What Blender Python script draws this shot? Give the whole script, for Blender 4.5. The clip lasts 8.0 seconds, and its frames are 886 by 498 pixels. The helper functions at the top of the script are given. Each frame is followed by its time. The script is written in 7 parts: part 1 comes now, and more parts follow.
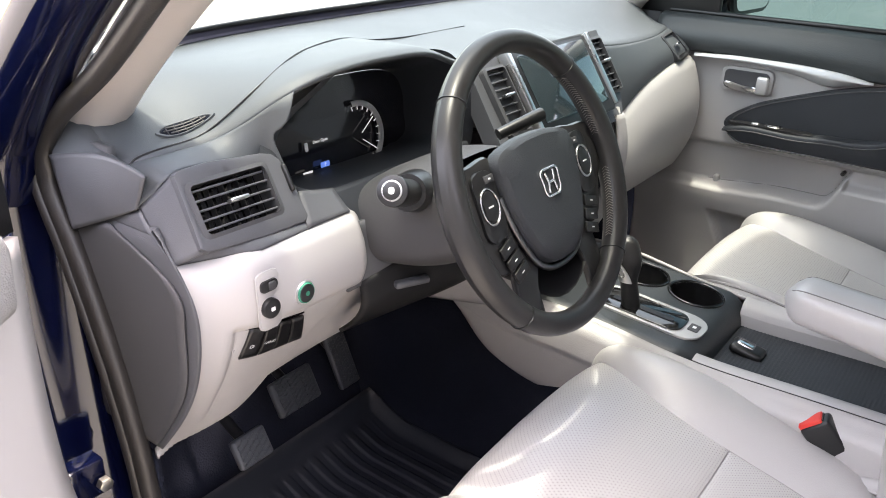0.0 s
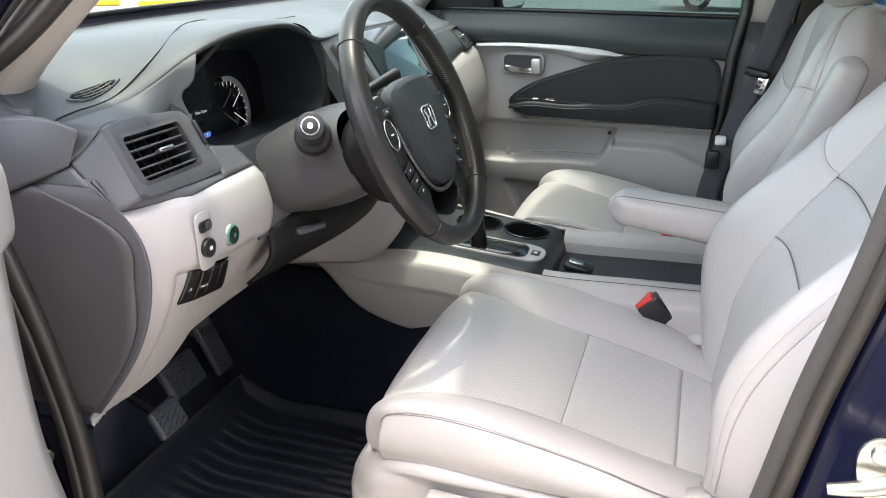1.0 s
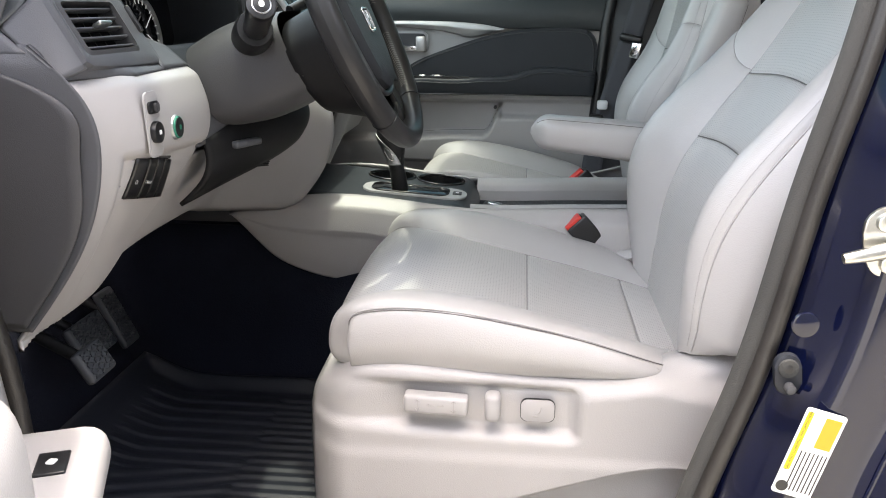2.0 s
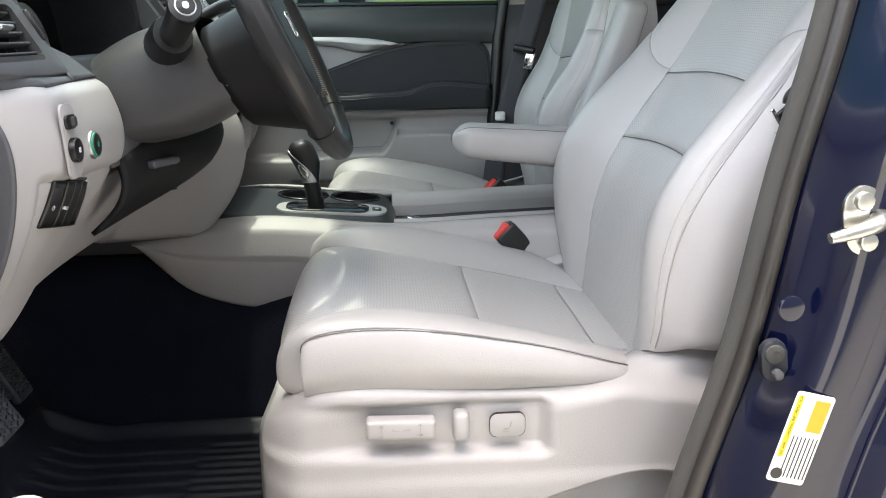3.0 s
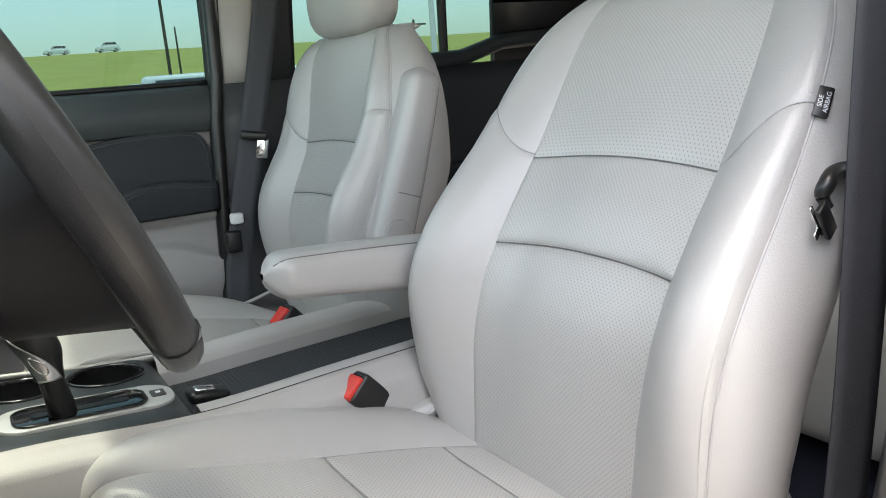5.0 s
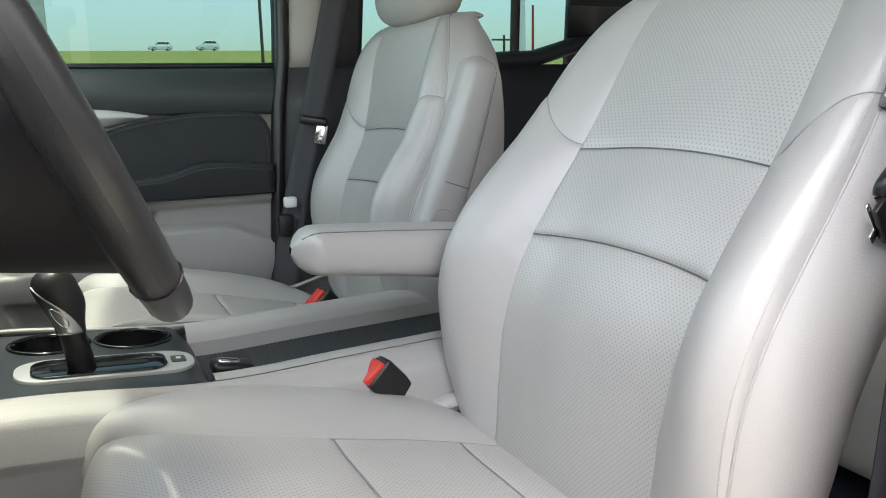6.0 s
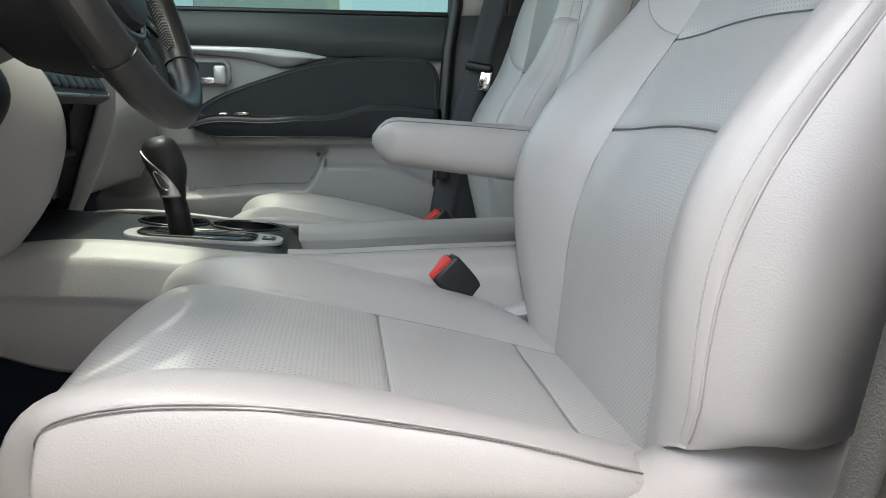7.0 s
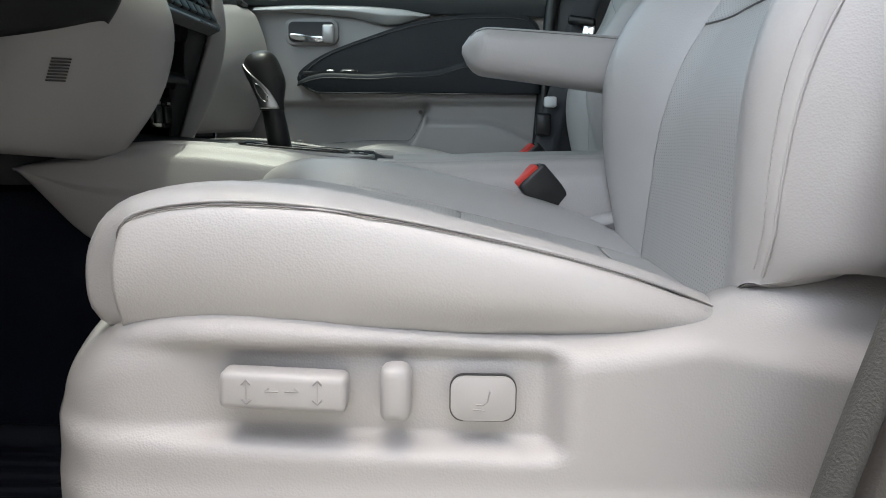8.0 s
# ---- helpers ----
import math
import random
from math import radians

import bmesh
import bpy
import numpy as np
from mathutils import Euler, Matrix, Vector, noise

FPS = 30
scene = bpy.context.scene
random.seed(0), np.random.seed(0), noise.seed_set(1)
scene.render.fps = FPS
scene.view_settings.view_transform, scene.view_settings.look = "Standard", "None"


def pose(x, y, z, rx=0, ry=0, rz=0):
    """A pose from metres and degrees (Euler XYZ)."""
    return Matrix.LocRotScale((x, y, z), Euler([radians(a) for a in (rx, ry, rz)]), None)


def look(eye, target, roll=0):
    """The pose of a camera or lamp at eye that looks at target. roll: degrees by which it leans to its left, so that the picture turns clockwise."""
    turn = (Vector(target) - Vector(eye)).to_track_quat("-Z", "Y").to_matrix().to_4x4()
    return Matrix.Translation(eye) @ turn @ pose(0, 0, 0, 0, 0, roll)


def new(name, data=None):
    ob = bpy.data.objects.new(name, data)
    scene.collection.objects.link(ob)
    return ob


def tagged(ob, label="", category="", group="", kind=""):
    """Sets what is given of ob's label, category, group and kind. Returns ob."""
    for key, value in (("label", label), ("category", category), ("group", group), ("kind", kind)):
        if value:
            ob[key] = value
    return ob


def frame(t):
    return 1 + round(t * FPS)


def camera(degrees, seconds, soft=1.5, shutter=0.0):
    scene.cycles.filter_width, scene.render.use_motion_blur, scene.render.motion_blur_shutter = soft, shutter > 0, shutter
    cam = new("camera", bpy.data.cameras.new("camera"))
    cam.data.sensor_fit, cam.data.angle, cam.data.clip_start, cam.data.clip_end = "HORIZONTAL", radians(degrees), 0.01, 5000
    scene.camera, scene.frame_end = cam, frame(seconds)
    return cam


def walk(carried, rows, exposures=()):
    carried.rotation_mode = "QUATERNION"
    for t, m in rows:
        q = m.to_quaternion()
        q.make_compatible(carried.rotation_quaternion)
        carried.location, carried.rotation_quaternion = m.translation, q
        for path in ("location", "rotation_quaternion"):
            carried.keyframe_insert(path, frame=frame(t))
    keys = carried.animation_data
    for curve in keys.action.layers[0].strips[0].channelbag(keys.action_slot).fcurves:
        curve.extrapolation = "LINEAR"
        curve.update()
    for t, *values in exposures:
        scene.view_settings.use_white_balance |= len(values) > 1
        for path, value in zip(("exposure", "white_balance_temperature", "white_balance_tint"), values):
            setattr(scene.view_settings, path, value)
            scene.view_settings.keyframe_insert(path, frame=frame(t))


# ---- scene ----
cam = camera(58.4, 8.0, soft=1.0)
PATH = [
    (0, (-1.237, 0.146, 1.604), (0.229, 1.223, 0.773), 1.6),
    (0.5, (-1.395, 0.157, 1.581), (0.248, 0.983, 0.796), 0.6),
    (1, (-1.497, 0.223, 1.512), (0.281, 0.788, 0.791), 0.4),
    (1.5, (-1.554, 0.315, 1.389), (0.303, 0.656, 0.731), 0.3),
    (1.7, (-1.573, 0.338, 1.343), (0.305, 0.616, 0.713), 0.2),
    (2.8, (-1.549, 0.452, 1.252), (0.379, 0.379, 0.727), -0.3),
    (3, (-1.524, 0.476, 1.264), (0.399, 0.333, 0.733), -0.9),
    (3.5, (-1.366, 0.565, 1.279), (0.542, 0.232, 0.779), -1.5),
    (4, (-1.201, 0.631, 1.318), (0.634, -0.008, 0.848), -4.3),
    (4.5, (-1.107, 0.657, 1.32), (0.613, -0.259, 0.867), -5.5),
    (4.7, (-1.09, 0.658, 1.316), (0.593, -0.326, 0.868), -5.4),
    (5.8, (-1.07, 0.639, 1.288), (0.647, -0.305, 0.891), -2.1),
    (6, (-1.073, 0.599, 1.266), (0.7, -0.244, 0.88), -1.3),
    (6.5, (-1.091, 0.484, 1.197), (0.804, -0.048, 0.843), 0.3),
    (7, (-1.135, 0.388, 1.109), (0.821, 0.143, 0.772), 0.5),
    (7.5, (-1.155, 0.364, 1.017), (0.819, 0.29, 0.705), 0.6),
    (8, (-1.161, 0.354, 0.977), (0.816, 0.392, 0.673), 0.5),
]
walk(cam, [(t, look(eye, target, roll)) for t, eye, target, roll in PATH], exposures=[(0, 4.25, 7800, 19), (0.7, 4.05, 7750, 15), (1.5, 3.82, 7700, 13), (3.0, 3.72, 7550, 10.5), (3.5, 3.78, 7650, 10), (4.5, 3.87, 7900, 10), (6.5, 3.75, 7800, 9), (7.2, 3.45, 7500, 8.5), (8, 3.28, 7300, 8)])

# ---------------------------------------------------------------- light
world = bpy.data.worlds.new("sky")
scene.world = world
world.use_nodes = True
wn = world.node_tree.nodes
sky = wn.new("ShaderNodeTexSky")
sky.sky_type, sky.sun_disc = "NISHITA", False
SUN_EL, SUN_AZ = 84.5, 300.0          # azimuth: degrees from +Y towards +X of where the light comes from
sky.sun_elevation, sky.sun_rotation = radians(SUN_EL), radians(SUN_AZ)
sky.air_density, sky.dust_density, sky.ozone_density = 1.0, 2.0, 0.8
wn["Background"].inputs["Strength"].default_value = 0.135
haze = wn.new("ShaderNodeHueSaturation")          # hazy, paler sky
haze.inputs["Saturation"].default_value = 0.68
world.node_tree.links.new(sky.outputs[0], haze.inputs["Color"])
world.node_tree.links.new(haze.outputs[0], wn["Background"].inputs["Color"])
sun_data = bpy.data.lights.new("sun", "SUN")
sun_data.energy, sun_data.angle, sun_data.color = 0.55, radians(2.0), (1.0, 0.995, 0.985)
sun = new("sun", sun_data)
az, el = radians(SUN_AZ), radians(SUN_EL)
to_sun = Vector((math.sin(az) * math.cos(el), math.cos(az) * math.cos(el), math.sin(el)))
sun.matrix_world = look(to_sun * 30, (0, 0, 0))


# ---------------------------------------------------------------- materials
def material(name, colour, rough=0.5, metal=0.0, grain=0.0, grain_size=0.002, blotch=0.06, blotch_size=0.08,
             coat=0.0, spec=0.5, leather=False, holes=False, weave=False, sheen=0.0):
    m = bpy.data.materials.new(name)
    m.use_nodes = True
    n, l = m.node_tree.nodes, m.node_tree.links
    b = n["Principled BSDF"]
    b.inputs["Roughness"].default_value = rough
    b.inputs["Metallic"].default_value = metal
    b.inputs["Coat Weight"].default_value = coat
    b.inputs["Coat Roughness"].default_value = 0.05
    b.inputs["Specular IOR Level"].default_value = spec
    b.inputs["Sheen Weight"].default_value = sheen
    co = n.new("ShaderNodeTexCoord")
    big = n.new("ShaderNodeTexNoise")
    big.inputs["Scale"].default_value = 1.0 / blotch_size
    big.inputs["Detail"].default_value = 4
    l.new(co.outputs["Object"], big.inputs["Vector"])
    fine = n.new("ShaderNodeTexNoise")
    fine.inputs["Scale"].default_value = 1.0 / grain_size
    fine.inputs["Detail"].default_value = 2
    l.new(co.outputs["Object"], fine.inputs["Vector"])
    mixv = n.new("ShaderNodeMix")
    mixv.data_type = "RGBA"
    dark = [c * (1 - blotch * 2) for c in colour]
    lite = [min(1, c * (1 + blotch)) for c in colour]
    mixv.inputs["A"].default_value = (*dark, 1)
    mixv.inputs["B"].default_value = (*lite, 1)
    add = n.new("ShaderNodeMath")
    add.operation = "MULTIPLY_ADD"
    add.inputs[1].default_value = 0.35
    l.new(fine.outputs["Fac"], add.inputs[0])
    sc = n.new("ShaderNodeMath")
    sc.operation = "MULTIPLY"
    sc.inputs[1].default_value = 0.75
    l.new(big.outputs["Fac"], sc.inputs[0])
    l.new(sc.outputs[0], add.inputs[2])
    l.new(add.outputs[0], mixv.inputs["Factor"])
    colour_out = mixv.outputs["Result"]
    rr = n.new("ShaderNodeMapRange")
    rr.inputs["To Min"].default_value = max(0.02, rough - 0.07)
    rr.inputs["To Max"].default_value = min(1, rough + 0.07)
    l.new(big.outputs["Fac"], rr.inputs["Value"])
    l.new(rr.outputs[0], b.inputs["Roughness"])
    height = None
    if leather:
        v = n.new("ShaderNodeTexVoronoi")
        v.inputs["Scale"].default_value = 1.0 / grain_size
        v.inputs["Randomness"].default_value = 1.0
        l.new(co.outputs["Object"], v.inputs["Vector"])
        w = n.new("ShaderNodeMath")
        w.operation = "MULTIPLY_ADD"
        w.inputs[1].default_value = 0.5
        l.new(big.outputs["Fac"], w.inputs[0])
        l.new(v.outputs["Distance"], w.inputs[2])
        height = w.outputs[0]
    elif grain > 0:
        height = fine.outputs["Fac"]
    if holes or weave:
        uvm = n.new("ShaderNodeMapping")
        cell = 0.0042 if holes else 0.004
        uvm.inputs["Scale"].default_value = (1 / cell, 1 / cell, 1)
        uvm.inputs["Rotation"].default_value = (0, 0, radians(45))
        l.new(co.outputs["UV"], uvm.inputs["Vector"])
        fr = n.new("ShaderNodeVectorMath")
        fr.operation = "FRACTION"
        l.new(uvm.outputs[0], fr.inputs[0])
        sb = n.new("ShaderNodeVectorMath")
        sb.operation = "SUBTRACT"
        sb.inputs[1].default_value = (0.5, 0.5, 0)
        l.new(fr.outputs[0], sb.inputs[0])
        ln = n.new("ShaderNodeVectorMath")
        ln.operation = "LENGTH"
        l.new(sb.outputs[0], ln.inputs[0])
        mr = n.new("ShaderNodeMapRange")
        mr.inputs["From Min"].default_value = 0.10
        mr.inputs["From Max"].default_value = 0.185
        l.new(ln.outputs["Value"], mr.inputs["Value"])
        mh = n.new("ShaderNodeMix")
        mh.data_type = "RGBA"
        mh.inputs["A"].default_value = (*[c * 0.36 for c in colour], 1)
        l.new(colour_out, mh.inputs["B"])
        l.new(mr.outputs[0], mh.inputs["Factor"])
        colour_out = mh.outputs["Result"]
    l.new(colour_out, b.inputs["Base Color"])
    if height is not None and grain > 0:
        bump = n.new("ShaderNodeBump")
        bump.inputs["Strength"].default_value = grain
        bump.inputs["Distance"].default_value = grain_size * 0.5
        l.new(height, bump.inputs["Height"])
        l.new(bump.outputs[0], b.inputs["Normal"])
    return m


GREY = (0.404, 0.389, 0.381)
leather = material("leather", GREY, 0.34, spec=0.6, grain=0.2, grain_size=0.0017, leather=True, blotch=0.03)
leather_plain = material("leather_smooth", GREY, 0.31, spec=0.65, grain=0.15, grain_size=0.0016, leather=True, blotch=0.03)
leather_holes = material("perforated_leather", (0.455, 0.438, 0.425), 0.33, spec=0.65, grain=0.15, grain_size=0.0016, leather=True, holes=True, blotch=0.03)
thread = material("thread", (0.44, 0.425, 0.415), 0.6)
emboss = material("embossed_mark", (0.30, 0.29, 0.28), 0.5)
# dark tones that paint the shade in seams; seam_dark is also the wheel's thread
seam_soft = material("soft_seam_shade", (0.30, 0.287, 0.278), 0.7)
seam_dark = material("seam_shade_and_thread", (0.16, 0.15, 0.145), 0.7)
trim_grey = material("grey_moulded_plastic", (0.375, 0.360, 0.353), 0.42, grain=0.22, grain_size=0.0016, leather=True, blotch=0.03)
trim_smooth = material("grey_satin_plastic", (0.375, 0.361, 0.357), 0.38, grain=0.1, grain_size=0.0012, blotch=0.03)
pillar_cloth = material("pillar_trim", (0.38, 0.355, 0.338), 0.75, grain=0.5, grain_size=0.0015, blotch=0.03)
door_top_grey = material("grey_door_top_vinyl", (0.26, 0.253, 0.25), 0.5, grain=0.5, grain_size=0.002, leather=True, blotch=0.04)
ledge_pad = material("door_ledge_vinyl", (0.045, 0.051, 0.053), 0.48, grain=0.4, grain_size=0.0016, leather=True, blotch=0.08, spec=0.4)
spear_silver = material("satin_trim_paint", (0.50, 0.50, 0.50), 0.42, metal=0.35, blotch=0.02)
dash_pad = material("dash_soft_pad", (0.074, 0.082, 0.089), 0.52, grain=0.25, grain_size=0.0013, leather=True, blotch=0.08, spec=0.38)
dash_hard = material("dash_hard_plastic", (0.079, 0.081, 0.089), 0.46, grain=0.25, grain_size=0.0012, leather=True, blotch=0.08, spec=0.35)
charcoal = material("charcoal_plastic", (0.058, 0.058, 0.062), 0.46, grain=0.2, grain_size=0.0012, leather=True, blotch=0.08, spec=0.3)
band_black = material("band_black_plastic", (0.011, 0.011, 0.012), 0.55, grain=0.3, grain_size=0.0014, blotch=0.1, spec=0.2)
bezel_dark = material("dark_console_plastic", (0.032, 0.036, 0.040), 0.38, grain=0.2, grain_size=0.0013, blotch=0.08, spec=0.4)
black_pad = material("black_vinyl", (0.030, 0.033, 0.038), 0.5, grain=0.4, grain_size=0.0016, leather=True, blotch=0.1, spec=0.25)
black_plastic = material("black_plastic", (0.010, 0.010, 0.011), 0.36, grain=0.15, grain_size=0.001, blotch=0.1)
wheel_leather = material("wheel_leather", (0.021, 0.0206, 0.0212), 0.34, grain=0.12, grain_size=0.0012, leather=True, blotch=0.1, spec=0.35)
gloss_black = material("gloss_black", (0.008, 0.008, 0.009), 0.08, coat=0.6, blotch=0.02)
carpet = material("black_carpet", (0.013, 0.015, 0.024), 0.95, grain=1.0, grain_size=0.003, blotch=0.2, spec=0.1)
pedal_rubber = material("pedal_rubber", (0.055, 0.058, 0.066), 0.45, grain=0.3, grain_size=0.0015, blotch=0.15, spec=0.4)
rubber = material("black_rubber", (0.012, 0.014, 0.020), 0.5, grain=0.3, grain_size=0.0015, blotch=0.15, spec=0.35)
seal_rubber = material("seal_rubber", (0.020, 0.018, 0.017), 0.42, grain=0.3, grain_size=0.002, blotch=0.15)
seal_flock = material("seal_flock", (0.034, 0.034, 0.033), 0.85, grain=0.8, grain_size=0.0015, blotch=0.2)
navy = material("navy_paint", (0.0015, 0.0028, 0.015), 0.12, coat=0.45, spec=0.4, blotch=0.1, grain_size=0.001)
chrome = material("chrome", (0.8, 0.8, 0.8), 0.12, metal=1.0, blotch=0.02)
satin = material("satin_silver", (0.62, 0.62, 0.62), 0.28, metal=1.0, blotch=0.04)
silver_paint = material("silver_painted_plastic", (0.55, 0.54, 0.54), 0.35, metal=0.6, blotch=0.03)
gunmetal = material("dark_satin_metal", (0.16, 0.16, 0.165), 0.34, metal=1.0, blotch=0.04)
zinc = material("zinc_steel", (0.55, 0.54, 0.50), 0.32, metal=1.0, blotch=0.15, blotch_size=0.01)
red_plastic = material("red_plastic", (0.65, 0.035, 0.025), 0.45, blotch=0.04)
pocket_lining = material("pocket_lining", (0.20, 0.195, 0.195), 0.7, grain=0.3, grain_size=0.0015, blotch=0.06)
belt_cloth = material("belt_webbing", (0.048, 0.049, 0.057), 0.75, grain=0.8, grain_size=0.0012, blotch=0.1)
white_print = material("white_print", (0.75, 0.75, 0.75), 0.5)
green_print = material("green_print", (0.02, 0.22, 0.14), 0.45)
yellow_print = material("yellow_print", (0.8, 0.62, 0.02), 0.5)
orange_print = material("orange_print", (0.8, 0.3, 0.02), 0.5)
label_paper = material("label_paper", (0.75, 0.75, 0.72), 0.35)


def glass_material(name, tint):
    """A thin tinted pane: clear tint, with a mirror gloss by Fresnel."""
    m = bpy.data.materials.new(name)
    m.use_nodes = True
    n, l = m.node_tree.nodes, m.node_tree.links
    n.remove(n["Principled BSDF"])
    clear = n.new("ShaderNodeBsdfTransparent")
    clear.inputs["Color"].default_value = (*tint, 1)
    gloss = n.new("ShaderNodeBsdfGlossy")
    gloss.inputs["Roughness"].default_value = 0.0
    fresnel = n.new("ShaderNodeFresnel")
    fresnel.inputs["IOR"].default_value = 1.3
    mix = n.new("ShaderNodeMixShader")
    l.new(fresnel.outputs[0], mix.inputs[0])
    l.new(clear.outputs[0], mix.inputs[1])
    l.new(gloss.outputs[0], mix.inputs[2])
    l.new(mix.outputs[0], n["Material Output"].inputs["Surface"])
    return m


def lit_material(name, colour, strength):
    m = material(name, colour, 0.3)
    b = m.node_tree.nodes["Principled BSDF"]
    b.inputs["Emission Color"].default_value = (*colour, 1)
    b.inputs["Emission Strength"].default_value = strength
    return m


glass = glass_material("window_glass", (0.049, 0.087, 0.091))
screen_glass = glass_material("windscreen_glass", (0.40, 0.465, 0.445))
lcd = material("dark_screen", (0.012, 0.013, 0.018), 0.12, coat=0.5, blotch=0.02)
lcd_lit = lit_material("screen_white", (0.5, 0.55, 0.6), 0.06)
lcd_blue = lit_material("screen_blue", (0.04, 0.10, 0.35), 0.12)
lcd_red = lit_material("screen_red", (0.7, 0.02, 0.02), 0.08)
touch_glass = material("touchscreen_glass", (0.02, 0.03, 0.035), 0.06, coat=1.0, blotch=0.02)


# ---------------------------------------------------------------- mesh helpers
def spline(ks, vs):
    """A natural cubic through (ks, vs); linear outside."""
    ks, vs = np.array(ks, float), np.array(vs, float)
    n = len(ks)
    h = np.diff(ks)
    a = np.zeros((n, n))
    r = np.zeros((n,) + vs.shape[1:])
    a[0, 0] = a[-1, -1] = 1
    for i in range(1, n - 1):
        a[i, i - 1], a[i, i], a[i, i + 1] = h[i - 1], 2 * (h[i - 1] + h[i]), h[i]
        r[i] = 6 * ((vs[i + 1] - vs[i]) / h[i] - (vs[i] - vs[i - 1]) / h[i - 1])
    mm = np.linalg.solve(a, r)

    def at(k):
        k = min(max(k, ks[0]), ks[-1])
        i = int(min(max(np.searchsorted(ks, k) - 1, 0), n - 2))
        d, e = ks[i + 1] - k, k - ks[i]
        return (mm[i] * d ** 3 + mm[i + 1] * e ** 3) / (6 * h[i]) + (vs[i] / h[i] - mm[i] * h[i] / 6) * d + (vs[i + 1] / h[i] - mm[i + 1] * h[i] / 6) * e
    return at


def smooth(t):
    t = min(max(t, 0.0), 1.0)
    return t * t * (3 - 2 * t)


def raw(name, verts, faces, mat, parent=None, label="", uv=None, shade=True):
    me = bpy.data.meshes.new(name)
    me.from_pydata([tuple(v) for v in verts], [], faces)
    me.materials.append(mat)
    if uv is not None:
        lay = me.uv_layers.new(name="UVMap")
        for poly in me.polygons:
            for li in poly.loop_indices:
                lay.data[li].uv = uv[me.loops[li].vertex_index]
    if shade:
        for poly in me.polygons:
            poly.use_smooth = True
    me.update()
    ob = new(name, me)
    if parent is not None:
        ob.parent = parent
    if label:
        tagged(ob, label)
    return ob


def part(name, bm, mat, parent=None, label="", shade=True, angle=35):
    bmesh.ops.recalc_face_normals(bm, faces=bm.faces)
    me = bpy.data.meshes.new(name)
    bm.to_mesh(me)
    bm.free()
    me.materials.append(mat)
    if shade:
        for poly in me.polygons:
            poly.use_smooth = True
        me.set_sharp_from_angle(angle=radians(angle))
    ob = new(name, me)
    if parent is not None:
        ob.parent = parent
    if label:
        tagged(ob, label)
    return ob


def thing(name, at, label, category, group="", kind=""):
    ob = new(name)
    ob.empty_display_size = 0.05
    ob.location = (0, 0, 0)
    return tagged(ob, label, category, group, kind)


def thick(ob, t, offset=-1.0, bevel=0.0):
    mod = ob.modifiers.new("thickness", "SOLIDIFY")
    mod.thickness, mod.offset = t, offset
    if bevel:
        bv = ob.modifiers.new("round", "BEVEL")
        bv.width, bv.segments, bv.limit_method, bv.angle_limit = bevel, 2, "ANGLE", radians(50)
    return ob


def grid(fn, us, vs):
    verts = [fn(u, v) for v in vs for u in us]
    nu, nv = len(us), len(vs)
    faces = [(j * nu + i, j * nu + i + 1, (j + 1) * nu + i + 1, (j + 1) * nu + i) for j in range(nv - 1) for i in range(nu - 1)]
    return verts, faces


def lin(a, b, n):
    return [a + (b - a) * i / (n - 1) for i in range(n)]


def sheet(name, fn, us, vs, mat, parent=None, label="", t=0.0, offset=-1.0, uv=None, bevel=0.0):
    verts, faces = grid(fn, us, vs)
    ob = raw(name, verts, faces, mat, parent, label, uv)
    if t:
        thick(ob, t, offset, bevel)
    return ob


def tube_bm(bm, pts, r, n=8, closed=False, flat=1.0):
    pts = [Vector(p) for p in pts]
    rings = []
    up = Vector((0.13, 0.21, 0.97))
    m = len(pts)
    for i, p in enumerate(pts):
        a = pts[(i - 1) % m] if (closed or i > 0) else p
        c = pts[(i + 1) % m] if (closed or i < m - 1) else p
        d = (c - a).normalized()
        s = d.cross(up)
        if s.length < 0.05:
            s = d.cross(Vector((1, 0, 0)))
        s.normalize()
        q = s.cross(d)
        rr = r(i / max(1, m - 1)) if callable(r) else r
        rings.append([bm.verts.new(p + s * math.cos(2 * math.pi * k / n) * rr + q * math.sin(2 * math.pi * k / n) * rr * flat) for k in range(n)])
    last = m if closed else m - 1
    for i in range(last):
        for k in range(n):
            bm.faces.new((rings[i][k], rings[i][(k + 1) % n], rings[(i + 1) % m][(k + 1) % n], rings[(i + 1) % m][k]))
    if not closed:
        bm.faces.new(rings[0][::-1])
        bm.faces.new(rings[-1])


def tube(name, pts, r, mat, parent=None, label="", n=8, closed=False, flat=1.0):
    bm = bmesh.new()
    tube_bm(bm, pts, r, n, closed, flat)
    return part(name, bm, mat, parent, label, angle=65)


def curve_pts(ctrl, n, closed=False):
    ctrl = [Vector(c) for c in ctrl]
    m = len(ctrl)
    out = []
    segs = m if closed else m - 1
    for i in range(segs):
        p0 = ctrl[(i - 1) % m] if (closed or i > 0) else ctrl[0] * 2 - ctrl[1]
        p1, p2 = ctrl[i], ctrl[(i + 1) % m]
        p3 = ctrl[(i + 2) % m] if (closed or i < m - 2) else ctrl[-1] * 2 - ctrl[-2]
        for k in range(n):
            t = k / n
            out.append(0.5 * ((2 * p1) + (p2 - p0) * t + (2 * p0 - 5 * p1 + 4 * p2 - p3) * t * t + (3 * p1 - p0 - 3 * p2 + p3) * t ** 3))
    if not closed:
        out.append(ctrl[-1])
    return out


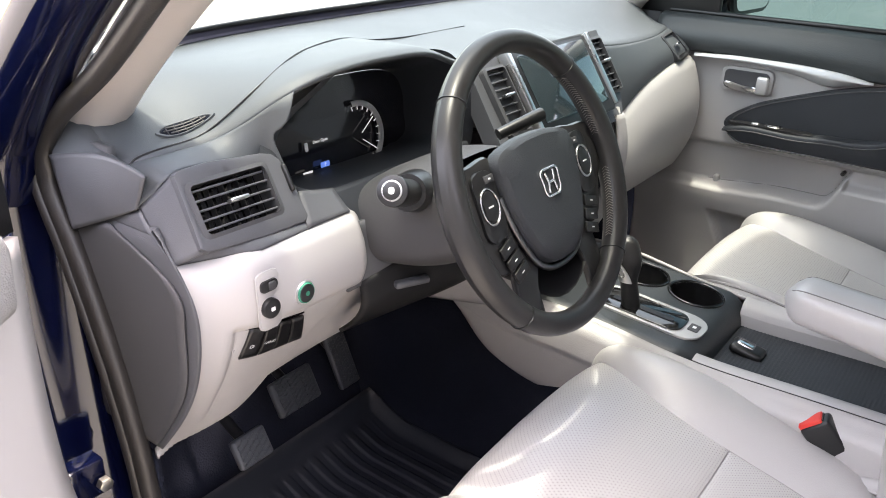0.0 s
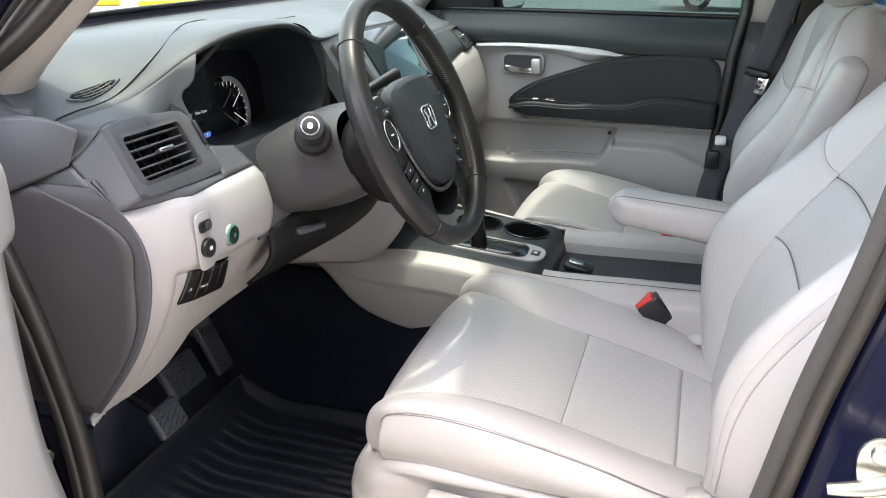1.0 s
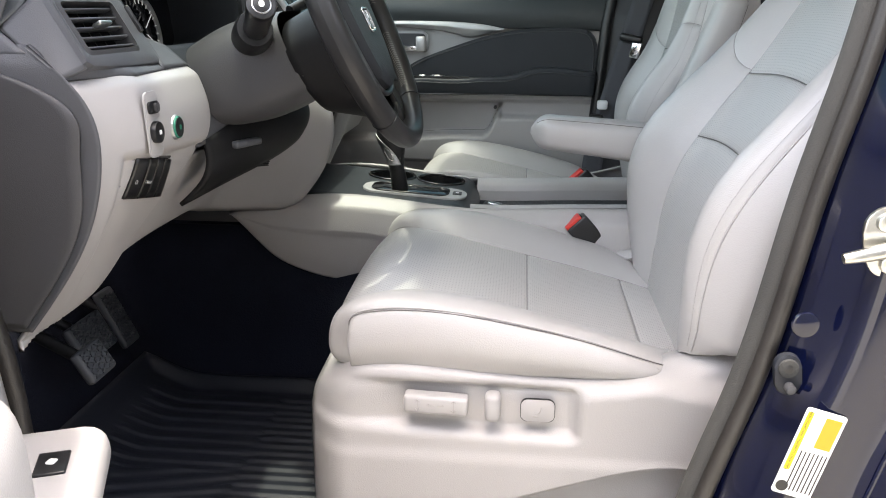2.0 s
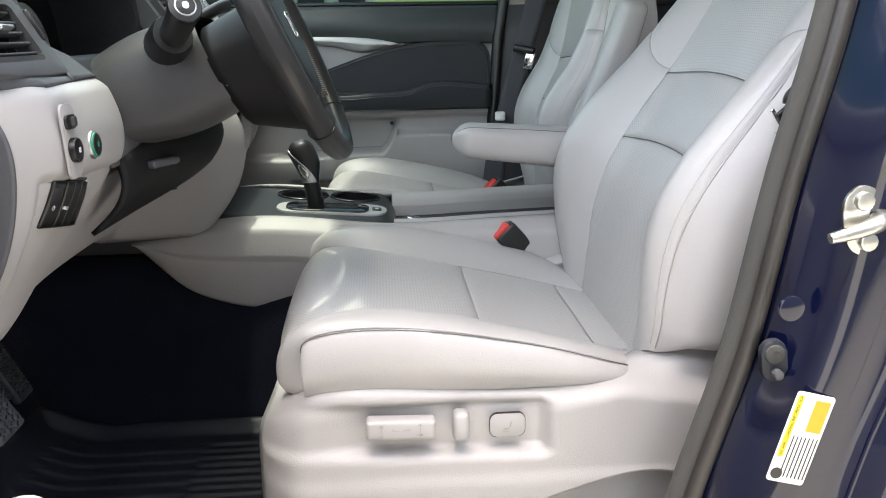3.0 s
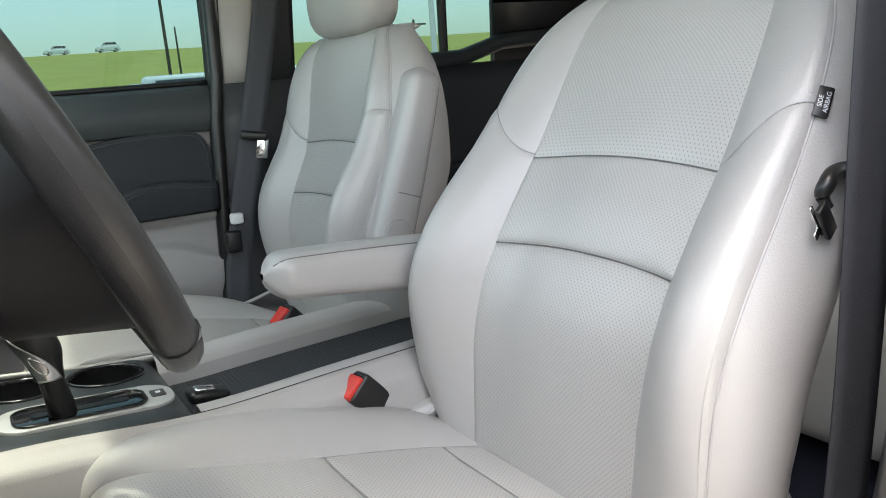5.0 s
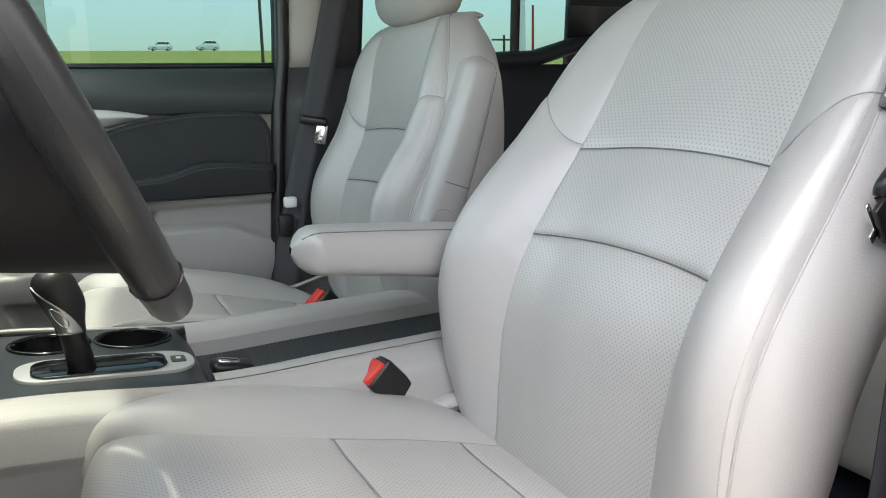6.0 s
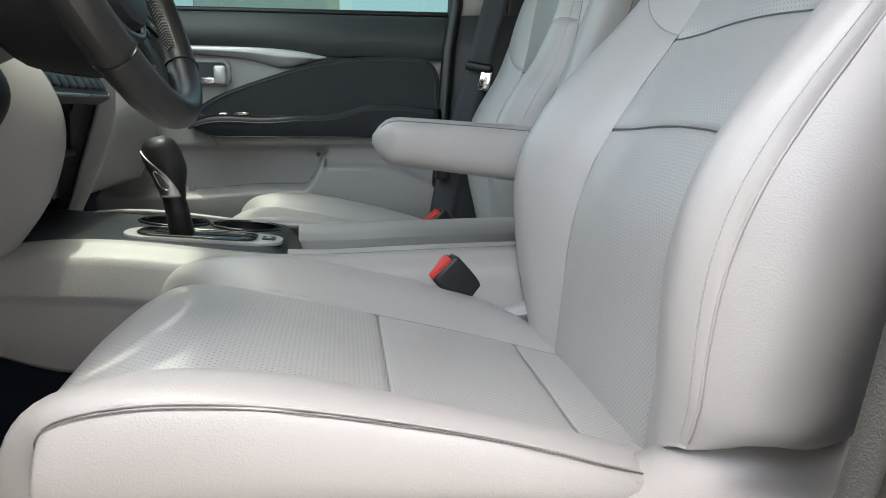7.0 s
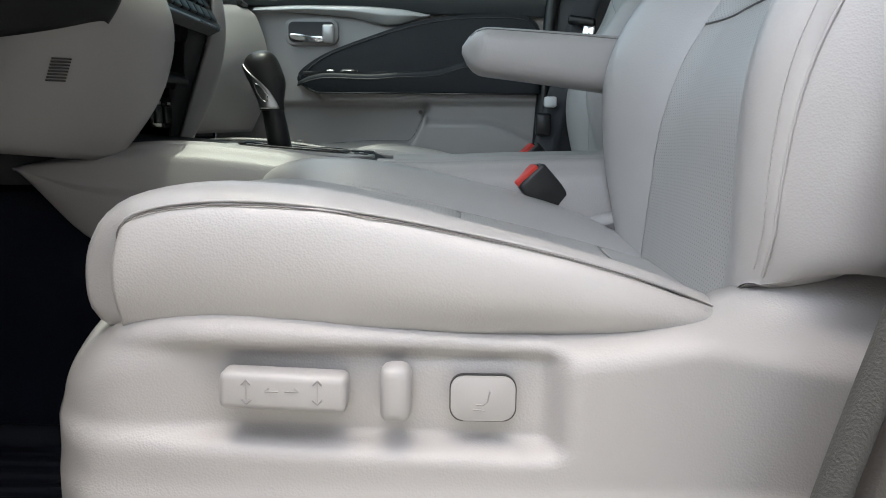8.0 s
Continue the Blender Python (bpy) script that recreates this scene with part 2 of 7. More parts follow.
def box_bm(bm, c, size, r=0.0, m=None, seg=2):
    made = bmesh.ops.create_cube(bm, size=1.0)["verts"]
    for v in made:
        v.co = Vector((v.co.x * size[0], v.co.y * size[1], v.co.z * size[2]))
    if r:
        edges = list({e for v in made for e in v.link_edges})
        res = bmesh.ops.bevel(bm, geom=edges, offset=min(r, min(size) * 0.49), segments=seg, profile=0.5, affect="EDGES")
        made = list({v for f in res["faces"] for v in f.verts} | {v for v in made if v.is_valid})
    place = Matrix.Translation(c) @ (m if m is not None else Matrix())
    for v in made:
        v.co = place @ v.co


def box(name, c, size, mat, parent=None, label="", r=0.003, m=None, seg=2):
    bm = bmesh.new()
    box_bm(bm, c, size, r, m, seg)
    return part(name, bm, mat, parent, label, angle=50)


def rot(rx=0, ry=0, rz=0):
    return Euler([radians(a) for a in (rx, ry, rz)]).to_matrix().to_4x4()


def plate(name, pts, axis, base, t, mat, parent=None, label="", bevel=0.003, m=None, seg=2):
    """A flat solid from an outline of 2D points, its back at base along the axis ('x', 'y' or 'z'), t thick."""
    order = {"x": lambda a, b, c: (c, a, b), "y": lambda a, b, c: (a, c, b), "z": lambda a, b, c: (a, b, c)}[axis]
    bm = bmesh.new()
    lo = [bm.verts.new(order(a, b, base)) for a, b in pts]
    hi = [bm.verts.new(order(a, b, base + t)) for a, b in pts]
    k = len(pts)
    bm.faces.new(lo[::-1])
    top = bm.faces.new(hi)
    for i in range(k):
        bm.faces.new((lo[i], lo[(i + 1) % k], hi[(i + 1) % k], hi[i]))
    if bevel:
        bmesh.ops.bevel(bm, geom=list(top.edges), offset=bevel, segments=seg, profile=0.5, affect="EDGES")
    if m is not None:
        bm.transform(m)
    return part(name, bm, mat, parent, label, angle=30)


def round_rect(w, h, r, n=5, cx=0.0, cy=0.0):
    out = []
    for sx, sy, a0 in ((1, 1, 0), (-1, 1, 90), (-1, -1, 180), (1, -1, 270)):
        for k in range(n + 1):
            a = radians(a0 + 90 * k / n)
            out.append((cx + sx * (w / 2 - r) + r * math.cos(a), cy + sy * (h / 2 - r) + r * math.sin(a)))
    return out


def ring_loop(c, r, n=32, a0=0.0):
    return [(c[0] + r * math.cos(a0 + 2 * math.pi * k / n), c[1] + r * math.sin(a0 + 2 * math.pi * k / n)) for k in range(n)]


def disc(name, c, r, t, mat, m, parent=None, label="", bevel=0.002, n=32):
    """A round button: its axis is local z, placed by m."""
    return plate(name, ring_loop((0, 0), r, n), "z", 0, t, mat, parent, label, bevel, Matrix.Translation(c) @ m)


def writing(name, text, size, mat, m, parent=None):
    cu = bpy.data.curves.new(name, "FONT")
    cu.body, cu.size, cu.align_x, cu.align_y, cu.extrude = text, size, "CENTER", "CENTER", 0.0001
    tmp = bpy.data.objects.new(name, cu)
    scene.collection.objects.link(tmp)
    me = bpy.data.meshes.new_from_object(tmp.evaluated_get(bpy.context.evaluated_depsgraph_get()))
    bpy.data.objects.remove(tmp)
    bpy.data.curves.remove(cu)
    me.materials.clear()
    me.materials.append(mat)
    me.transform(m)
    ob = new(name, me)
    if parent is not None:
        ob.parent = parent
    return ob


# ---------------------------------------------------------------- seats
BACK = spline(range(10), [(0.146, 0.805), (0.132, 0.905), (0.112, 1.005), (0.067, 1.10), (0.003, 1.197), (-0.047, 1.285), (-0.08, 1.345), (-0.108, 1.385), (-0.145, 1.405), (-0.195, 1.402)])
BACK_SEAM = spline(range(10), [0.137, 0.142, 0.145, 0.146, 0.147, 0.146, 0.142, 0.13, 0.115, 0.11])
BACK_PIPE = spline(range(10), [0.226, 0.242, 0.245, 0.245, 0.240, 0.232, 0.215, 0.183, 0.148, 0.13])
BACK_WING = spline(range(10), [0.02, 0.045, 0.075, 0.082, 0.062, 0.042, 0.025, 0.008, 0.0, 0.0])
BACK_EDGE = spline(range(10), [0.0, 0.014, 0.022, 0.021, 0.015, 0.010, 0.005, 0.0, 0.0, 0.0])
BACK_DEEP = spline(range(10), [0.10, 0.115, 0.125, 0.125, 0.12, 0.11, 0.10, 0.085, 0.05, 0.012])
CUSH = spline(range(11), [(0.07, 0.815), (0.125, 0.826), (0.192, 0.84), (0.27, 0.858), (0.352, 0.877), (0.44, 0.896), (0.525, 0.909), (0.588, 0.902), (0.616, 0.875), (0.617, 0.853), (0.608, 0.834)])
CUSH_SEAM = spline(range(11), [0.115, 0.128, 0.139, 0.143, 0.143, 0.150, 0.175, 0.205, 0.215, 0.215, 0.21])
CUSH_PIPE = spline(range(11), [0.150, 0.190, 0.236, 0.246, 0.247, 0.248, 0.248, 0.246, 0.242, 0.238, 0.236])
CUSH_RISE = spline(range(11), [0.000, 0.008, 0.027, 0.036, 0.036, 0.032, 0.022, 0.012, 0.004, 0.0, 0.0])


def back_point(cx, upright=0.0, outer=-1):
    """outer: the sign of the side towards the door, whose bolster is flatter."""
    def at(u, v):
        k = v * 9
        y, z = BACK(k)
        if k < 1:
            z += (1 - k) * 0.066 * smooth((abs(u) - 1.15) / 0.85)
            z += (1 - k) * 0.062 * min(1.0, max(0.0, abs(u) - 2))
        xs, xp, wing, edge, deep = BACK_SEAM(k), BACK_PIPE(k), BACK_WING(k), BACK_EDGE(k), BACK_DEEP(k)
        s, a = (1 if u >= 0 else -1), abs(u)
        wing *= 0.66 if s == outer else 1.0
        if a <= 1:
            x, d = xs * a, 0.004 * (1 - a * a) - 0.002 + wing * 0.16 * max(0.0, (a - 0.55) / 0.45) ** 2
        elif a <= 2:
            w = a - 1
            x = xs + (xp - xs) * w
            d = wing * (0.16 + 0.84 * math.sin(math.pi / 2 * w / 0.7)) - 0.002 if w < 0.7 else edge + (wing - 0.002 - edge) * max(0.0, 1 - ((w - 0.7) / 0.3) ** 2) ** 0.72
        elif a <= 3:
            w = a - 2
            x = xp + 0.026 * math.sin(math.pi * min(1, w * 1.02)) - 0.006 * w
            d = edge - (deep + edge) * w
        else:
            w = a - 3
            x, d = (xp - 0.006) * (1 - w), -deep - 0.012 * math.sin(math.pi * w / 2)
        return Vector((cx + s * x, y + d * 0.93 + upright * (z - 1.17) * (1.0 if z > 1.17 else 0.5), z + d * 0.28))
    at.side = -1
    return at


def cushion_point(cx, tuck=0.0):
    """tuck: how much narrower the side towards -x is."""
    def at(u, v):
        k = v * 10
        y, z = CUSH(k)
        xs, xp, rise = CUSH_SEAM(k), CUSH_PIPE(k), CUSH_RISE(k)
        s, a = (1 if u >= 0 else -1), abs(u)
        xp -= tuck if s < 0 else 0.0
        if a <= 1:
            crown = 0.003 + 0.008 * smooth((k - 3.5) / 2.5) * (1 - smooth((k - 7.2) / 1.5))
            return Vector((cx + s * xs * a, y - 0.012 * a ** 4 * smooth((k - 6.5) / 2), z + crown * (1 - a * a) + rise * 0.14 * max(0.0, (a - 0.5) / 0.5) ** 2))
        if a <= 2:
            w = a - 1
            push = smooth((k - 6.5) / 2)
            (y0, z0), (y1, z1) = CUSH(max(0, k - 0.2)), CUSH(min(10, k + 0.2))
            full = 0.009 * smooth((k - 3.0) / 3) * smooth(w / 0.5) * (1 - w ** 5) * smooth((10.4 - k) / 1.4)
            run = math.hypot(y1 - y0, z1 - z0)
            return Vector((cx + s * (xs + (xp - xs) * w), y - push * (0.012 + 0.044 * w ** 3) - full * (z1 - z0) / run, z + rise * (0.14 + 0.86 * math.sin(math.pi / 2 * min(1.0, w * 1.08))) - 0.004 * w ** 6 + full * (y1 - y0) / run))
        w = a - 2
        zt, zb = z + rise - 0.004, min(0.834, z + rise - 0.008)
        push = smooth((k - 6.5) / 2)
        return Vector((cx + s * (xp + 0.014 * max(0.0, math.sin(math.pi * w)) ** 0.8 - 0.006 * w), y - push * 0.056, zt + (zb - zt) * w))
    at.side = 1
    return at


def samples(n):
    return [0, 0.012, 0.03, 0.06] + lin(0.1, 0.9, n) + [0.94, 0.97, 0.988, 1]


def panel(name, fn, u0, u1, v0, v1, mat, parent, su, sv, nu=14, nv=16, puff=0.003, groove=0.004, label="", wrinkle=0.0, side_groove=None):
    """An upholstered panel on the surface fn: sunk along its edges, slightly full in the middle. su, sv: metres across it."""
    verts, uvs = [], []
    us, vs = samples(nu), samples(nv)
    for b in vs:
        for a in us:
            u = u0 + (u1 - u0) * a
            lo, hi = (v0(u) if callable(v0) else v0), (v1(u) if callable(v1) else v1)
            v = lo + (hi - lo) * b
            p = fn(u, v)
            e = 1e-3
            nrm = (fn(u + e, v) - fn(u - e, v)).cross(fn(u, v + e) - fn(u, v - e))
            nrm = nrm.normalized() if nrm.length > 0 else Vector((0, 0, 1))
            dist = min(a * su, (1 - a) * su, b * sv, (1 - b) * sv)
            along, ends = min(a * su, (1 - a) * su), min(b * sv, (1 - b) * sv)
            sg = groove if side_groove is None else side_groove
            d = puff * (1 - math.exp(-dist / 0.03)) - max(groove * math.exp(-ends / 0.0035), sg * math.exp(-along / 0.0035))
            if wrinkle:
                d += wrinkle * noise.noise(p * 55) * math.exp(-dist / 0.03) + wrinkle * 0.5 * noise.noise(p * 18)
            verts.append(p + nrm * d * fn.side)
            uvs.append((a * su, b * sv))
    nu_, nv_ = len(us), len(vs)
    faces = [(j * nu_ + i, j * nu_ + i + 1, (j + 1) * nu_ + i + 1, (j + 1) * nu_ + i) for j in range(nv_ - 1) for i in range(nu_ - 1)]
    return raw(name, verts, faces, mat, parent, label, uvs)


def stitches(fn, u, v0, v1, n, mat, parent, lift=0.0012, r=0.0006):
    """Small thread loops along a seam line."""
    bm = bmesh.new()
    for i in range(n):
        va, vb = v0 + (v1 - v0) * (i + 0.15) / n, v0 + (v1 - v0) * (i + 0.75) / n
        e = 1e-3
        out = []
        for v in (va, vb):
            nrm = (fn(u + e, v) - fn(u - e, v)).cross(fn(u, v + e) - fn(u, v - e)).normalized()
            out.append(fn(u, v) + nrm * lift * fn.side)
        tube_bm(bm, out, r, 4)
    ob = part("stitching", bm, mat, parent)
    return tagged(ob, kind="stuff")


def piping(fn, u, v0, v1, n, r, mat, parent, lift=0.0):
    pts = []
    for v in lin(v0, v1, n):
        e = 1e-3
        nrm = (fn(u + e, v) - fn(u - e, v)).cross(fn(u, v + e) - fn(u, v - e)).normalized()
        pts.append(fn(u, v) + nrm * lift * fn.side)
    return tube("piping", pts, r, mat, parent, n=6)


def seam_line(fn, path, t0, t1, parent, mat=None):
    """A dark tube at the bottom of a seam: its colour paints the groove's shade."""
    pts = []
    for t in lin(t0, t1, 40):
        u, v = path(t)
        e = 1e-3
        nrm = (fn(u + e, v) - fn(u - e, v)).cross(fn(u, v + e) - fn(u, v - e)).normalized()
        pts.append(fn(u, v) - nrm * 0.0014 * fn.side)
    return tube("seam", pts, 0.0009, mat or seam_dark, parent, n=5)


def make_seat(name, cx, outboard, label):
    """outboard: -1 where the seat's outer side is towards -x, else 1."""
    seat = thing(name, (cx, 0.3, 0.6), label, "car seat", "front seats")
    cf, bf = cushion_point(cx, 0.055 if outboard > 0 else 0.0), back_point(cx, 0.40 if outboard > 0 else 0.0, outboard)
    head_y = -0.045 if outboard > 0 else -0.13
    # cushion: three centre panels, two bolsters, two sides
    panel("cushion_rear_insert", cf, -1, 1, 0.0, 0.2, leather_holes, seat, 0.28, 0.12, 14, 8, groove=0.003, side_groove=0.0016)
    panel("cushion_middle_insert", cf, -1, 1, 0.2, 0.4, leather_holes, seat, 0.28, 0.165, 14, 10, groove=0.003, side_groove=0.0016)
    panel("cushion_front_insert", cf, -1, 1, 0.4, 1.0, leather_holes, seat, 0.30, 0.36, 16, 30, groove=0.003, side_groove=0.0006, wrinkle=0.0009)
    for s in (-1, 1):
        panel("cushion_bolster", cf, s, s * 2, 0.0, 1.0, leather_plain, seat, 0.11, 0.62, 12, 44, groove=0.0008, wrinkle=0.0014)
        panel("cushion_side", cf, s * 2, s * 3, 0.04, 0.955, leather, seat, 0.075, 0.56, 10, 44, puff=0.005, groove=0.0016, wrinkle=0.0012)
        piping(cf, s * 2, 0.06, 0.955, 60, 0.0013, leather_plain, seat, 0.0)
        # dark lines painted in as shade beside the piping and along the cover's edge
        piping(cf, s * 2.03, 0.06, 0.95, 60, 0.0006, seam_dark, seat, 0.0010)
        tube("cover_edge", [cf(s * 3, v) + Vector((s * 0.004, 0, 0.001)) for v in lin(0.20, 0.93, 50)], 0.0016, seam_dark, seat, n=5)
        stitches(cf, s * 1.05, 0.42, 0.92, 90, thread, seat, 0.0004, 0.0005)
    # backrest: three centre panels, shoulder and lower bolsters, sides, rear cover
    arch = lambda k: (lambda u: (k + 0.09 * (1 - u * u)) / 9)
    slant = lambda u: (4.62 - 0.62 * smooth((2 - abs(u)) / 1.0)) / 9
    panel("backrest_lower_insert", bf, -1, 1, 0.0, arch(2.9), leather_holes, seat, 0.285, 0.27, 16, 24, groove=0.003, side_groove=0.0010, wrinkle=0.0008)
    panel("backrest_middle_insert", bf, -1, 1, arch(2.9), arch(3.95), leather_holes, seat, 0.293, 0.118, 16, 10, puff=0.005, groove=0.003, side_groove=0.0010)
    panel("backrest_upper_insert", bf, -1, 1, arch(3.95), 8.3 / 9, leather_holes, seat, 0.28, 0.30, 16, 26, groove=0.003, side_groove=0.0010)
    for s in (-1, 1):
        panel("backrest_bolster", bf, s, s * 2, 0.0, slant, leather_plain, seat, 0.11, 0.44, 18, 30, puff=0.0012, groove=0.0014, side_groove=0.0006, wrinkle=0.0014)
        panel("shoulder_bolster", bf, s, s * 2, slant, 8.3 / 9, leather_plain, seat, 0.10, 0.26, 14, 20, puff=0.0012, groove=0.0014, side_groove=0.0006)
        panel("backrest_side", bf, s * 2, s * 3, 0.0, 1.0, leather, seat, 0.12, 0.75, 10, 44, puff=0.005, groove=0.0007, wrinkle=0.0018)
        piping(bf, s * 2, 0.02, 0.90, 70, 0.0013, leather_plain, seat, 0.0)
        seam_line(bf, lambda t, s=s: (s, t), 4.0 / 9, 8.3 / 9, seat, seam_soft)
        seam_line(bf, lambda t, s=s: (s * (1 + t), slant(s * (1 + t))), 0, 1, seat, seam_soft)
        stitches(bf, s * 1.95, 0.03, 0.88, 190, thread, seat, 0.0008, 0.0005)
    panel("backrest_top", bf, -2, 2, 8.3 / 9, 1.0, leather_plain, seat, 0.28, 0.07, 20, 6)
    sheet("backrest_rear_cover", lambda u, v: bf(3 + u if u <= 1 else -(5 - u), v), lin(0, 2, 17), lin(0, 1, 30), trim_grey, seat)
    def tuck(a, b):
        p = bf(-2.9 + 5.8 * a, 0.0)
        return p + (Vector((cx + (p.x - cx) * 0.80, 0.06, p.z + 0.004)) - p) * smooth(b) + Vector((0, 0, -0.006 * math.sin(math.pi * b)))
    sheet("backrest_underside", tuck, lin(0, 1, 60), lin(0, 1, 6), leather, seat)
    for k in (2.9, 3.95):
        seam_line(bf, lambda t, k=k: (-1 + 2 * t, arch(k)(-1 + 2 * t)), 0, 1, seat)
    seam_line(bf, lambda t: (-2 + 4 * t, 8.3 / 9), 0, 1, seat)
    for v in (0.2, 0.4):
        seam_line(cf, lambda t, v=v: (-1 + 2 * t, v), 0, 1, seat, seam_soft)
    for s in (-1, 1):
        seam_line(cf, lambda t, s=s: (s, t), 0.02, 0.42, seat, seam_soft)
    # headrest on two posts
    def head(u, v):
        a, b = u * 2 * math.pi, v * math.pi
        sx = abs(math.sin(b)) ** 0.55 * (1 if math.sin(b) >= 0 else -1)
        ca, sa = math.cos(a), math.sin(a)
        pw = lambda q: abs(q) ** 0.6 * (1 if q >= 0 else -1)
        return Vector((cx + 0.135 * sx * pw(ca) * (1 - 0.08 * math.cos(b)), head_y + 0.055 * sx * pw(sa), 1.487 + 0.092 * pw(math.cos(b))))
    sheet("headrest", head, lin(0, 1, 33), lin(0.001, 0.999, 20), leather_plain, seat)
    for s in (-1, 1):
        tube("headrest_post", [(cx + s * 0.07, head_y - 0.03, 1.37), (cx + s * 0.07, head_y, 1.45)], 0.006, chrome, seat)
    # side airbag tag
    at, above = bf(outboard * 1.99, 4.62 / 9), bf(outboard * 1.99, 4.95 / 9)
    along = (above - at).normalized()
    face_n = Vector((outboard * 0.70, 0.70, 0.1))
    face_n = (face_n - along * face_n.dot(along)).normalized()
    side_n = along.cross(face_n)
    tag_m = Matrix((along, -side_n, face_n)).transposed().to_4x4()
    tag_m = Matrix.Translation(at + side_n * outboard * -0.006 + face_n * 0.004) @ tag_m
    tag = plate("airbag_tag", round_rect(0.030, 0.0135, 0.0015), "z", 0, 0.0015, black_plastic, seat, "small black sewn tag", 0.0004, tag_m)
    writing("tag_writing", "SIDE\nAIRBAG", 0.0060, white_print, tag_m @ Matrix.Translation((0, 0, 0.0018)), tag)
    # plastic hinge cover where the cushion meets the backrest
    for s in (-outboard,):
        tube("hinge_cover", curve_pts([(cx + s * 0.232, 0.215, 0.842), (cx + s * 0.222, 0.165, 0.86), (cx + s * 0.205, 0.125, 0.868), (cx + s * 0.20, 0.09, 0.87)], 5), lambda t: 0.016 - 0.004 * t, trim_smooth, seat, n=10)
    return seat


DX, PX = -0.395, 0.372
driver_seat = make_seat("car_seat", DX, -1, "light grey perforated leather driver's seat with piped bolsters")
passenger_seat = make_seat("car_seat", PX, 1, "light grey perforated leather passenger seat beside the console")


def shell(seat, cx, side, switches):
    """The moulded side cover under the cushion; side: -1 or 1."""
    top = spline([0.02, 0.07, 0.10, 0.16, 0.22, 0.45, 0.58, 0.625], [0.896, 0.889, 0.880, 0.864, 0.849, 0.851, 0.850, 0.834])
    low = spline([0.02, 0.10, 0.20, 0.30, 0.45, 0.625], [0.66, 0.72, 0.73, 0.70, 0.65, 0.62])

    def fn(a, b):
        y = 0.02 + a * 0.622
        zt, zb = top(y), low(y)
        z = zb + (zt - zb) * b
        x = 0.272
        x -= 0.042 * (1 - math.sqrt(max(0, 1 - max(0, (b - 0.82) / 0.18) ** 2)))
        x -= 0.055 * max(0, (a - 0.90) / 0.1) ** 2.2
        dy = max(0.294 - y, 0)
        dz = max(0.771 + 0.03 * max(0, y - 0.30) - z, z - 0.822 - 0.02 * max(0, y - 0.30), 0)
        dist = math.hypot(dy, dz)
        x -= (0.021 - 0.012 * smooth((y - 0.50) / 0.09)) * (1 - smooth(dist / 0.0145))
        crease = 0.839 - (0.202 - y) * 0.16
        x -= 0.026 * smooth((0.225 - y) / 0.06) * smooth((z - crease + 0.006) / 0.034)
        y -= 0.026 * smooth((z - 0.775) / 0.08) * a ** 5
        x += 0.004 * smooth((0.745 - z) / 0.02)
        return Vector((cx + side * x, y, z))
    if switches:
        sheet("seat_hinge_cover", lambda a, b: fn(0.30 * a, 1.0) + Vector((-side * 0.10 * b, 0, -0.055 * b)), lin(0, 1, 24), lin(0, 1, 8), trim_grey, seat)

        def gather(a, b):
            y, x = 0.212 - 0.052 * a, 0.252 - 0.075 * b
            fold = 0.0035 * math.sin(a * 17 + 3 * b) * (1 - 0.6 * b) + 0.004 * noise.noise(Vector((a * 3, b * 4, 1.3)))
            return Vector((cx + side * (x - 0.016 * a), y, 0.850 + 0.014 * math.sin(math.pi * min(1.0, 0.12 + 0.95 * b)) * (1 - 0.5 * a) + fold))
        sheet("cover_gather", gather, lin(0, 1, 40), lin(0, 1, 20), leather, seat, "bunched loose leather", 0.0015)
    body = sheet("seat_side_cover", fn, lin(0, 1, 90), lin(0, 1, 46), trim_grey, seat, t=0.004, offset=0)
    sheet("seat_base_cover", lambda a, b: Vector((cx + side * 0.246, 0.03 + 0.55 * a, 0.575 + 0.19 * b)), lin(0, 1, 8), lin(0, 1, 6), trim_grey, seat, t=0.004)
    # front of the base below the cushion
    sheet("seat_front_cover", lambda a, b: Vector((cx - 0.19 + 0.38 * a, 0.590 + 0.012 * math.sin(math.pi * a) - 0.02 * (1 - b), 0.62 + 0.18 * b)), lin(0, 1, 20), lin(0, 1, 8), trim_grey, seat, t=0.004)
    if not switches:
        return
    xo = cx + side * 0.262
    s = side
    m = Matrix.Translation((xo, 0, 0))
    sl = box("slide_switch", (xo + s * 0.007, 0.466, 0.807), (0.022, 0.083, 0.0250), trim_smooth, seat, "", 0.005, rot(2, 0, 0), 3)
    plate("lumbar_gasket", round_rect(0.0441, 0.0321, 0.0093, 6, 0.3365, 0.801), "x", xo, s * 0.0030, black_plastic, seat, "", 0)
    plate("lumbar_switch", round_rect(0.0425, 0.0305, 0.0085, 6, 0.3365, 0.801), "x", xo, s * 0.0042, trim_smooth, seat, "", 0.0012, seg=2)
    box("recline_switch", (xo + s * 0.006, 0.3935, 0.806), (0.024, 0.0205, 0.0375), trim_smooth, seat, "", 0.007, None, 3)
    # embossed marks on the switches
    xf = xo + s * 0.0181
    for c in (0.443, 0.489):
        tube("mark", [(xf, c, 0.800), (xf, c, 0.816)], 0.0006, emboss, sl, n=4)
        for e, d in ((0.816, -1), (0.800, 1)):
            tube("mark", [(xf, c - 0.003, e + d * 0.003), (xf, c, e), (xf, c + 0.003, e + d * 0.003)], 0.0006, emboss, sl, n=4)
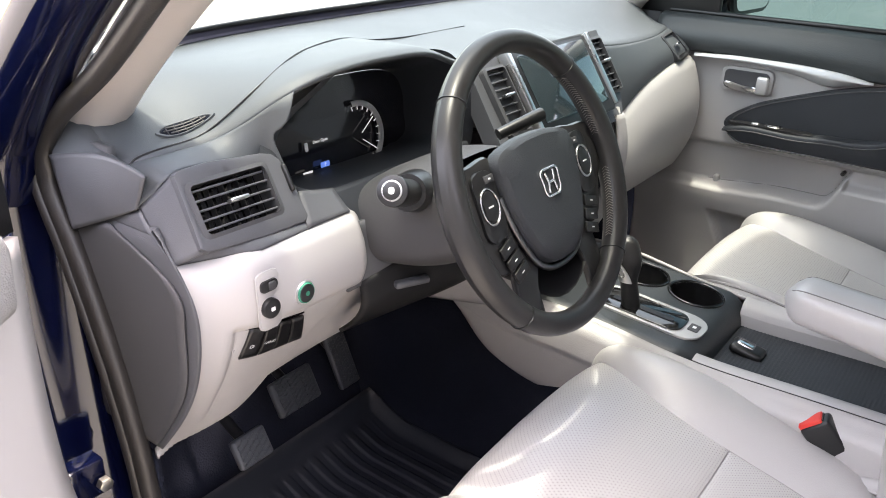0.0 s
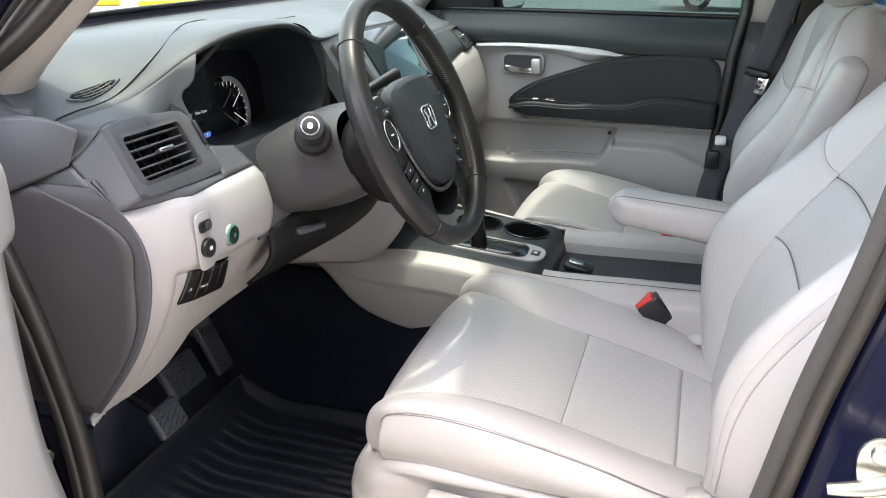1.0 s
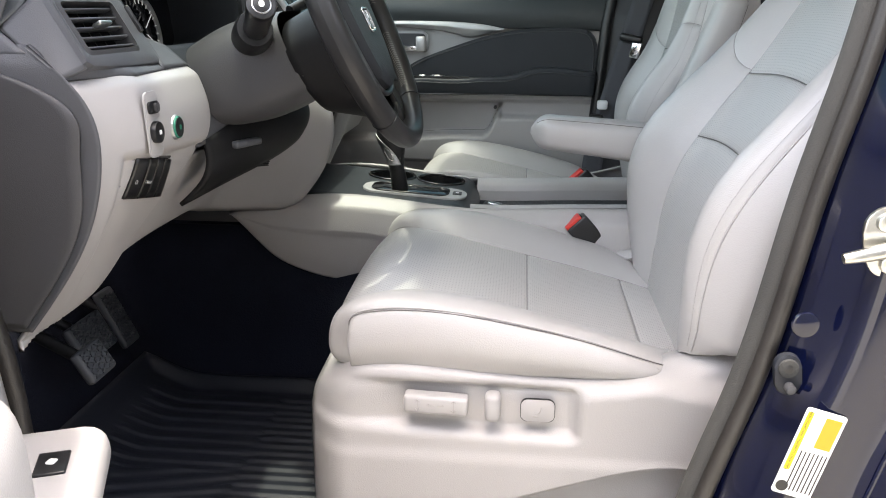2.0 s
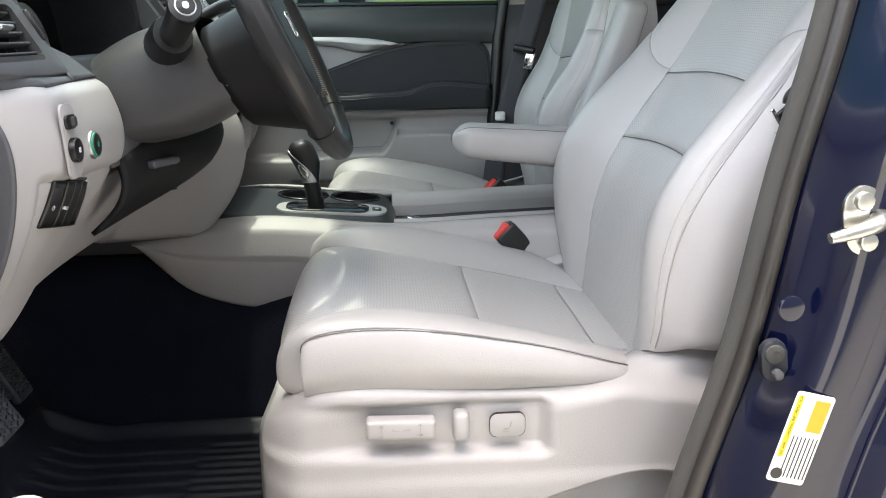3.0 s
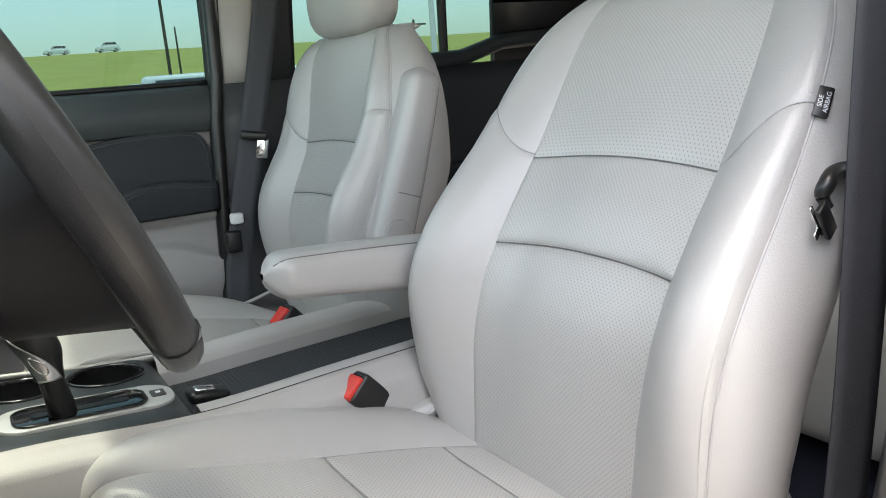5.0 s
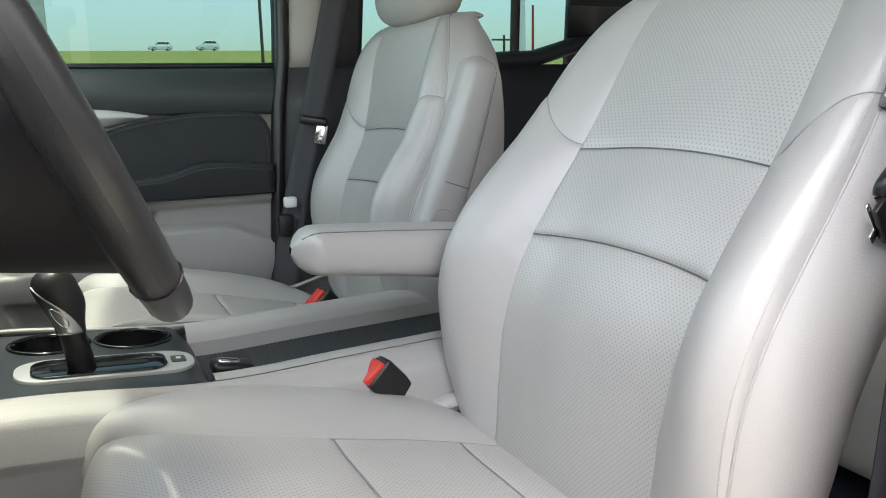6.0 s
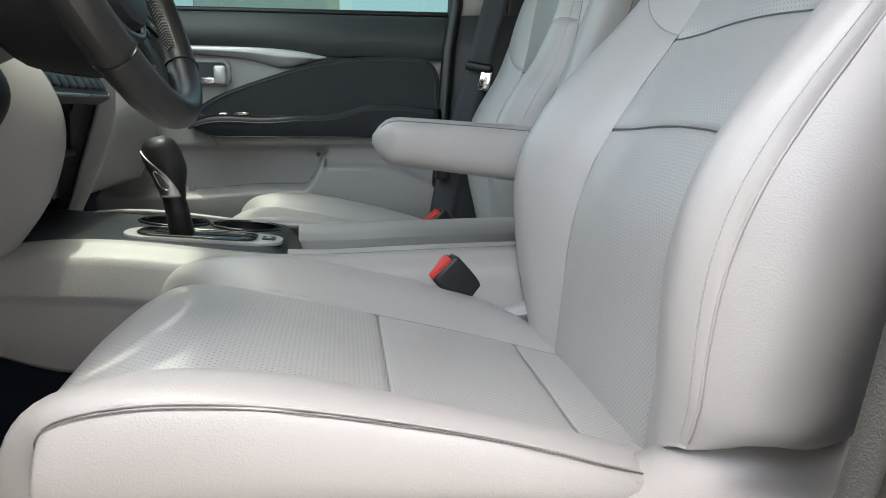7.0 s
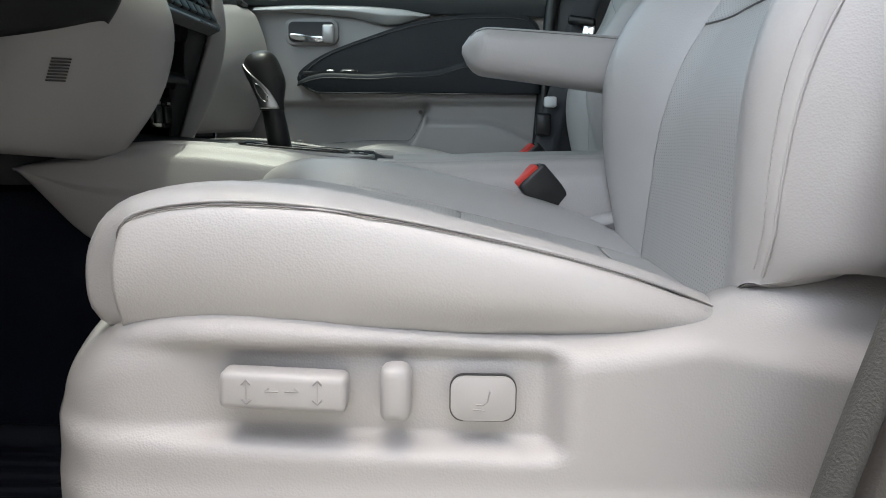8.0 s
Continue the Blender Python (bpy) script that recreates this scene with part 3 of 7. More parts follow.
    for d in (-1, 1):
        tube("mark", [(xf, 0.466 + d * 0.002, 0.8085), (xf, 0.466 + d * 0.011, 0.8085), (xf, 0.466 + d * 0.008, 0.8108)], 0.0006, emboss, sl, n=4)
    xl = xo + s * 0.0043
    tube("mark", [(xl, 0.341, 0.797), (xl, 0.3365, 0.7965), (xl, 0.3335, 0.799), (xl, 0.3320, 0.806)], 0.0006, emboss, seat, n=4)
    tube("mark", [(xl, 0.343, 0.7935), (xl, 0.335, 0.7930)], 0.0006, emboss, seat, n=4)


shell(driver_seat, DX, -1, True)
shell(driver_seat, DX, 1, False)
shell(passenger_seat, PX + 0.055, -1, False)
shell(passenger_seat, PX, 1, False)


def armrest(seat, pts, r, name="armrest"):
    def fn(u, v):
        c = pts(v)
        a = 2 * math.pi * u
        pw = lambda q: abs(q) ** 0.65 * (1 if q >= 0 else -1)
        end = 1 - max(0, (v - 0.88) / 0.12) ** 3 * 0.85
        if v < 0.06:
            end *= 0.75 + 0.25 * v / 0.06
        d = (pts(min(1, v + 0.02)) - pts(max(0, v - 0.02))).normalized()
        up = Vector((1, 0, 0)).cross(d).normalized()
        return c + Vector((1, 0, 0)) * r[0] * pw(math.cos(a)) * end + up * r[1] * pw(math.sin(a)) * (1 - 0.25 * v) * end
    ob = sheet(name, fn, lin(0, 1, 33), lin(0, 1, 40), leather_plain, seat)
    if pts(1).z - pts(0).z > 0.2:
        tube("armrest_cross_seam", [fn(0.05 + 0.5 * a, 0.27) for a in lin(0, 1, 24)], 0.0009, seam_dark, seat, n=5)
    for a in (0.14, 0.36):
        tube("armrest_seam", [fn(a, v) for v in lin(0.08, 0.97, 30)], 0.0009, seam_dark, seat, n=5)
    return ob


arm_d = spline([0, 0.5, 1], [(-0.105, 0.06, 1.045), (-0.105, 0.20, 1.062), (-0.105, 0.352, 1.076)])
armrest(driver_seat, lambda v: Vector(arm_d(v)), (0.040, 0.040))
arm_p = spline([0, 0.4, 1], [(0.122, 0.060, 1.01), (0.122, 0.005, 1.165), (0.122, -0.045, 1.325)])
armrest(passenger_seat, lambda v: Vector(arm_p(v)), (0.031, 0.040))
disc("armrest_pivot", (0.092, 0.045, 1.055), 0.024, 0.006, trim_smooth, rot(0, -90, 0), passenger_seat)


# ---------------------------------------------------------------- dashboard
dash = thing("dashboard", (0, 1.0, 1.2), "dark grey dashboard with light grey lower panels and louvred vents", "dashboard")
HOOD = spline([-0.80, -0.70, -0.655, -0.61, -0.51, -0.40, -0.32, -0.27, -0.22, -0.16, 0.0, 0.3, 0.8],
              [0.0, 0.004, 0.018, 0.050, 0.082, 0.084, 0.074, 0.056, 0.046, 0.045, 0.045, 0.004, -0.01])
EDGE = spline([-0.80, -0.72, -0.66, -0.60, -0.50, -0.30, -0.22, 0.0, 0.2, 0.35, 0.6, 0.8],
              [0.96, 0.925, 0.90, 0.862, 0.842, 0.842, 0.848, 0.862, 0.862, 0.872, 0.885, 0.93])
BASE = spline([-0.80, -0.6, -0.2, 0.2, 0.6, 0.8], [1.06, 1.15, 1.205, 1.205, 1.15, 1.06])


def dash_top(a, b):
    x = -0.765 + 1.54 * a
    ye, yb = EDGE(x), BASE(x)
    y = ye + (yb - ye) * b
    z = 1.318 + 0.062 * smooth(b * 1.1) + HOOD(x) * (1 - smooth(b * 1.05)) 
    if b < 0.06:
        z -= 0.007 * (1 - b / 0.06) ** 2
    z -= (0.04 if x > 0 else 0.010) * max(0, (abs(x) - 0.70) / 0.085) ** 2
    return Vector((x, y, z))


sheet("dash_top", dash_top, lin(0, 1, 140), lin(0, 0.04, 5) + lin(0.06, 1, 40), dash_pad, dash, t=0.007)
seam = [dash_top((x + 0.765) / 1.54, b) + Vector((0, 0, 0.0004)) for x, b in
        [(-0.762, 0.0), (-0.75, 0.03), (-0.725, 0.05), (-0.67, 0.065), (-0.60, 0.14), (-0.53, 0.24), (-0.46, 0.33), (-0.36, 0.42), (-0.27, 0.45), (-0.17, 0.44), (-0.02, 0.42)]]
tube("dash_top_seam", curve_pts(seam, 6), 0.0014, black_plastic, dash, n=6)

# slanted demister outlet let into the top
def on_dash(x, y, lift=0.0):
    b = (y - EDGE(x)) / (BASE(x) - EDGE(x))
    a = (x + 0.765) / 1.54
    e = 1e-3
    n_ = (dash_top(a + e, b) - dash_top(a - e, b)).cross(dash_top(a, b + e) - dash_top(a, b - e)).normalized()
    return dash_top(a, b) + n_ * lift


DEM = [(-0.711, 0.960), (-0.704, 0.947), (-0.690, 0.939), (-0.660, 0.932), (-0.645, 0.930), (-0.650, 0.941), (-0.666, 0.953), (-0.692, 0.963)]


def demister_ring(scale, lift):
    mid = (-0.677, 0.946)
    return [on_dash(mid[0] + (p[0] - mid[0]) * scale, mid[1] + (p[1] - mid[1]) * scale, lift) for p in curve_pts([(x, y, 0) for x, y in DEM], 4, True)]


dv = bmesh.new()
rings = [[dv.verts.new(p) for p in demister_ring(k, h_)] for k, h_ in ((1.02, -0.001), (0.98, 0.0028), (0.88, 0.0028), (0.83, 0.0005))]
for r0, r1 in zip(rings, rings[1:]):
    for i in range(len(r0)):
        j = (i + 1) % len(r0)
        dv.faces.new((r0[i], r0[j], r1[j], r1[i]))
demister = part("demister_vent", dv, dash_pad, dash, "slanted black demister vent")
slot_rings = [demister_ring(k, 0.0012) for k in (0.86, 0.65, 0.4, 0.2)]
dv = bmesh.new()
rings = [[dv.verts.new(p) for p in r] for r in slot_rings]
for r0, r1 in zip(rings, rings[1:]):
    for i in range(len(r0)):
        j = (i + 1) % len(r0)
        dv.faces.new((r0[i], r0[j], r1[j], r1[i]))
dv.faces.new(rings[-1])
part("demister_slot", dv, carpet, demister)
for off in (-0.0055, 0.0, 0.0055):
    tube("demister_louvre", [on_dash(x, 0.946 + off - 0.38 * (x + 0.677), 0.0028) for x in lin(-0.702 + abs(off), -0.653 - abs(off), 12)], 0.0011, charcoal, demister, n=5)
for k in range(5):
    x = -0.700 + 0.010 * k
    tube("demister_rib", [on_dash(x + 0.004 * q, 0.938 + 0.016 * q - 0.38 * (x + 0.677), 0.0022) for q in lin(0, 1, 4)], 0.0008, charcoal, demister, n=4)

# left end: corner block and fuse cover
FUSE_EDGE = spline([0.925, 0.985, 1.036, 1.128, 1.209, 1.268], [0.94, 0.892, 0.858, 0.826, 0.842, 0.905])


CORNER_TOP = spline([0, 0.6, 1.0], [(-0.800, 1.035, 1.310), (-0.786, 0.935, 1.325), (-0.773, 0.890, 1.309)])


def corner_panel(a, b):
    """Facet between the pillar and the vent housing."""
    low = Vector((-0.800, 1.012, 1.222)).lerp(Vector((-0.7775, 0.907, 1.268)), a)
    p = low.lerp(Vector(CORNER_TOP(a)), b)
    return p + Vector((-0.004, 0, 0)) * math.sin(math.pi * a) * math.sin(math.pi * b)


def pad_end(a, b):
    """The soft top's end, from the corner facet over to the fore pad."""
    lo = Vector(CORNER_TOP(a))
    hi = dash_top(0.0, (lo.y + 0.012 - EDGE(-0.765)) / (BASE(-0.765) - EDGE(-0.765)) if lo.y + 0.012 > EDGE(-0.765) else 0.0)
    return lo.lerp(hi, b) + Vector((0, 0, 0.003)) * math.sin(math.pi * b)


sheet("corner_panel", corner_panel, lin(0, 1, 24), lin(0, 1, 16), dash_hard, dash, "", 0.004, 1)
sheet("pad_end", pad_end, lin(0, 1, 24), lin(0, 1, 6), dash_pad, dash)
sheet("corner_fill", lambda a, b: corner_panel(0.55 + 0.45 * a, 0.0).lerp(Vector((-0.7835, 0.995 - 0.120 * a, 1.243)), b), lin(0, 1, 10), lin(0, 1, 6), dash_hard, dash, t=0.002, offset=1)
tube("corner_gap", [corner_panel(a, 0.0) + Vector((-0.001, 0, -0.001)) for a in lin(0, 1, 20)], 0.0012, black_plastic, dash, n=5)
box("dash_core", (0, 1.075, 1.14), (1.50, 0.16, 0.32), black_plastic, dash, "", 0)

# vent panel
VENT_M = Matrix.Translation((-0.692, 0.844, 1.270)) @ rot(-30, 0, -2)   # local x across, local z up the face, local -y outwards


HOUSE = [(-0.064, 0.046), (-0.055, 0.050), (-0.018, 0.051), (0.056, 0.044), (0.070, 0.040), (0.079, 0.030), (0.085, -0.012), (0.087, -0.046), (0.080, -0.052), (0.020, -0.052), (-0.030, -0.049), (-0.060, -0.046), (-0.068, -0.040)]


def vent_housing():
    """Raised face round the outer vent, with rolled edges and an opening for the louvres."""
    bm = bmesh.new()
    n = 96
    hole = round_rect(0.112, 0.064, 0.008)

    def ray(poly, ang):
        d = Vector((math.cos(ang), math.sin(ang)))
        best = None
        for i in range(len(poly)):
            p, q = Vector(poly[i][:2]), Vector(poly[(i + 1) % len(poly)][:2])
            e = q - p
            den = d.x * e.y - d.y * e.x
            if abs(den) < 1e-12:
                continue
            r = (p.x * e.y - p.y * e.x) / den
            u = (p.x * d.y - p.y * d.x) / den
            if r > 0 and -1e-6 <= u <= 1 + 1e-6:
                best = r if best is None else max(best, r)
        return d, best

    angs = [2 * math.pi * k / n for k in range(n)] + [math.atan2(p[1], p[0]) % (2 * math.pi) for p in HOUSE]
    loops = []
    for ang in sorted(angs):
        d, ro = ray(HOUSE, ang)
        d, ri = ray(hole, ang)
        row = ((ri, 0.022), (ri, 0.001), (ri + 0.002, -0.001), (ro - 0.004, -0.002), (ro - 0.0012, -0.001), (ro, 0.002), (ro + 0.002, 0.024))
        loops.append([bm.verts.new(VENT_M @ Vector((d.x * r, y, d.y * r))) for r, y in row])
    for i in range(len(loops)):
        a, b = loops[i], loops[(i + 1) % len(loops)]
        for k in range(len(a) - 1):
            bm.faces.new((a[k], a[k + 1], b[k + 1], b[k]))
    bmesh.ops.remove_doubles(bm, verts=bm.verts, dist=1e-5)
    bmesh.ops.recalc_face_normals(bm, faces=bm.faces)
    return part("vent_housing", bm, dash_hard, dash, "grey housing of the outer vent", angle=40)


vent_housing()
FACET_J = Vector((-0.7775, 0.907, 1.270))


def housing_side(a, b):
    """Facet from the housing's outer edge back to the dash end."""
    inner = (VENT_M @ Vector((-0.066, 0.003, -0.045))).lerp(VENT_M @ Vector((-0.062, 0.003, 0.047)), b)
    outer = Vector((-0.785, 0.846, 1.218)).lerp(FACET_J, b)
    return inner.lerp(outer, a) + Vector((-0.002, -0.002, 0)) * math.sin(math.pi * a)


sheet("housing_side", housing_side, lin(0, 1, 14), lin(0, 1, 14), dash_hard, dash, "", 0.003, 1)
PAD_LO = spline([-0.073, -0.062, -0.018, 0.056, 0.072, 0.082, 0.092, 0.130], [0.040, 0.046, 0.049, 0.042, 0.034, 0.010, -0.050, -0.050])


PAD_RIGHT = spline([0, 0.5, 1.0], [-0.594, -0.613, -0.585])


def pad_fill(a, b):
    """The soft top rolling down to the vent housing."""
    x = -0.7775 + (PAD_RIGHT(b) + 0.7775) * a
    lo = VENT_M @ Vector((max(-0.066, x + 0.692), 0.012, PAD_LO(x + 0.692)))
    lo = lo.lerp(FACET_J, smooth((-0.752 - x) / 0.0255))
    hi = dash_top(max(0.0, (x + 0.765) / 1.54), 0.0)
    return lo.lerp(hi, b) + Vector((0, -0.002, 0.003)) * math.sin(math.pi * b)


sheet("pad_roll", pad_fill, lin(0, 1, 110), lin(0, 1, 12), dash_pad, dash, t=0.003, offset=1)


def under_lip(a, b):
    """Lip between the vent housing and the light lower panel."""
    hi = (VENT_M @ Vector((-0.066, 0.004, -0.044))).lerp(VENT_M @ Vector((0.130, 0.006, -0.050)), a)
    lo = Vector((-0.785, 0.848, 1.2165)).lerp(Vector((-0.690, 0.807, 1.2165)), smooth(a / 0.35)) if a < 0.35 else Vector((-0.690, 0.807, 1.2165)).lerp(Vector((-0.562, 0.812, 1.2165)), (a - 0.35) / 0.65)
    return hi.lerp(lo, b) + Vector((0, -0.002, 0.001)) * math.sin(math.pi * b)


sheet("cluster_corner", lambda a, b: Vector((-0.600, 0.838, 1.256)).lerp(Vector((-0.540, 0.838, 1.243)), a).lerp(Vector((-0.615, 0.809, 1.2185)).lerp(Vector((-0.540, 0.809, 1.2185)), a), b), lin(0, 1, 8), lin(0, 1, 8), dash_hard, dash, t=0.003, offset=1)
sheet("housing_lip", under_lip, lin(0, 1, 50), lin(0, 1, 6), dash_hard, dash, t=0.003, offset=1)


def air_vent(m, w, h, slats, parent, wheel=True, frame_mat=None, slant=0.0):
    """A louvred outlet: local x across, local z up, local -y outwards."""
    frame_mat = frame_mat or charcoal
    rim = bmesh.new()
    outer, inner = round_rect(w + 0.012, h + 0.010, 0.009), round_rect(w, h, 0.006)
    sh = lambda p: (p[0] + slant * p[1], p[1])
    outer, inner = [sh(p) for p in outer], [sh(p) for p in inner]
    vo = [rim.verts.new((a, -0.004, b)) for a, b in outer]
    vo2 = [rim.verts.new((a, 0.012, b)) for a, b in outer]
    vi = [rim.verts.new((a, -0.006, b)) for a, b in inner]
    vi2 = [rim.verts.new((a, 0.03, b)) for a, b in inner]
    k = len(outer)
    for i in range(k):
        j = (i + 1) % k
        rim.faces.new((vo[i], vo[j], vi[j], vi[i]))
        rim.faces.new((vo2[i], vo2[j], vo[j], vo[i]))
        rim.faces.new((vi[i], vi[j], vi2[j], vi2[i]))
    rim.faces.new(vi2)
    rim.transform(m)
    vent = part("air_vent", rim, frame_mat, parent, "louvred air vent with dark frame", angle=30)
    back = plate("vent_back", inner, "y", 0.024, 0.002, gloss_black, vent, "", 0, m)
    for i in range(slats):
        z = -h / 2 + h * (i + 0.5) / slats
        box("louvre", m @ Vector((slant * z, 0.004, z)), (w, 0.011, 0.0026), dash_hard, vent, "", 0.001, m.to_3x3().to_4x4() @ rot(4, 0, 0))
    for i in range(5):
        x = -w / 2 + w * (i + 0.5) / 5
        box("vane", m @ Vector((x, 0.017, 0)), (0.0018, 0.010, h), black_plastic, vent, "", 0, m.to_3x3().to_4x4())
    z0 = -h / 2 + h * (slats // 2 + 0.5) / slats
    box("vent_tab", m @ Vector((slant * z0, -0.008, z0)), (0.026, 0.012, 0.005), satin, vent, "", 0.002, m.to_3x3().to_4x4())
    if wheel:
        box("thumb_wheel", m @ Vector((w / 2 + 0.026, -0.002, 0.006)), (0.006, 0.016, 0.036), black_plastic, vent, "", 0.003, m.to_3x3().to_4x4())
    return vent


air_vent(VENT_M @ Matrix.Translation((0, 0.003, 0)), 0.104, 0.058, 5, dash)

# cluster: hood opening, tunnel and face
OPEN = [(-0.588, 0.878, 1.324), (-0.613, 0.859, 1.300), (-0.595, 0.845, 1.258), (-0.50, 0.838, 1.236), (-0.28, 0.838, 1.236), (-0.245, 0.842, 1.30), (-0.262, 0.852, 1.352), (-0.306, 0.856, 1.384), (-0.40, 0.856, 1.394), (-0.49, 0.856, 1.390), (-0.535, 0.868, 1.362)]
FACE = [(-0.590, 0.965, 1.320), (-0.598, 0.958, 1.290), (-0.590, 0.952, 1.245), (-0.50, 0.952, 1.225), (-0.28, 0.952, 1.225), (-0.258, 0.955, 1.27), (-0.262, 0.962, 1.318), (-0.30, 0.967, 1.342), (-0.40, 0.968, 1.348), (-0.49, 0.968, 1.345), (-0.535, 0.967, 1.338)]
o_pts, f_pts = curve_pts(OPEN, 5, True), curve_pts(FACE, 5, True)
tb = bmesh.new()
va, vb = [tb.verts.new(p) for p in o_pts], [tb.verts.new(p) for p in f_pts]
vc = [tb.verts.new(Vector(p) + Vector(((p[0] + 0.41) * 0.14, -0.002, min(0.002, (p[2] - 1.31) * 0.36)))) for p in o_pts]
for i in range(len(va)):
    j = (i + 1) % len(va)
    tb.faces.new((va[i], va[j], vb[j], vb[i]))
    tb.faces.new((vc[i], vc[j], va[j], va[i]))
part("cluster_hood", tb, black_pad, dash, "deep dark hood round the instruments")
cb = bmesh.new()
cb.faces.new([cb.verts.new(Vector(p) + Vector((0, -0.002, 0))) for p in f_pts])
cluster = part("gauge_panel", cb, lcd, dash, "dark instrument cluster with a round gauge")
CM = Matrix.Translation((-0.374, 0.947, 1.254)) @ rot(90 - 8, 0, 0)
gb = bmesh.new()
gr = 0.058
for (r0, r1, a0, a1, z) in ((gr - 0.003, gr - 0.011, -78, 100, 0.004),):
    prev = None
    for k in range(41):
        a = radians(a0 + (a1 - a0) * k / 40)
        p = [gb.verts.new((math.cos(a) * r, math.sin(a) * r, zz)) for r, zz in ((r0, 0), (r0, z), (r1, z), (r1, 0))]
        if prev:
            for i in range(3):
                gb.faces.new((prev[i], prev[i + 1], p[i + 1], p[i]))
        prev = p
gb.transform(CM)
part("gauge_ring", gb, spear_silver, cluster)
for k in range(12):
    a = radians(-65 + 15 * k)
    box("gauge_tick", CM @ Vector((math.cos(a) * 0.044, math.sin(a) * 0.044, 0.002)), (0.006, 0.0008, 0.001), lcd_lit, cluster, "", 0, CM.to_3x3().to_4x4() @ rot(0, 0, math.degrees(a)))
for a in (35, -35):
    box("gauge_needle", CM @ (rot(0, 0, a) @ Vector((0.026, 0, 0.003))), (0.034, 0.0010, 0.001), lcd_lit, cluster, "", 0, CM.to_3x3().to_4x4() @ rot(0, 0, a))
writing("door_message", "Door Open", 0.0062, lcd_lit, CM @ Matrix.Translation((-0.080, 0.012, 0.002)), cluster)
plate("car_icon", round_rect(0.006, 0.013, 0.002), "z", 0.001, 0.0008, label_paper, cluster, "", 0, CM @ Matrix.Translation((-0.108, 0.008, 0.0)))
plate("gear_band", round_rect(0.018, 0.008, 0.002), "z", 0.001, 0.0006, lcd_blue, cluster, "", 0, CM @ Matrix.Translation((-0.076, -0.024, 0.0)))
writing("gear_letter", "P", 0.007, lcd_lit, CM @ Matrix.Translation((-0.076, -0.024, 0.002)), cluster)
box("odometer_bar", CM @ Vector((-0.112, -0.028, 0.002)), (0.018, 0.003, 0.0006), lcd_lit, cluster, "", 0, CM.to_3x3().to_4x4())

# lower panels, light grey
KNEE_Y = spline([0.90, 0.935, 0.98, 1.03, 1.07, 1.13, 1.175, 1.218], [0.935, 0.912, 0.878, 0.846, 0.822, 0.794, 0.793, 0.808])
XR = spline([0.93, 0.98, 1.064, 1.125, 1.17, 1.218], [-0.70, -0.655, -0.588, -0.528, -0.523, -0.526])
LOW = spline([-0.79, -0.73, -0.66, -0.456, -0.377, -0.28, -0.17], [0.910, 0.936, 0.966, 0.985, 0.980, 0.955, 0.935])


def fuse(a, b):
    z = 0.936 + 0.318 * b
    e = FUSE_EDGE(z) - 0.012
    wrap = 0.004 * math.sin(math.pi * min(1, 0.08 + 0.86 * b)) ** 0.8 * smooth((1 - b) / 0.25)
    if a < 0.2:
        x = -0.788 + wrap * (1 - a / 0.2)
        k = KNEE_Y(z)
        y = k + (e + 0.009 - k) * smooth((-0.69 - x) / 0.094) - 0.013
    else:
        x, y = -0.788 + 0.008 * smooth((b - 0.93) / 0.07), e + (1.035 - e) * ((a - 0.2) / 0.8)
    return Vector((x, y, z))


LENS = spline([0.0, 0.2, 0.45, 0.7, 0.9, 1.0], [0.24, 0.232, 0.232, 0.255, 0.34, 0.62])
sheet("end_trim", fuse, lin(0, 0.2, 10) + lin(0.24, 1, 12), lin(0, 1, 40), dash_hard, dash, "", 0.004, 1)
sheet("fuse_cover", lambda a, b: fuse(LENS(b) + (1 - LENS(b)) * a, 0.02 + 0.94 * b) + Vector((-0.0045, 0, 0)), lin(0, 1, 14), lin(0, 1, 40), charcoal, dash, "", 0.003, 1)


def step_in(x, z):
    """The lower part of the panel lies a little deeper, below and right of a soft crease."""
    return 0.008 * smooth((1.136 - 0.06 * (x + 0.70) - z) / 0.010) * smooth((x + 0.748) / 0.014) * smooth((z - 0.950) / 0.06)


def block(a, b):
    z = 0.905 + 0.312 * b
    xr = XR(max(0.93, z))
    x = -0.786 + (xr + 0.786) * a
    z = min(max(z, LOW(x) - 0.002), 1.217 - 0.010 * smooth((a - 0.94) / 0.06) ** 2)
    y = KNEE_Y(z) + (FUSE_EDGE(z) - 0.003 - KNEE_Y(z)) * smooth((-0.69 - x) / 0.094) + 0.015 * smooth((a - 0.93) / 0.07) + 0.012 * smooth((b - 0.95) / 0.05) + step_in(x, z)
    return Vector((x, y, z))


sheet("lower_panel", block, lin(0, 1, 70), lin(0, 1, 110), trim_smooth, dash, "light grey panel with switches", 0.006, 1)


KNEE_END = spline([0.92, 0.963, 1.003, 1.048, 1.086, 1.13, 1.20], [0.800, 0.764, 0.735, 0.716, 0.710, 0.720, 0.770])


def knee(a, b):
    x = -0.74 + 0.590 * a
    z0 = LOW(x) + 0.006 * smooth((x + 0.19) / 0.04)
    z1 = 1.10 + 0.10 * smooth((x + 0.34) / 0.10)
    z = z0 + (z1 - z0) * b
    y = KNEE_Y(z) + 0.018
    y += (KNEE_END(z) - y) * smooth((x + 0.285) / 0.125) + 0.018 * smooth((a - 0.965) / 0.035) ** 2 + 0.010 * smooth((0.04 - b) / 0.04)
    return Vector((x, y, z))


sheet("knee_panel", knee, lin(0, 1, 110), lin(0, 1, 36), trim_smooth, dash, "light grey knee panel", 0.006, 1)
km = Matrix.Translation((-0.2475, 0.8150, 1.0385)) @ rot(16, 0, -56)
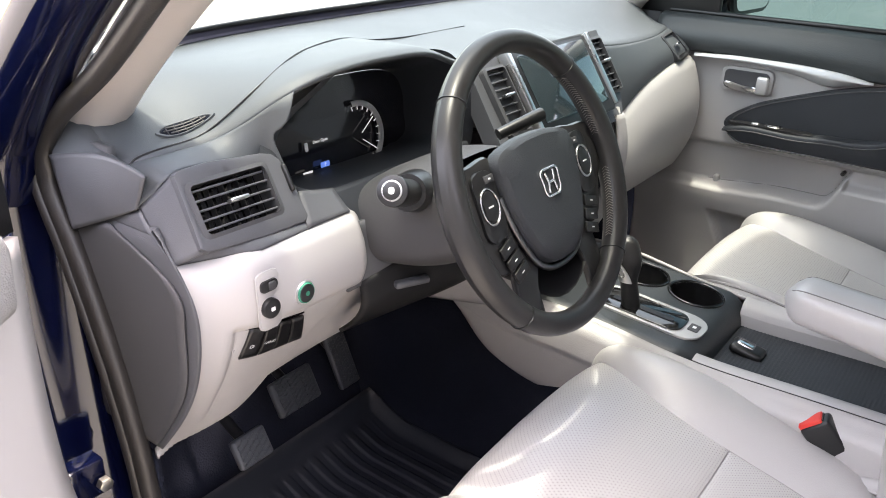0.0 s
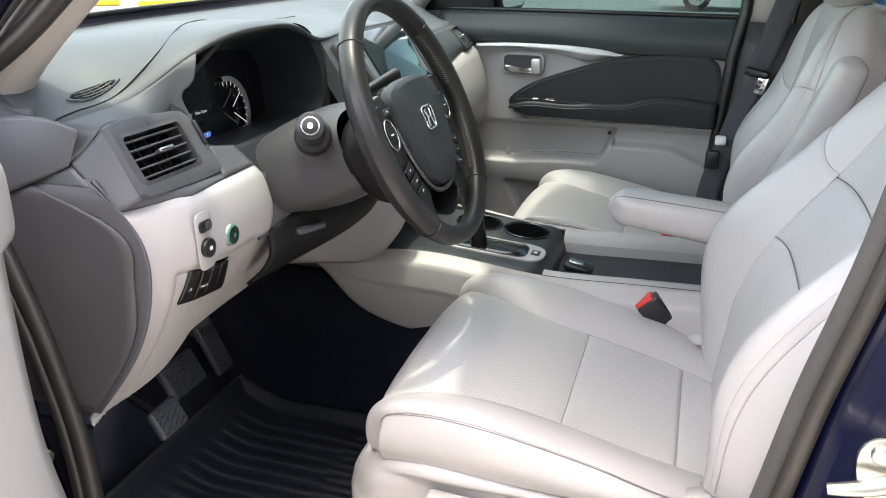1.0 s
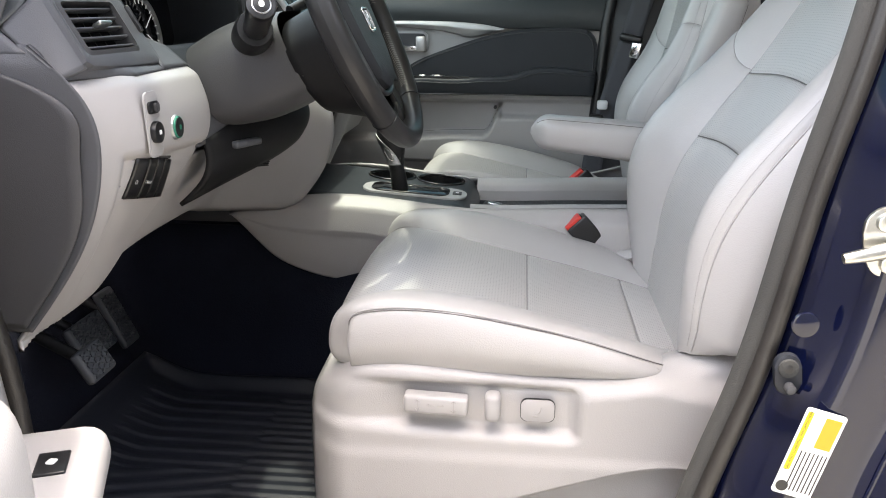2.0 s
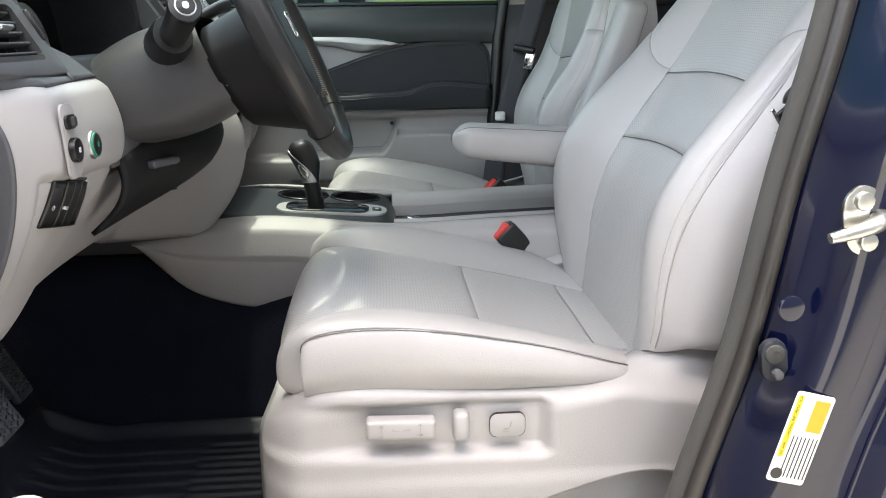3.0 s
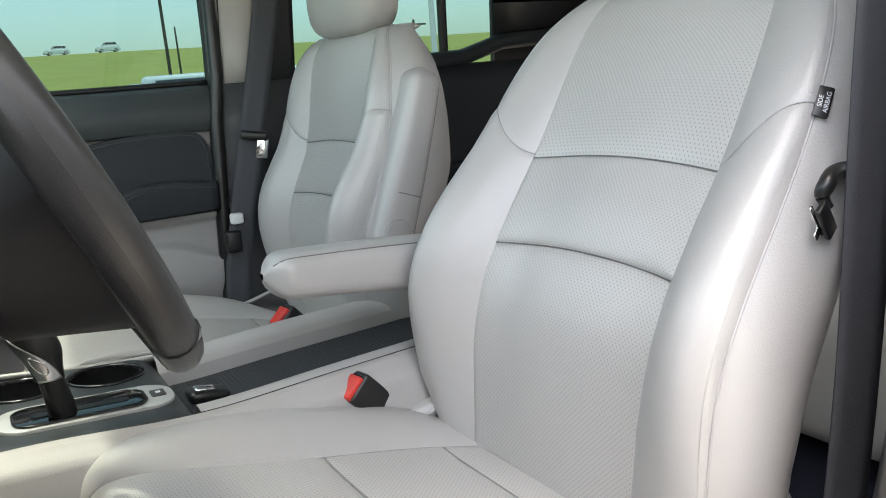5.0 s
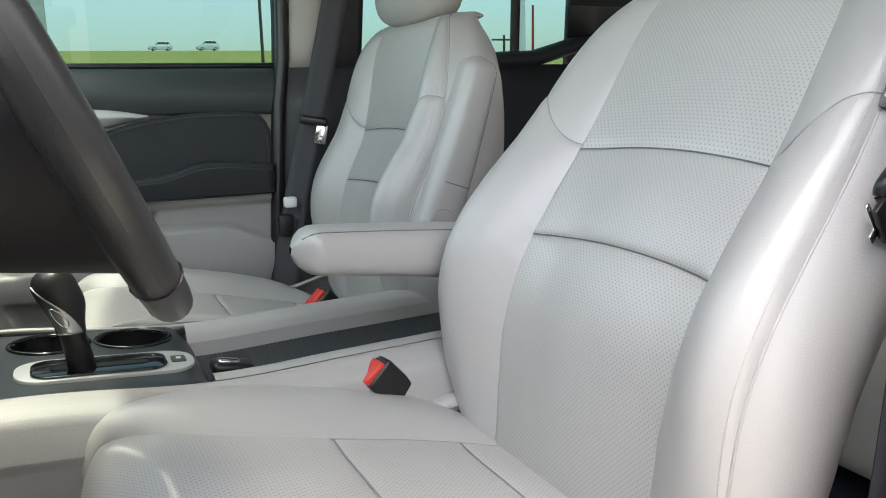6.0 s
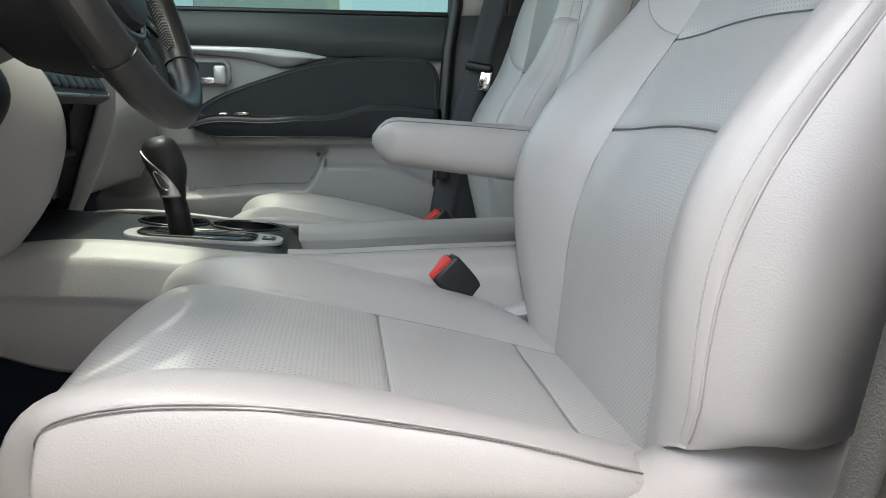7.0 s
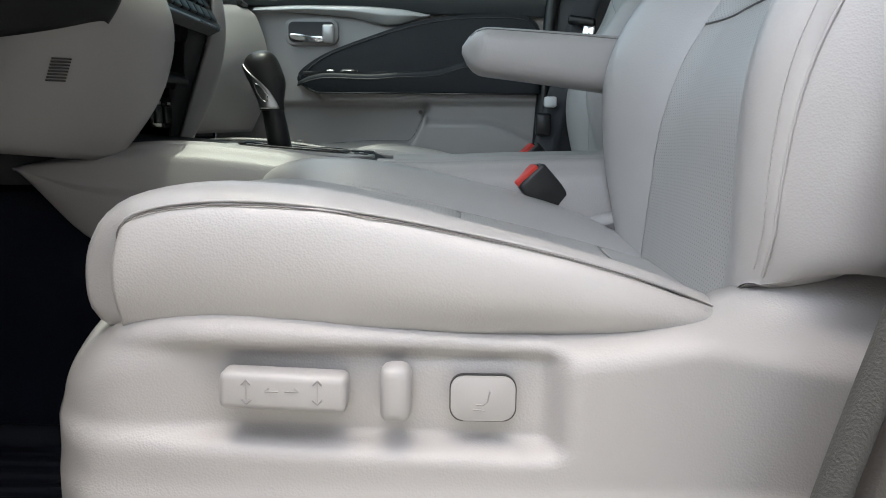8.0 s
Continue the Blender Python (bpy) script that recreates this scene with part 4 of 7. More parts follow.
for i in range(8):
    box("speaker_slit", km @ Vector((0.001 * i, 0.0, -0.013 + 0.0036 * i)), (0.021, 0.004, 0.0016), black_plastic, dash, "", 0, km.to_3x3().to_4x4())

# black band under the column with the release lever
BAND_TOP = spline([-0.535, -0.45, -0.37, -0.28, -0.21], [(0.802, 1.116), (0.777, 1.138), (0.755, 1.156), (0.747, 1.166), (0.776, 1.165)])
BAND_LOW = spline([-0.535, -0.45, -0.37, -0.28, -0.21], [(0.842, 1.028), (0.793, 1.052), (0.752, 1.072), (0.742, 1.088), (0.800, 1.062)])


def band(a, b):
    x = -0.535 + 0.255 * a
    (y1, z1), (y0, z0) = BAND_TOP(x), BAND_LOW(x)
    return Vector((x, y0 + (y1 - y0) * b - 0.020 * math.sin(math.pi * b), z0 + (z1 - z0) * b))


def column_cover(a, b):
    x = -0.560 + 0.325 * a
    y1, z1 = BAND_TOP(max(-0.535, x))
    return Vector((x, 0.806 + (y1 - 0.006 - 0.806) * b, 1.200 + (z1 - 0.004 - 1.200) * b))


sheet("column_cover", column_cover, lin(0, 1, 24), lin(0, 1, 8), dash_hard, dash, t=0.005, offset=1)
sheet("column_surround", band, lin(0, 1, 24), lin(0, 1, 12), band_black, dash, t=0.006, offset=1)
box("release_lever", (-0.470, 0.762, 1.104), (0.052, 0.014, 0.010), dash_hard, dash, "", 0.003, rot(0, 0, -24))


def lower_lip(a, b):
    x = -0.605 + 0.40 * a
    return Vector((x, 0.838 - 0.032 * b + 0.03 * smooth((a - 0.9) / 0.1), 1.242 - 0.040 * b - 0.01 * smooth(b)))


sheet("cluster_lower_trim", lower_lip, lin(0, 1, 24), lin(0, 1, 8), black_pad, dash, t=0.006, offset=1)

# switches on the light grey panel
face_m = lambda x, z: Matrix.Translation((x, KNEE_Y(z) - 0.005, z)) @ rot(90 - 2, 0, 0)
sw = thing("mirror_switch", (0, 0, 0), "black mirror adjuster in a raised grey surround", "switch")
plate("surround", round_rect(0.034, 0.074, 0.008), "z", -0.002, 0.0025, trim_smooth, sw, "", 0.002, face_m(-0.703, 1.163))
plate("selector", round_rect(0.025, 0.014, 0.005), "z", 0.002, 0.004, black_plastic, sw, "", 0.001, face_m(-0.703, 1.182))
plate("selector_tab", round_rect(0.009, 0.010, 0.002), "z", 0.005, 0.004, charcoal, sw, "", 0.001, face_m(-0.700, 1.182))
disc("adjust_pad", (0, 0, 0), 0.0125, 0.007, black_plastic, face_m(-0.704, 1.154), sw)
plate("pad_mark", round_rect(0.006, 0.005, 0.001), "z", 0.0072, 0.0003, white_print, sw, "", 0, face_m(-0.704, 1.154))
eco = thing("eco_button", (0, 0, 0), "round black button with a green ring", "switch")
disc("bezel", (0, 0, 0), 0.0150, 0.004, satin, face_m(-0.649, 1.152), eco)
disc("cap", (0, 0, 0), 0.0135, 0.006, green_print, face_m(-0.649, 1.152), eco)
disc("centre", (0, 0, 0), 0.0122, 0.0068, black_plastic, face_m(-0.649, 1.152), eco)
plate("leaf_mark", round_rect(0.006, 0.006, 0.0028), "z", 0.007, 0.0004, green_print, eco, "", 0, face_m(-0.649, 1.152))
row = thing("switch_row", (0, 0, 0), "row of four black square switches", "switch")


def on_block(x, z, off):
    k = KNEE_Y(z)
    return Vector((x, k + (FUSE_EDGE(z) - 0.003 - k) * smooth((-0.69 - x) / 0.094) + step_in(x, z) - 0.006 - off, z))


def row_point(u, v):
    lo = Vector((-0.728 + 0.109 * u, 0, 1.080 - 0.022 * u))
    hi = Vector((-0.722 + 0.083 * u, 0, 1.128 - 0.016 * u))
    return lo + (hi - lo) * v


sheet("switch_well", lambda a, b: on_block(row_point(-0.03 + 1.06 * a, 0).x * (1 - b) + row_point(-0.03 + 1.06 * a, 1).x * b, row_point(a, -0.05 + 1.1 * b).z, 0.0005), lin(0, 1, 16), lin(0, 1, 10), gloss_black, row)
for i in range(4):
    u0 = 0.25 * i + 0.008
    key = sheet("switch_key", lambda a, b, u0=u0: on_block(row_point(u0 + 0.234 * a, 0.02 + 0.96 * b).x, row_point(u0 + 0.234 * a, 0.02 + 0.96 * b).z, 0.0012), lin(0, 1, 6), lin(0, 1, 8), black_plastic, row, "", 0.0025, 1)
    if i < 2:
        q = row_point(u0 + 0.117, 0.40)
        pt = on_block(q.x, q.z, 0.0042)
        mw = Matrix.Translation(pt) @ rot(90 + 24, 0, 0) @ rot(0, 0, -16)
        writing("key_writing", ("OFF", "CARGO")[i], (0.008, 0.0058)[i], white_print, mw, key)

# column with stalks
column = thing("steering_column", (0, 0, 0), "charcoal steering column shroud with stalks", "steering column")
AX = Vector((0, -math.cos(radians(24)), math.sin(radians(24))))      # towards the driver
WC = Vector((-0.407, 0.605, 1.271))


def shroud(u, v):
    a = 2 * math.pi * u
    pw = lambda q, e: abs(q) ** e * (1 if q >= 0 else -1)
    rx, rz = 0.100 + 0.010 * v, 0.066 + 0.010 * math.sin(math.pi * v)
    c = WC - AX * (0.082 + 0.14 * v) - Vector((0, 0, 0.012 - 0.012 * v))
    up = Vector((0, math.sin(radians(24)), math.cos(radians(24))))
    return c + Vector((1, 0, 0)) * rx * pw(math.cos(a), 0.6) + up * rz * pw(math.sin(a), 0.6) * (1.0 if math.sin(a) > 0 else 0.92)


sheet("shroud", shroud, lin(0, 1, 41), lin(0, 1, 20), charcoal, column)
hub_back = lambda u, v: WC - AX * (0.004 + 0.082 * v) + Vector((0, 0, -0.012)) + Vector((1, 0, 0)) * math.cos(2 * math.pi * u) * (0.110 - 0.008 * v) * (1 if v < 1 else 0.01) + Vector((0, math.sin(radians(24)), math.cos(radians(24)))) * math.sin(2 * math.pi * u) * ((0.138 - 0.050 * v) if u > 0.5 else (0.060 - 0.006 * v)) * (1 if v < 1 else 0.01)
stalk_pts = [(-0.505, 0.726, 1.258), (-0.535, 0.716, 1.266), (-0.565, 0.702, 1.277), (-0.600, 0.686, 1.293)]
tube("stalk_boot", [(-0.495, 0.735, 1.252), (-0.525, 0.722, 1.262), (-0.535, 0.717, 1.265)], lambda t: 0.028 - 0.005 * t, black_plastic, column, n=20)
tube("stalk", stalk_pts, lambda t: 0.0155 + 0.002 * t, black_plastic, column, n=20)
sd = (Vector(stalk_pts[-1]) - Vector(stalk_pts[-2])).normalized()
end_m = Matrix.Translation(stalk_pts[-1]) @ sd.to_track_quat("Z", "Y").to_matrix().to_4x4()
disc("stalk_knob_ring", (0, 0, 0), 0.0185, 0.010, black_plastic, end_m @ Matrix.Translation((0, 0, -0.006)), column)
disc("stalk_end_ring", (0, 0, 0), 0.0125, 0.0055, satin, end_m, column)
disc("stalk_end_cap", (0, 0, 0), 0.0112, 0.006, black_plastic, end_m, column)
plate("lamp_mark", round_rect(0.007, 0.008, 0.003), "z", 0.0062, 0.0004, white_print, column, "", 0, end_m)
tube("wiper_stalk", [(-0.31, 0.735, 1.285), (-0.27, 0.715, 1.300), (-0.240, 0.707, 1.306)], lambda t: 0.0085 + 0.0015 * t, black_plastic, column, n=16)
disc("column_screw_hole", (-0.503, 0.665, 1.208), 0.007, 0.002, gloss_black, rot(0, -90, 0), column)

# steering wheel
wheel = thing("steering_wheel", tuple(WC), "black leather three-spoke steering wheel with airbag cover", "steering wheel")
WM = Matrix.Translation(WC) @ rot(90 - 24, 0, 0)     # local x right, y up the wheel, z towards the driver
RR = 0.1785


def rim(u, v):
    a, b = 2 * math.pi * u, 2 * math.pi * v
    rt = 0.0158 + 0.0012 * math.cos(2 * a)
    return WM @ Vector(((RR + rt * math.cos(b)) * math.cos(a), (RR + rt * math.cos(b)) * math.sin(a), rt * 1.08 * math.sin(b)))


sheet("rim", rim, lin(0, 1, 97), lin(0, 1, 17), wheel_leather, wheel)
for a in (46, 136, 228, 312):
    t = radians(a)
    pts = [WM @ Vector(((RR + 0.0164 * math.cos(q)) * math.cos(t), (RR + 0.0164 * math.cos(q)) * math.sin(t), 0.0177 * math.sin(q))) for q in lin(0, 2 * math.pi * 15 / 16, 16)]
    tube("rim_joint", pts, 0.0009, black_plastic, wheel, n=4, closed=True)
sb = bmesh.new()
for s0, s1 in ((10, 44), (318, 352)):
    for k in range(26):
        t = radians(s0 + (s1 - s0) * k / 25)
        for q0, q1 in ((150, 200),):
            pts = [WM @ Vector(((RR + 0.0166 * math.cos(radians(q))) * math.cos(t + dt), (RR + 0.0166 * math.cos(radians(q))) * math.sin(t + dt), 0.0180 * math.sin(radians(q)))) for q, dt in ((162, -0.008), (178, 0.010), (194, -0.008))]
            tube_bm(sb, pts, 0.0005, 4)
tagged(part("rim_stitching", sb, seam_dark, wheel), kind="stuff")


def dome(outline, depth, z0, shrink=0.86):
    """A padded cover: outline loops shrinking towards the middle."""
    bm = bmesh.new()
    cx = sum(p[0] for p in outline) / len(outline)
    cy = sum(p[1] for p in outline) / len(outline)
    loops = []
    for f, h in ((1.0, 0.0), (0.995, depth * 0.35), (0.97, depth * 0.7), (0.90, depth * 0.92), (0.6, depth), (0.3, depth * 1.02)):
        loops.append([bm.verts.new((cx + (x - cx) * f, cy + (y - cy) * f, z0 + h)) for x, y in outline])
    k = len(outline)
    for a, b in zip(loops, loops[1:]):
        for i in range(k):
            bm.faces.new((a[i], a[(i + 1) % k], b[(i + 1) % k], b[i]))
    bm.faces.new(loops[-1])
    return bm


pad_out = [p[:2] for p in curve_pts([(-0.084, 0.050, 0), (-0.04, 0.062, 0), (0, 0.064, 0), (0.04, 0.062, 0), (0.084, 0.050, 0), (0.086, 0.015, 0), (0.076, -0.035, 0), (0.055, -0.080, 0), (0.03, -0.098, 0), (0, -0.102, 0), (-0.03, -0.098, 0), (-0.055, -0.080, 0), (-0.076, -0.035, 0), (-0.086, 0.015, 0)], 4, True)]
bm = dome(pad_out, 0.022, -0.010)
bm.transform(WM)
part("airbag_cover", bm, black_pad, wheel, "charcoal padded airbag cover")
low_trim = [(x * 1.05, y * 1.05) for x, y in pad_out if y < 0.012]
low_trim = sorted([p for p in low_trim if p[0] >= 0], key=lambda p: -p[1]) + sorted([p for p in low_trim if p[0] < 0], key=lambda p: p[1])
tube("cover_bezel", [WM @ Vector((x, y, -0.004)) for x, y in low_trim], 0.0042, gunmetal, wheel, n=8)
for s in (-1, 1):
    sp = [p[:2] for p in curve_pts([(s * 0.078, 0.052, 0), (s * 0.12, 0.052, 0), (s * 0.166, 0.044, 0), (s * 0.169, -0.01, 0), (s * 0.150, -0.036, 0), (s * 0.130, -0.075, 0), (s * 0.100, -0.085, 0), (s * 0.07, -0.055, 0), (s * 0.078, 0.0, 0)], 4, True)]
    bm = dome(sp, 0.010, -0.016)
    bm.transform(WM)
    part("spoke", bm, wheel_leather, wheel)
    kp = round_rect(0.044, 0.085, 0.016)
    plate("switch_plate", [(x + s * 0.112, y) for x, y in kp], "z", -0.008, 0.006, black_plastic, wheel, "", 0.002, WM)
    tube("switch_ring", [WM @ Vector((s * 0.114 + 0.0165 * math.cos(a), 0.0215 * math.sin(a), -0.001)) for a in lin(0, 2 * math.pi * 31 / 32, 32)], 0.0014, satin, wheel, closed=True, n=6)
    plate("rocker", [(x + s * 0.114, y) for x, y in round_rect(0.025, 0.036, 0.012)], "z", -0.004, 0.004, black_plastic, wheel, "", 0.001, WM)
    plate("rocker_mark", [(x + s * 0.114, y) for x, y in round_rect(0.010, 0.002, 0.0008)], "z", 0.0001, 0.0003, white_print, wheel, "", 0, WM)
    box("small_key", WM @ Vector((s * 0.102, 0.031, -0.002)), (0.018, 0.009, 0.004), charcoal, wheel, "", 0.001, WM.to_3x3().to_4x4())
    plate("key_mark", [(x + s * 0.102, y + 0.031) for x, y in round_rect(0.0045, 0.0022, 0.001)], "z", 0.0002, 0.0003, white_print, wheel, "", 0, WM)
    # lower spokes run down to the rim
    lo = [p[:2] for p in curve_pts([(s * 0.060, -0.048, 0), (s * 0.085, -0.058, 0), (s * 0.100, -0.100, 0), (s * 0.098, -0.150, 0), (s * 0.062, -0.168, 0), (s * 0.058, -0.120, 0), (s * 0.040, -0.080, 0)], 4, True)]
    bm = dome(lo, 0.008, -0.016)
    bm.transform(WM)
    part("lower_spoke", bm, black_plastic, wheel)
    for i in range(3):
        kk = WM @ Vector((s * (0.104 - 0.007 * i), -0.054 - 0.017 * i, -0.003))
        box("phone_key", kk, (0.030, 0.014, 0.004), black_plastic, wheel, "", 0.001, WM.to_3x3().to_4x4() @ rot(0, 0, -18 * s))
        plate("key_mark", round_rect(0.006, 0.0014, 0.0005), "z", 0.0022, 0.0003, white_print, wheel, "", 0, Matrix.Translation(kk) @ WM.to_3x3().to_4x4() @ rot(0, 0, -18 * s))
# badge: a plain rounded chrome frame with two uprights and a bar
bw = WM @ Matrix.Translation((0.0, -0.002, 0.0125))
tube("badge_frame", [bw @ Vector((x, y, 0.001)) for x, y in [(p[0] * (1 + 6 * p[1]), p[1]) for p in round_rect(0.038, 0.034, 0.008)]], 0.0018, chrome, wheel, closed=True, n=6)
for s in (-1, 1):
    tube("badge_upright", [bw @ Vector((s * 0.0085, -0.013, 0.001)), bw @ Vector((s * 0.0065, 0, 0.001)), bw @ Vector((s * 0.0105, 0.013, 0.001))], 0.0022, chrome, wheel, n=6)
tube("badge_bar", [bw @ Vector((-0.007, 0, 0.001)), bw @ Vector((0.007, 0, 0.001))], 0.002, chrome, wheel, n=6)
vs_, fs_ = grid(hub_back, lin(0, 1, 33), lin(0, 0.98, 8) + [1.0])
raw("hub_rear_cover", vs_, fs_, band_black, wheel)


# ---------------------------------------------------------------- centre stack and passenger side of the dash
stack = thing("infotainment_console", (0, 0.85, 1.2), "centre stack with touchscreen, vents and climate keys", "dashboard unit")
ST = Matrix.Translation((0.0, 0.811, 1.294)) @ rot(-34, 0, 0)      # local x right, z up the face, -y outwards
plate("stack_face", [(-0.235, -0.10), (0.165, -0.10), (0.198, -0.055), (0.210, 0.0), (0.215, 0.078), (-0.225, 0.078)], "y", 0.002, 0.03, dash_hard, stack, "", 0.0, ST)
plate("screen_frame", round_rect(0.262, 0.150, 0.010, 5, 0.0, -0.004), "y", 0.0, -0.014, black_plastic, stack, "", 0.003, ST)
screen = plate("touchscreen", round_rect(0.226, 0.122, 0.005, 4, 0.0, 0.002), "y", -0.014, -0.002, touch_glass, stack, "large dark touchscreen", 0.0005, ST)
for x in (-0.134, 0.134):
    plate("silver_strip", [(x - 0.006, -0.070), (x + 0.006, -0.070), (x + 0.008, 0.074), (x - 0.008, 0.074)], "y", 0.0, -0.018, satin, stack, "", 0.003, ST)
air_vent(ST @ Matrix.Translation((-0.176, -0.004, 0.0)), 0.052, 0.108, 8, stack, False)
air_vent(ST @ Matrix.Translation((0.172, -0.004, 0.006)), 0.044, 0.105, 8, stack, False)
# climate keys under the screen
CL = Matrix.Translation((0.0, 0.775, 1.155)) @ rot(-28, 0, 0)
plate("climate_panel", round_rect(0.30, 0.085, 0.014), "y", 0.0, -0.020, charcoal, stack, "", 0.004, CL)
tube("climate_rim", [CL @ Vector((x, -0.019, z)) for x, z in round_rect(0.292, 0.078, 0.012)], 0.0022, satin, stack, closed=True, n=6)
for r_ in range(3):
    for c_ in range(8):
        box("climate_key", CL @ Vector((-0.112 + 0.032 * c_, -0.022, -0.022 + 0.022 * r_)), (0.028, 0.006, 0.017), black_plastic, stack, "", 0.0015, CL.to_3x3().to_4x4())
# open cubby and sockets


def cubby(w0, w1, z0, z1, y0, y1):
    bm = bmesh.new()
    f = [bm.verts.new(p) for p in ((-w0, y0, z0), (w0, y0, z0), (w0, y0, z1), (-w0, y0, z1))]
    b = [bm.verts.new(p) for p in ((-w1, y1, z0 + 0.01), (w1, y1, z0 + 0.01), (w1, y1, z1 - 0.01), (-w1, y1, z1 - 0.01))]
    o = [bm.verts.new(p) for p in ((-w0 - 0.012, y0, z0 - 0.012), (w0 + 0.012, y0, z0 - 0.012), (w0 + 0.012, y0, z1 + 0.012), (-w0 - 0.012, y0, z1 + 0.012))]
    for i in range(4):
        j = (i + 1) % 4
        bm.faces.new((f[i], f[j], b[j], b[i]))
        bm.faces.new((o[i], o[j], f[j], f[i]))
    bm.faces.new(b)
    return bm


FRONT = spline([0.90, 0.955, 1.03, 1.10, 1.17, 1.23], [0.855, 0.830, 0.806, 0.784, 0.772, 0.785])     # fore edge of the lower stack
part("cubby", cubby(0.122, 0.115, 1.058, 1.108, 0.797, 0.90), black_plastic, stack, "open black storage slot")
tube("cubby_lip", [(-0.132, 0.797, 1.046), (0.132, 0.797, 1.046)], 0.007, charcoal, stack)
part("lower_cubby", cubby(0.126, 0.12, 0.950, 1.034, 0.824, 0.93), gloss_black, stack, "deep black lower storage slot")
box("socket_panel", (0.085, 0.822, 0.996), (0.084, 0.008, 0.050), gloss_black, stack, "", 0.003)
for x in (0.064, 0.104):
    box("power_socket", (x, 0.8165, 0.992), (0.026, 0.004, 0.026), black_plastic, stack, "", 0.0015)
    box("socket_mark", (x, 0.814, 1.010), (0.010, 0.001, 0.004), white_print, stack, "", 0)
sheet("stack_lower_face", lambda a, b: Vector((-0.142 + 0.284 * a, FRONT(1.034 + 0.012 * b) + 0.010, 1.034 + 0.012 * b)), lin(0, 1, 6), lin(0, 1, 3), black_plastic, stack, t=0.004)
sheet("stack_upper_face", lambda a, b: Vector((-0.142 + 0.284 * a, FRONT(1.108 + 0.03 * b) + 0.012, 1.108 + 0.03 * b)), lin(0, 1, 6), lin(0, 1, 3), black_plastic, stack, t=0.004)
LEG_IN = spline([0.90, 0.967, 1.041, 1.117, 1.157, 1.23], [0.824, 0.801, 0.777, 0.752, 0.745, 0.760])
LEG_OUT = spline([0.90, 0.967, 1.02, 1.08, 1.157, 1.23], [0.820, 0.788, 0.760, 0.740, 0.736, 0.756])
for s in (-1, 1):
    sheet("side_trim", lambda a, b, s=s: Vector((s * (0.138 + 0.026 * a), LEG_IN(0.92 + 0.30 * b) * (1 - a) + LEG_OUT(0.92 + 0.30 * b) * a + 0.006 * (2 * a - 1) ** 4, 0.92 + 0.30 * b)), lin(0, 1, 13), lin(0, 1, 30), trim_smooth, stack, "", 0.004, 0)
    sheet("side_cheek", lambda a, b, s=s: Vector((s * 0.1395, LEG_IN(0.90 + 0.33 * b) + 0.009 + 0.22 * a, 0.90 + 0.33 * b)), lin(0, 1, 6), lin(0, 1, 12), black_plastic, stack, t=0.004)
    sheet("side_skirt", lambda a, b, s=s: Vector((s * 0.162, LEG_OUT(0.90 + 0.33 * b) + 0.009 + 0.20 * a, 0.90 + 0.33 * b)), lin(0, 1, 6), lin(0, 1, 12), trim_smooth if s > 0 else charcoal, stack, t=0.004)


PAD_LOW = spline([0.17, 0.25, 0.338, 0.426, 0.52, 0.627, 0.70, 0.78], [1.105, 1.138, 1.172, 1.205, 1.224, 1.235, 1.240, 1.243])


def pad_face(a, b):
    """Soft face from the fore edge of the top down to a crisp lower edge that sweeps towards the stack."""
    x = 0.185 + 0.588 * a
    top = dash_top((x + 0.765) / 1.54, 0.0) + Vector((0, 0.002, -0.003))
    zl, yl = PAD_LOW(x), 0.836 + 0.016 * smooth(a) + 0.03 * smooth((a - 0.92) / 0.08)
    z = zl + (top.z - zl) * b
    y = yl + (top.y - yl) * b ** 1.2 - 0.008 * math.sin(math.pi * b) + 0.016 * smooth((0.06 - b) / 0.06)
    return Vector((x, y, z))


sheet("passenger_pad", pad_face, lin(0, 1, 60), lin(0, 0.08, 6) + lin(0.1, 1, 18), dash_pad, dash, t=0.006, offset=1)
tube("pad_seam", [pad_face(a, 0.985) + Vector((0, -0.001, 0.0015)) for a in lin(0.06, 0.97, 40)], 0.0012, black_plastic, dash, n=5)


def glove(a, b):
    x = 0.175 + 0.597 * a
    zt = PAD_LOW(x) - 0.002
    z = 0.965 + (zt - 0.965) * b
    y = 0.893 - 0.085 * math.sin(math.pi * (0.18 + 0.64 * b)) - 0.010 * b + 0.10 * smooth((0.16 - a) / 0.16) + 0.06 * smooth((a - 0.90) / 0.10) + 0.012 * smooth((b - 0.95) / 0.05)
    return Vector((x, y, z))


glove_box = sheet("glove_box", glove, lin(0, 1, 60), lin(0, 1, 36), trim_smooth, dash, "light grey glove box lid", 0.006, 1)
tube("glove_box_gap", [glove(a, 0.64 + 0.05 * smooth(a)) + Vector((0, -0.0005, 0)) for a in lin(0.42, 0.94, 24)], 0.0016, black_plastic, dash, n=5)
pc, e_ = pad_face(0.80, 0.52), 1e-3
px_ = (pad_face(0.80 + e_, 0.52) - pad_face(0.80 - e_, 0.52)).normalized()
pz_ = (pad_face(0.80, 0.52 + e_) - pad_face(0.80, 0.52 - e_)).normalized()
py_ = pz_.cross(px_).normalized()
pz_ = px_.cross(py_)
PV = Matrix((px_, py_, pz_)).transposed().to_4x4()
PV = Matrix.Translation(pc - py_ * 0.003) @ PV
air_vent(PV, 0.076, 0.062, 5, dash, False, None, -0.25)

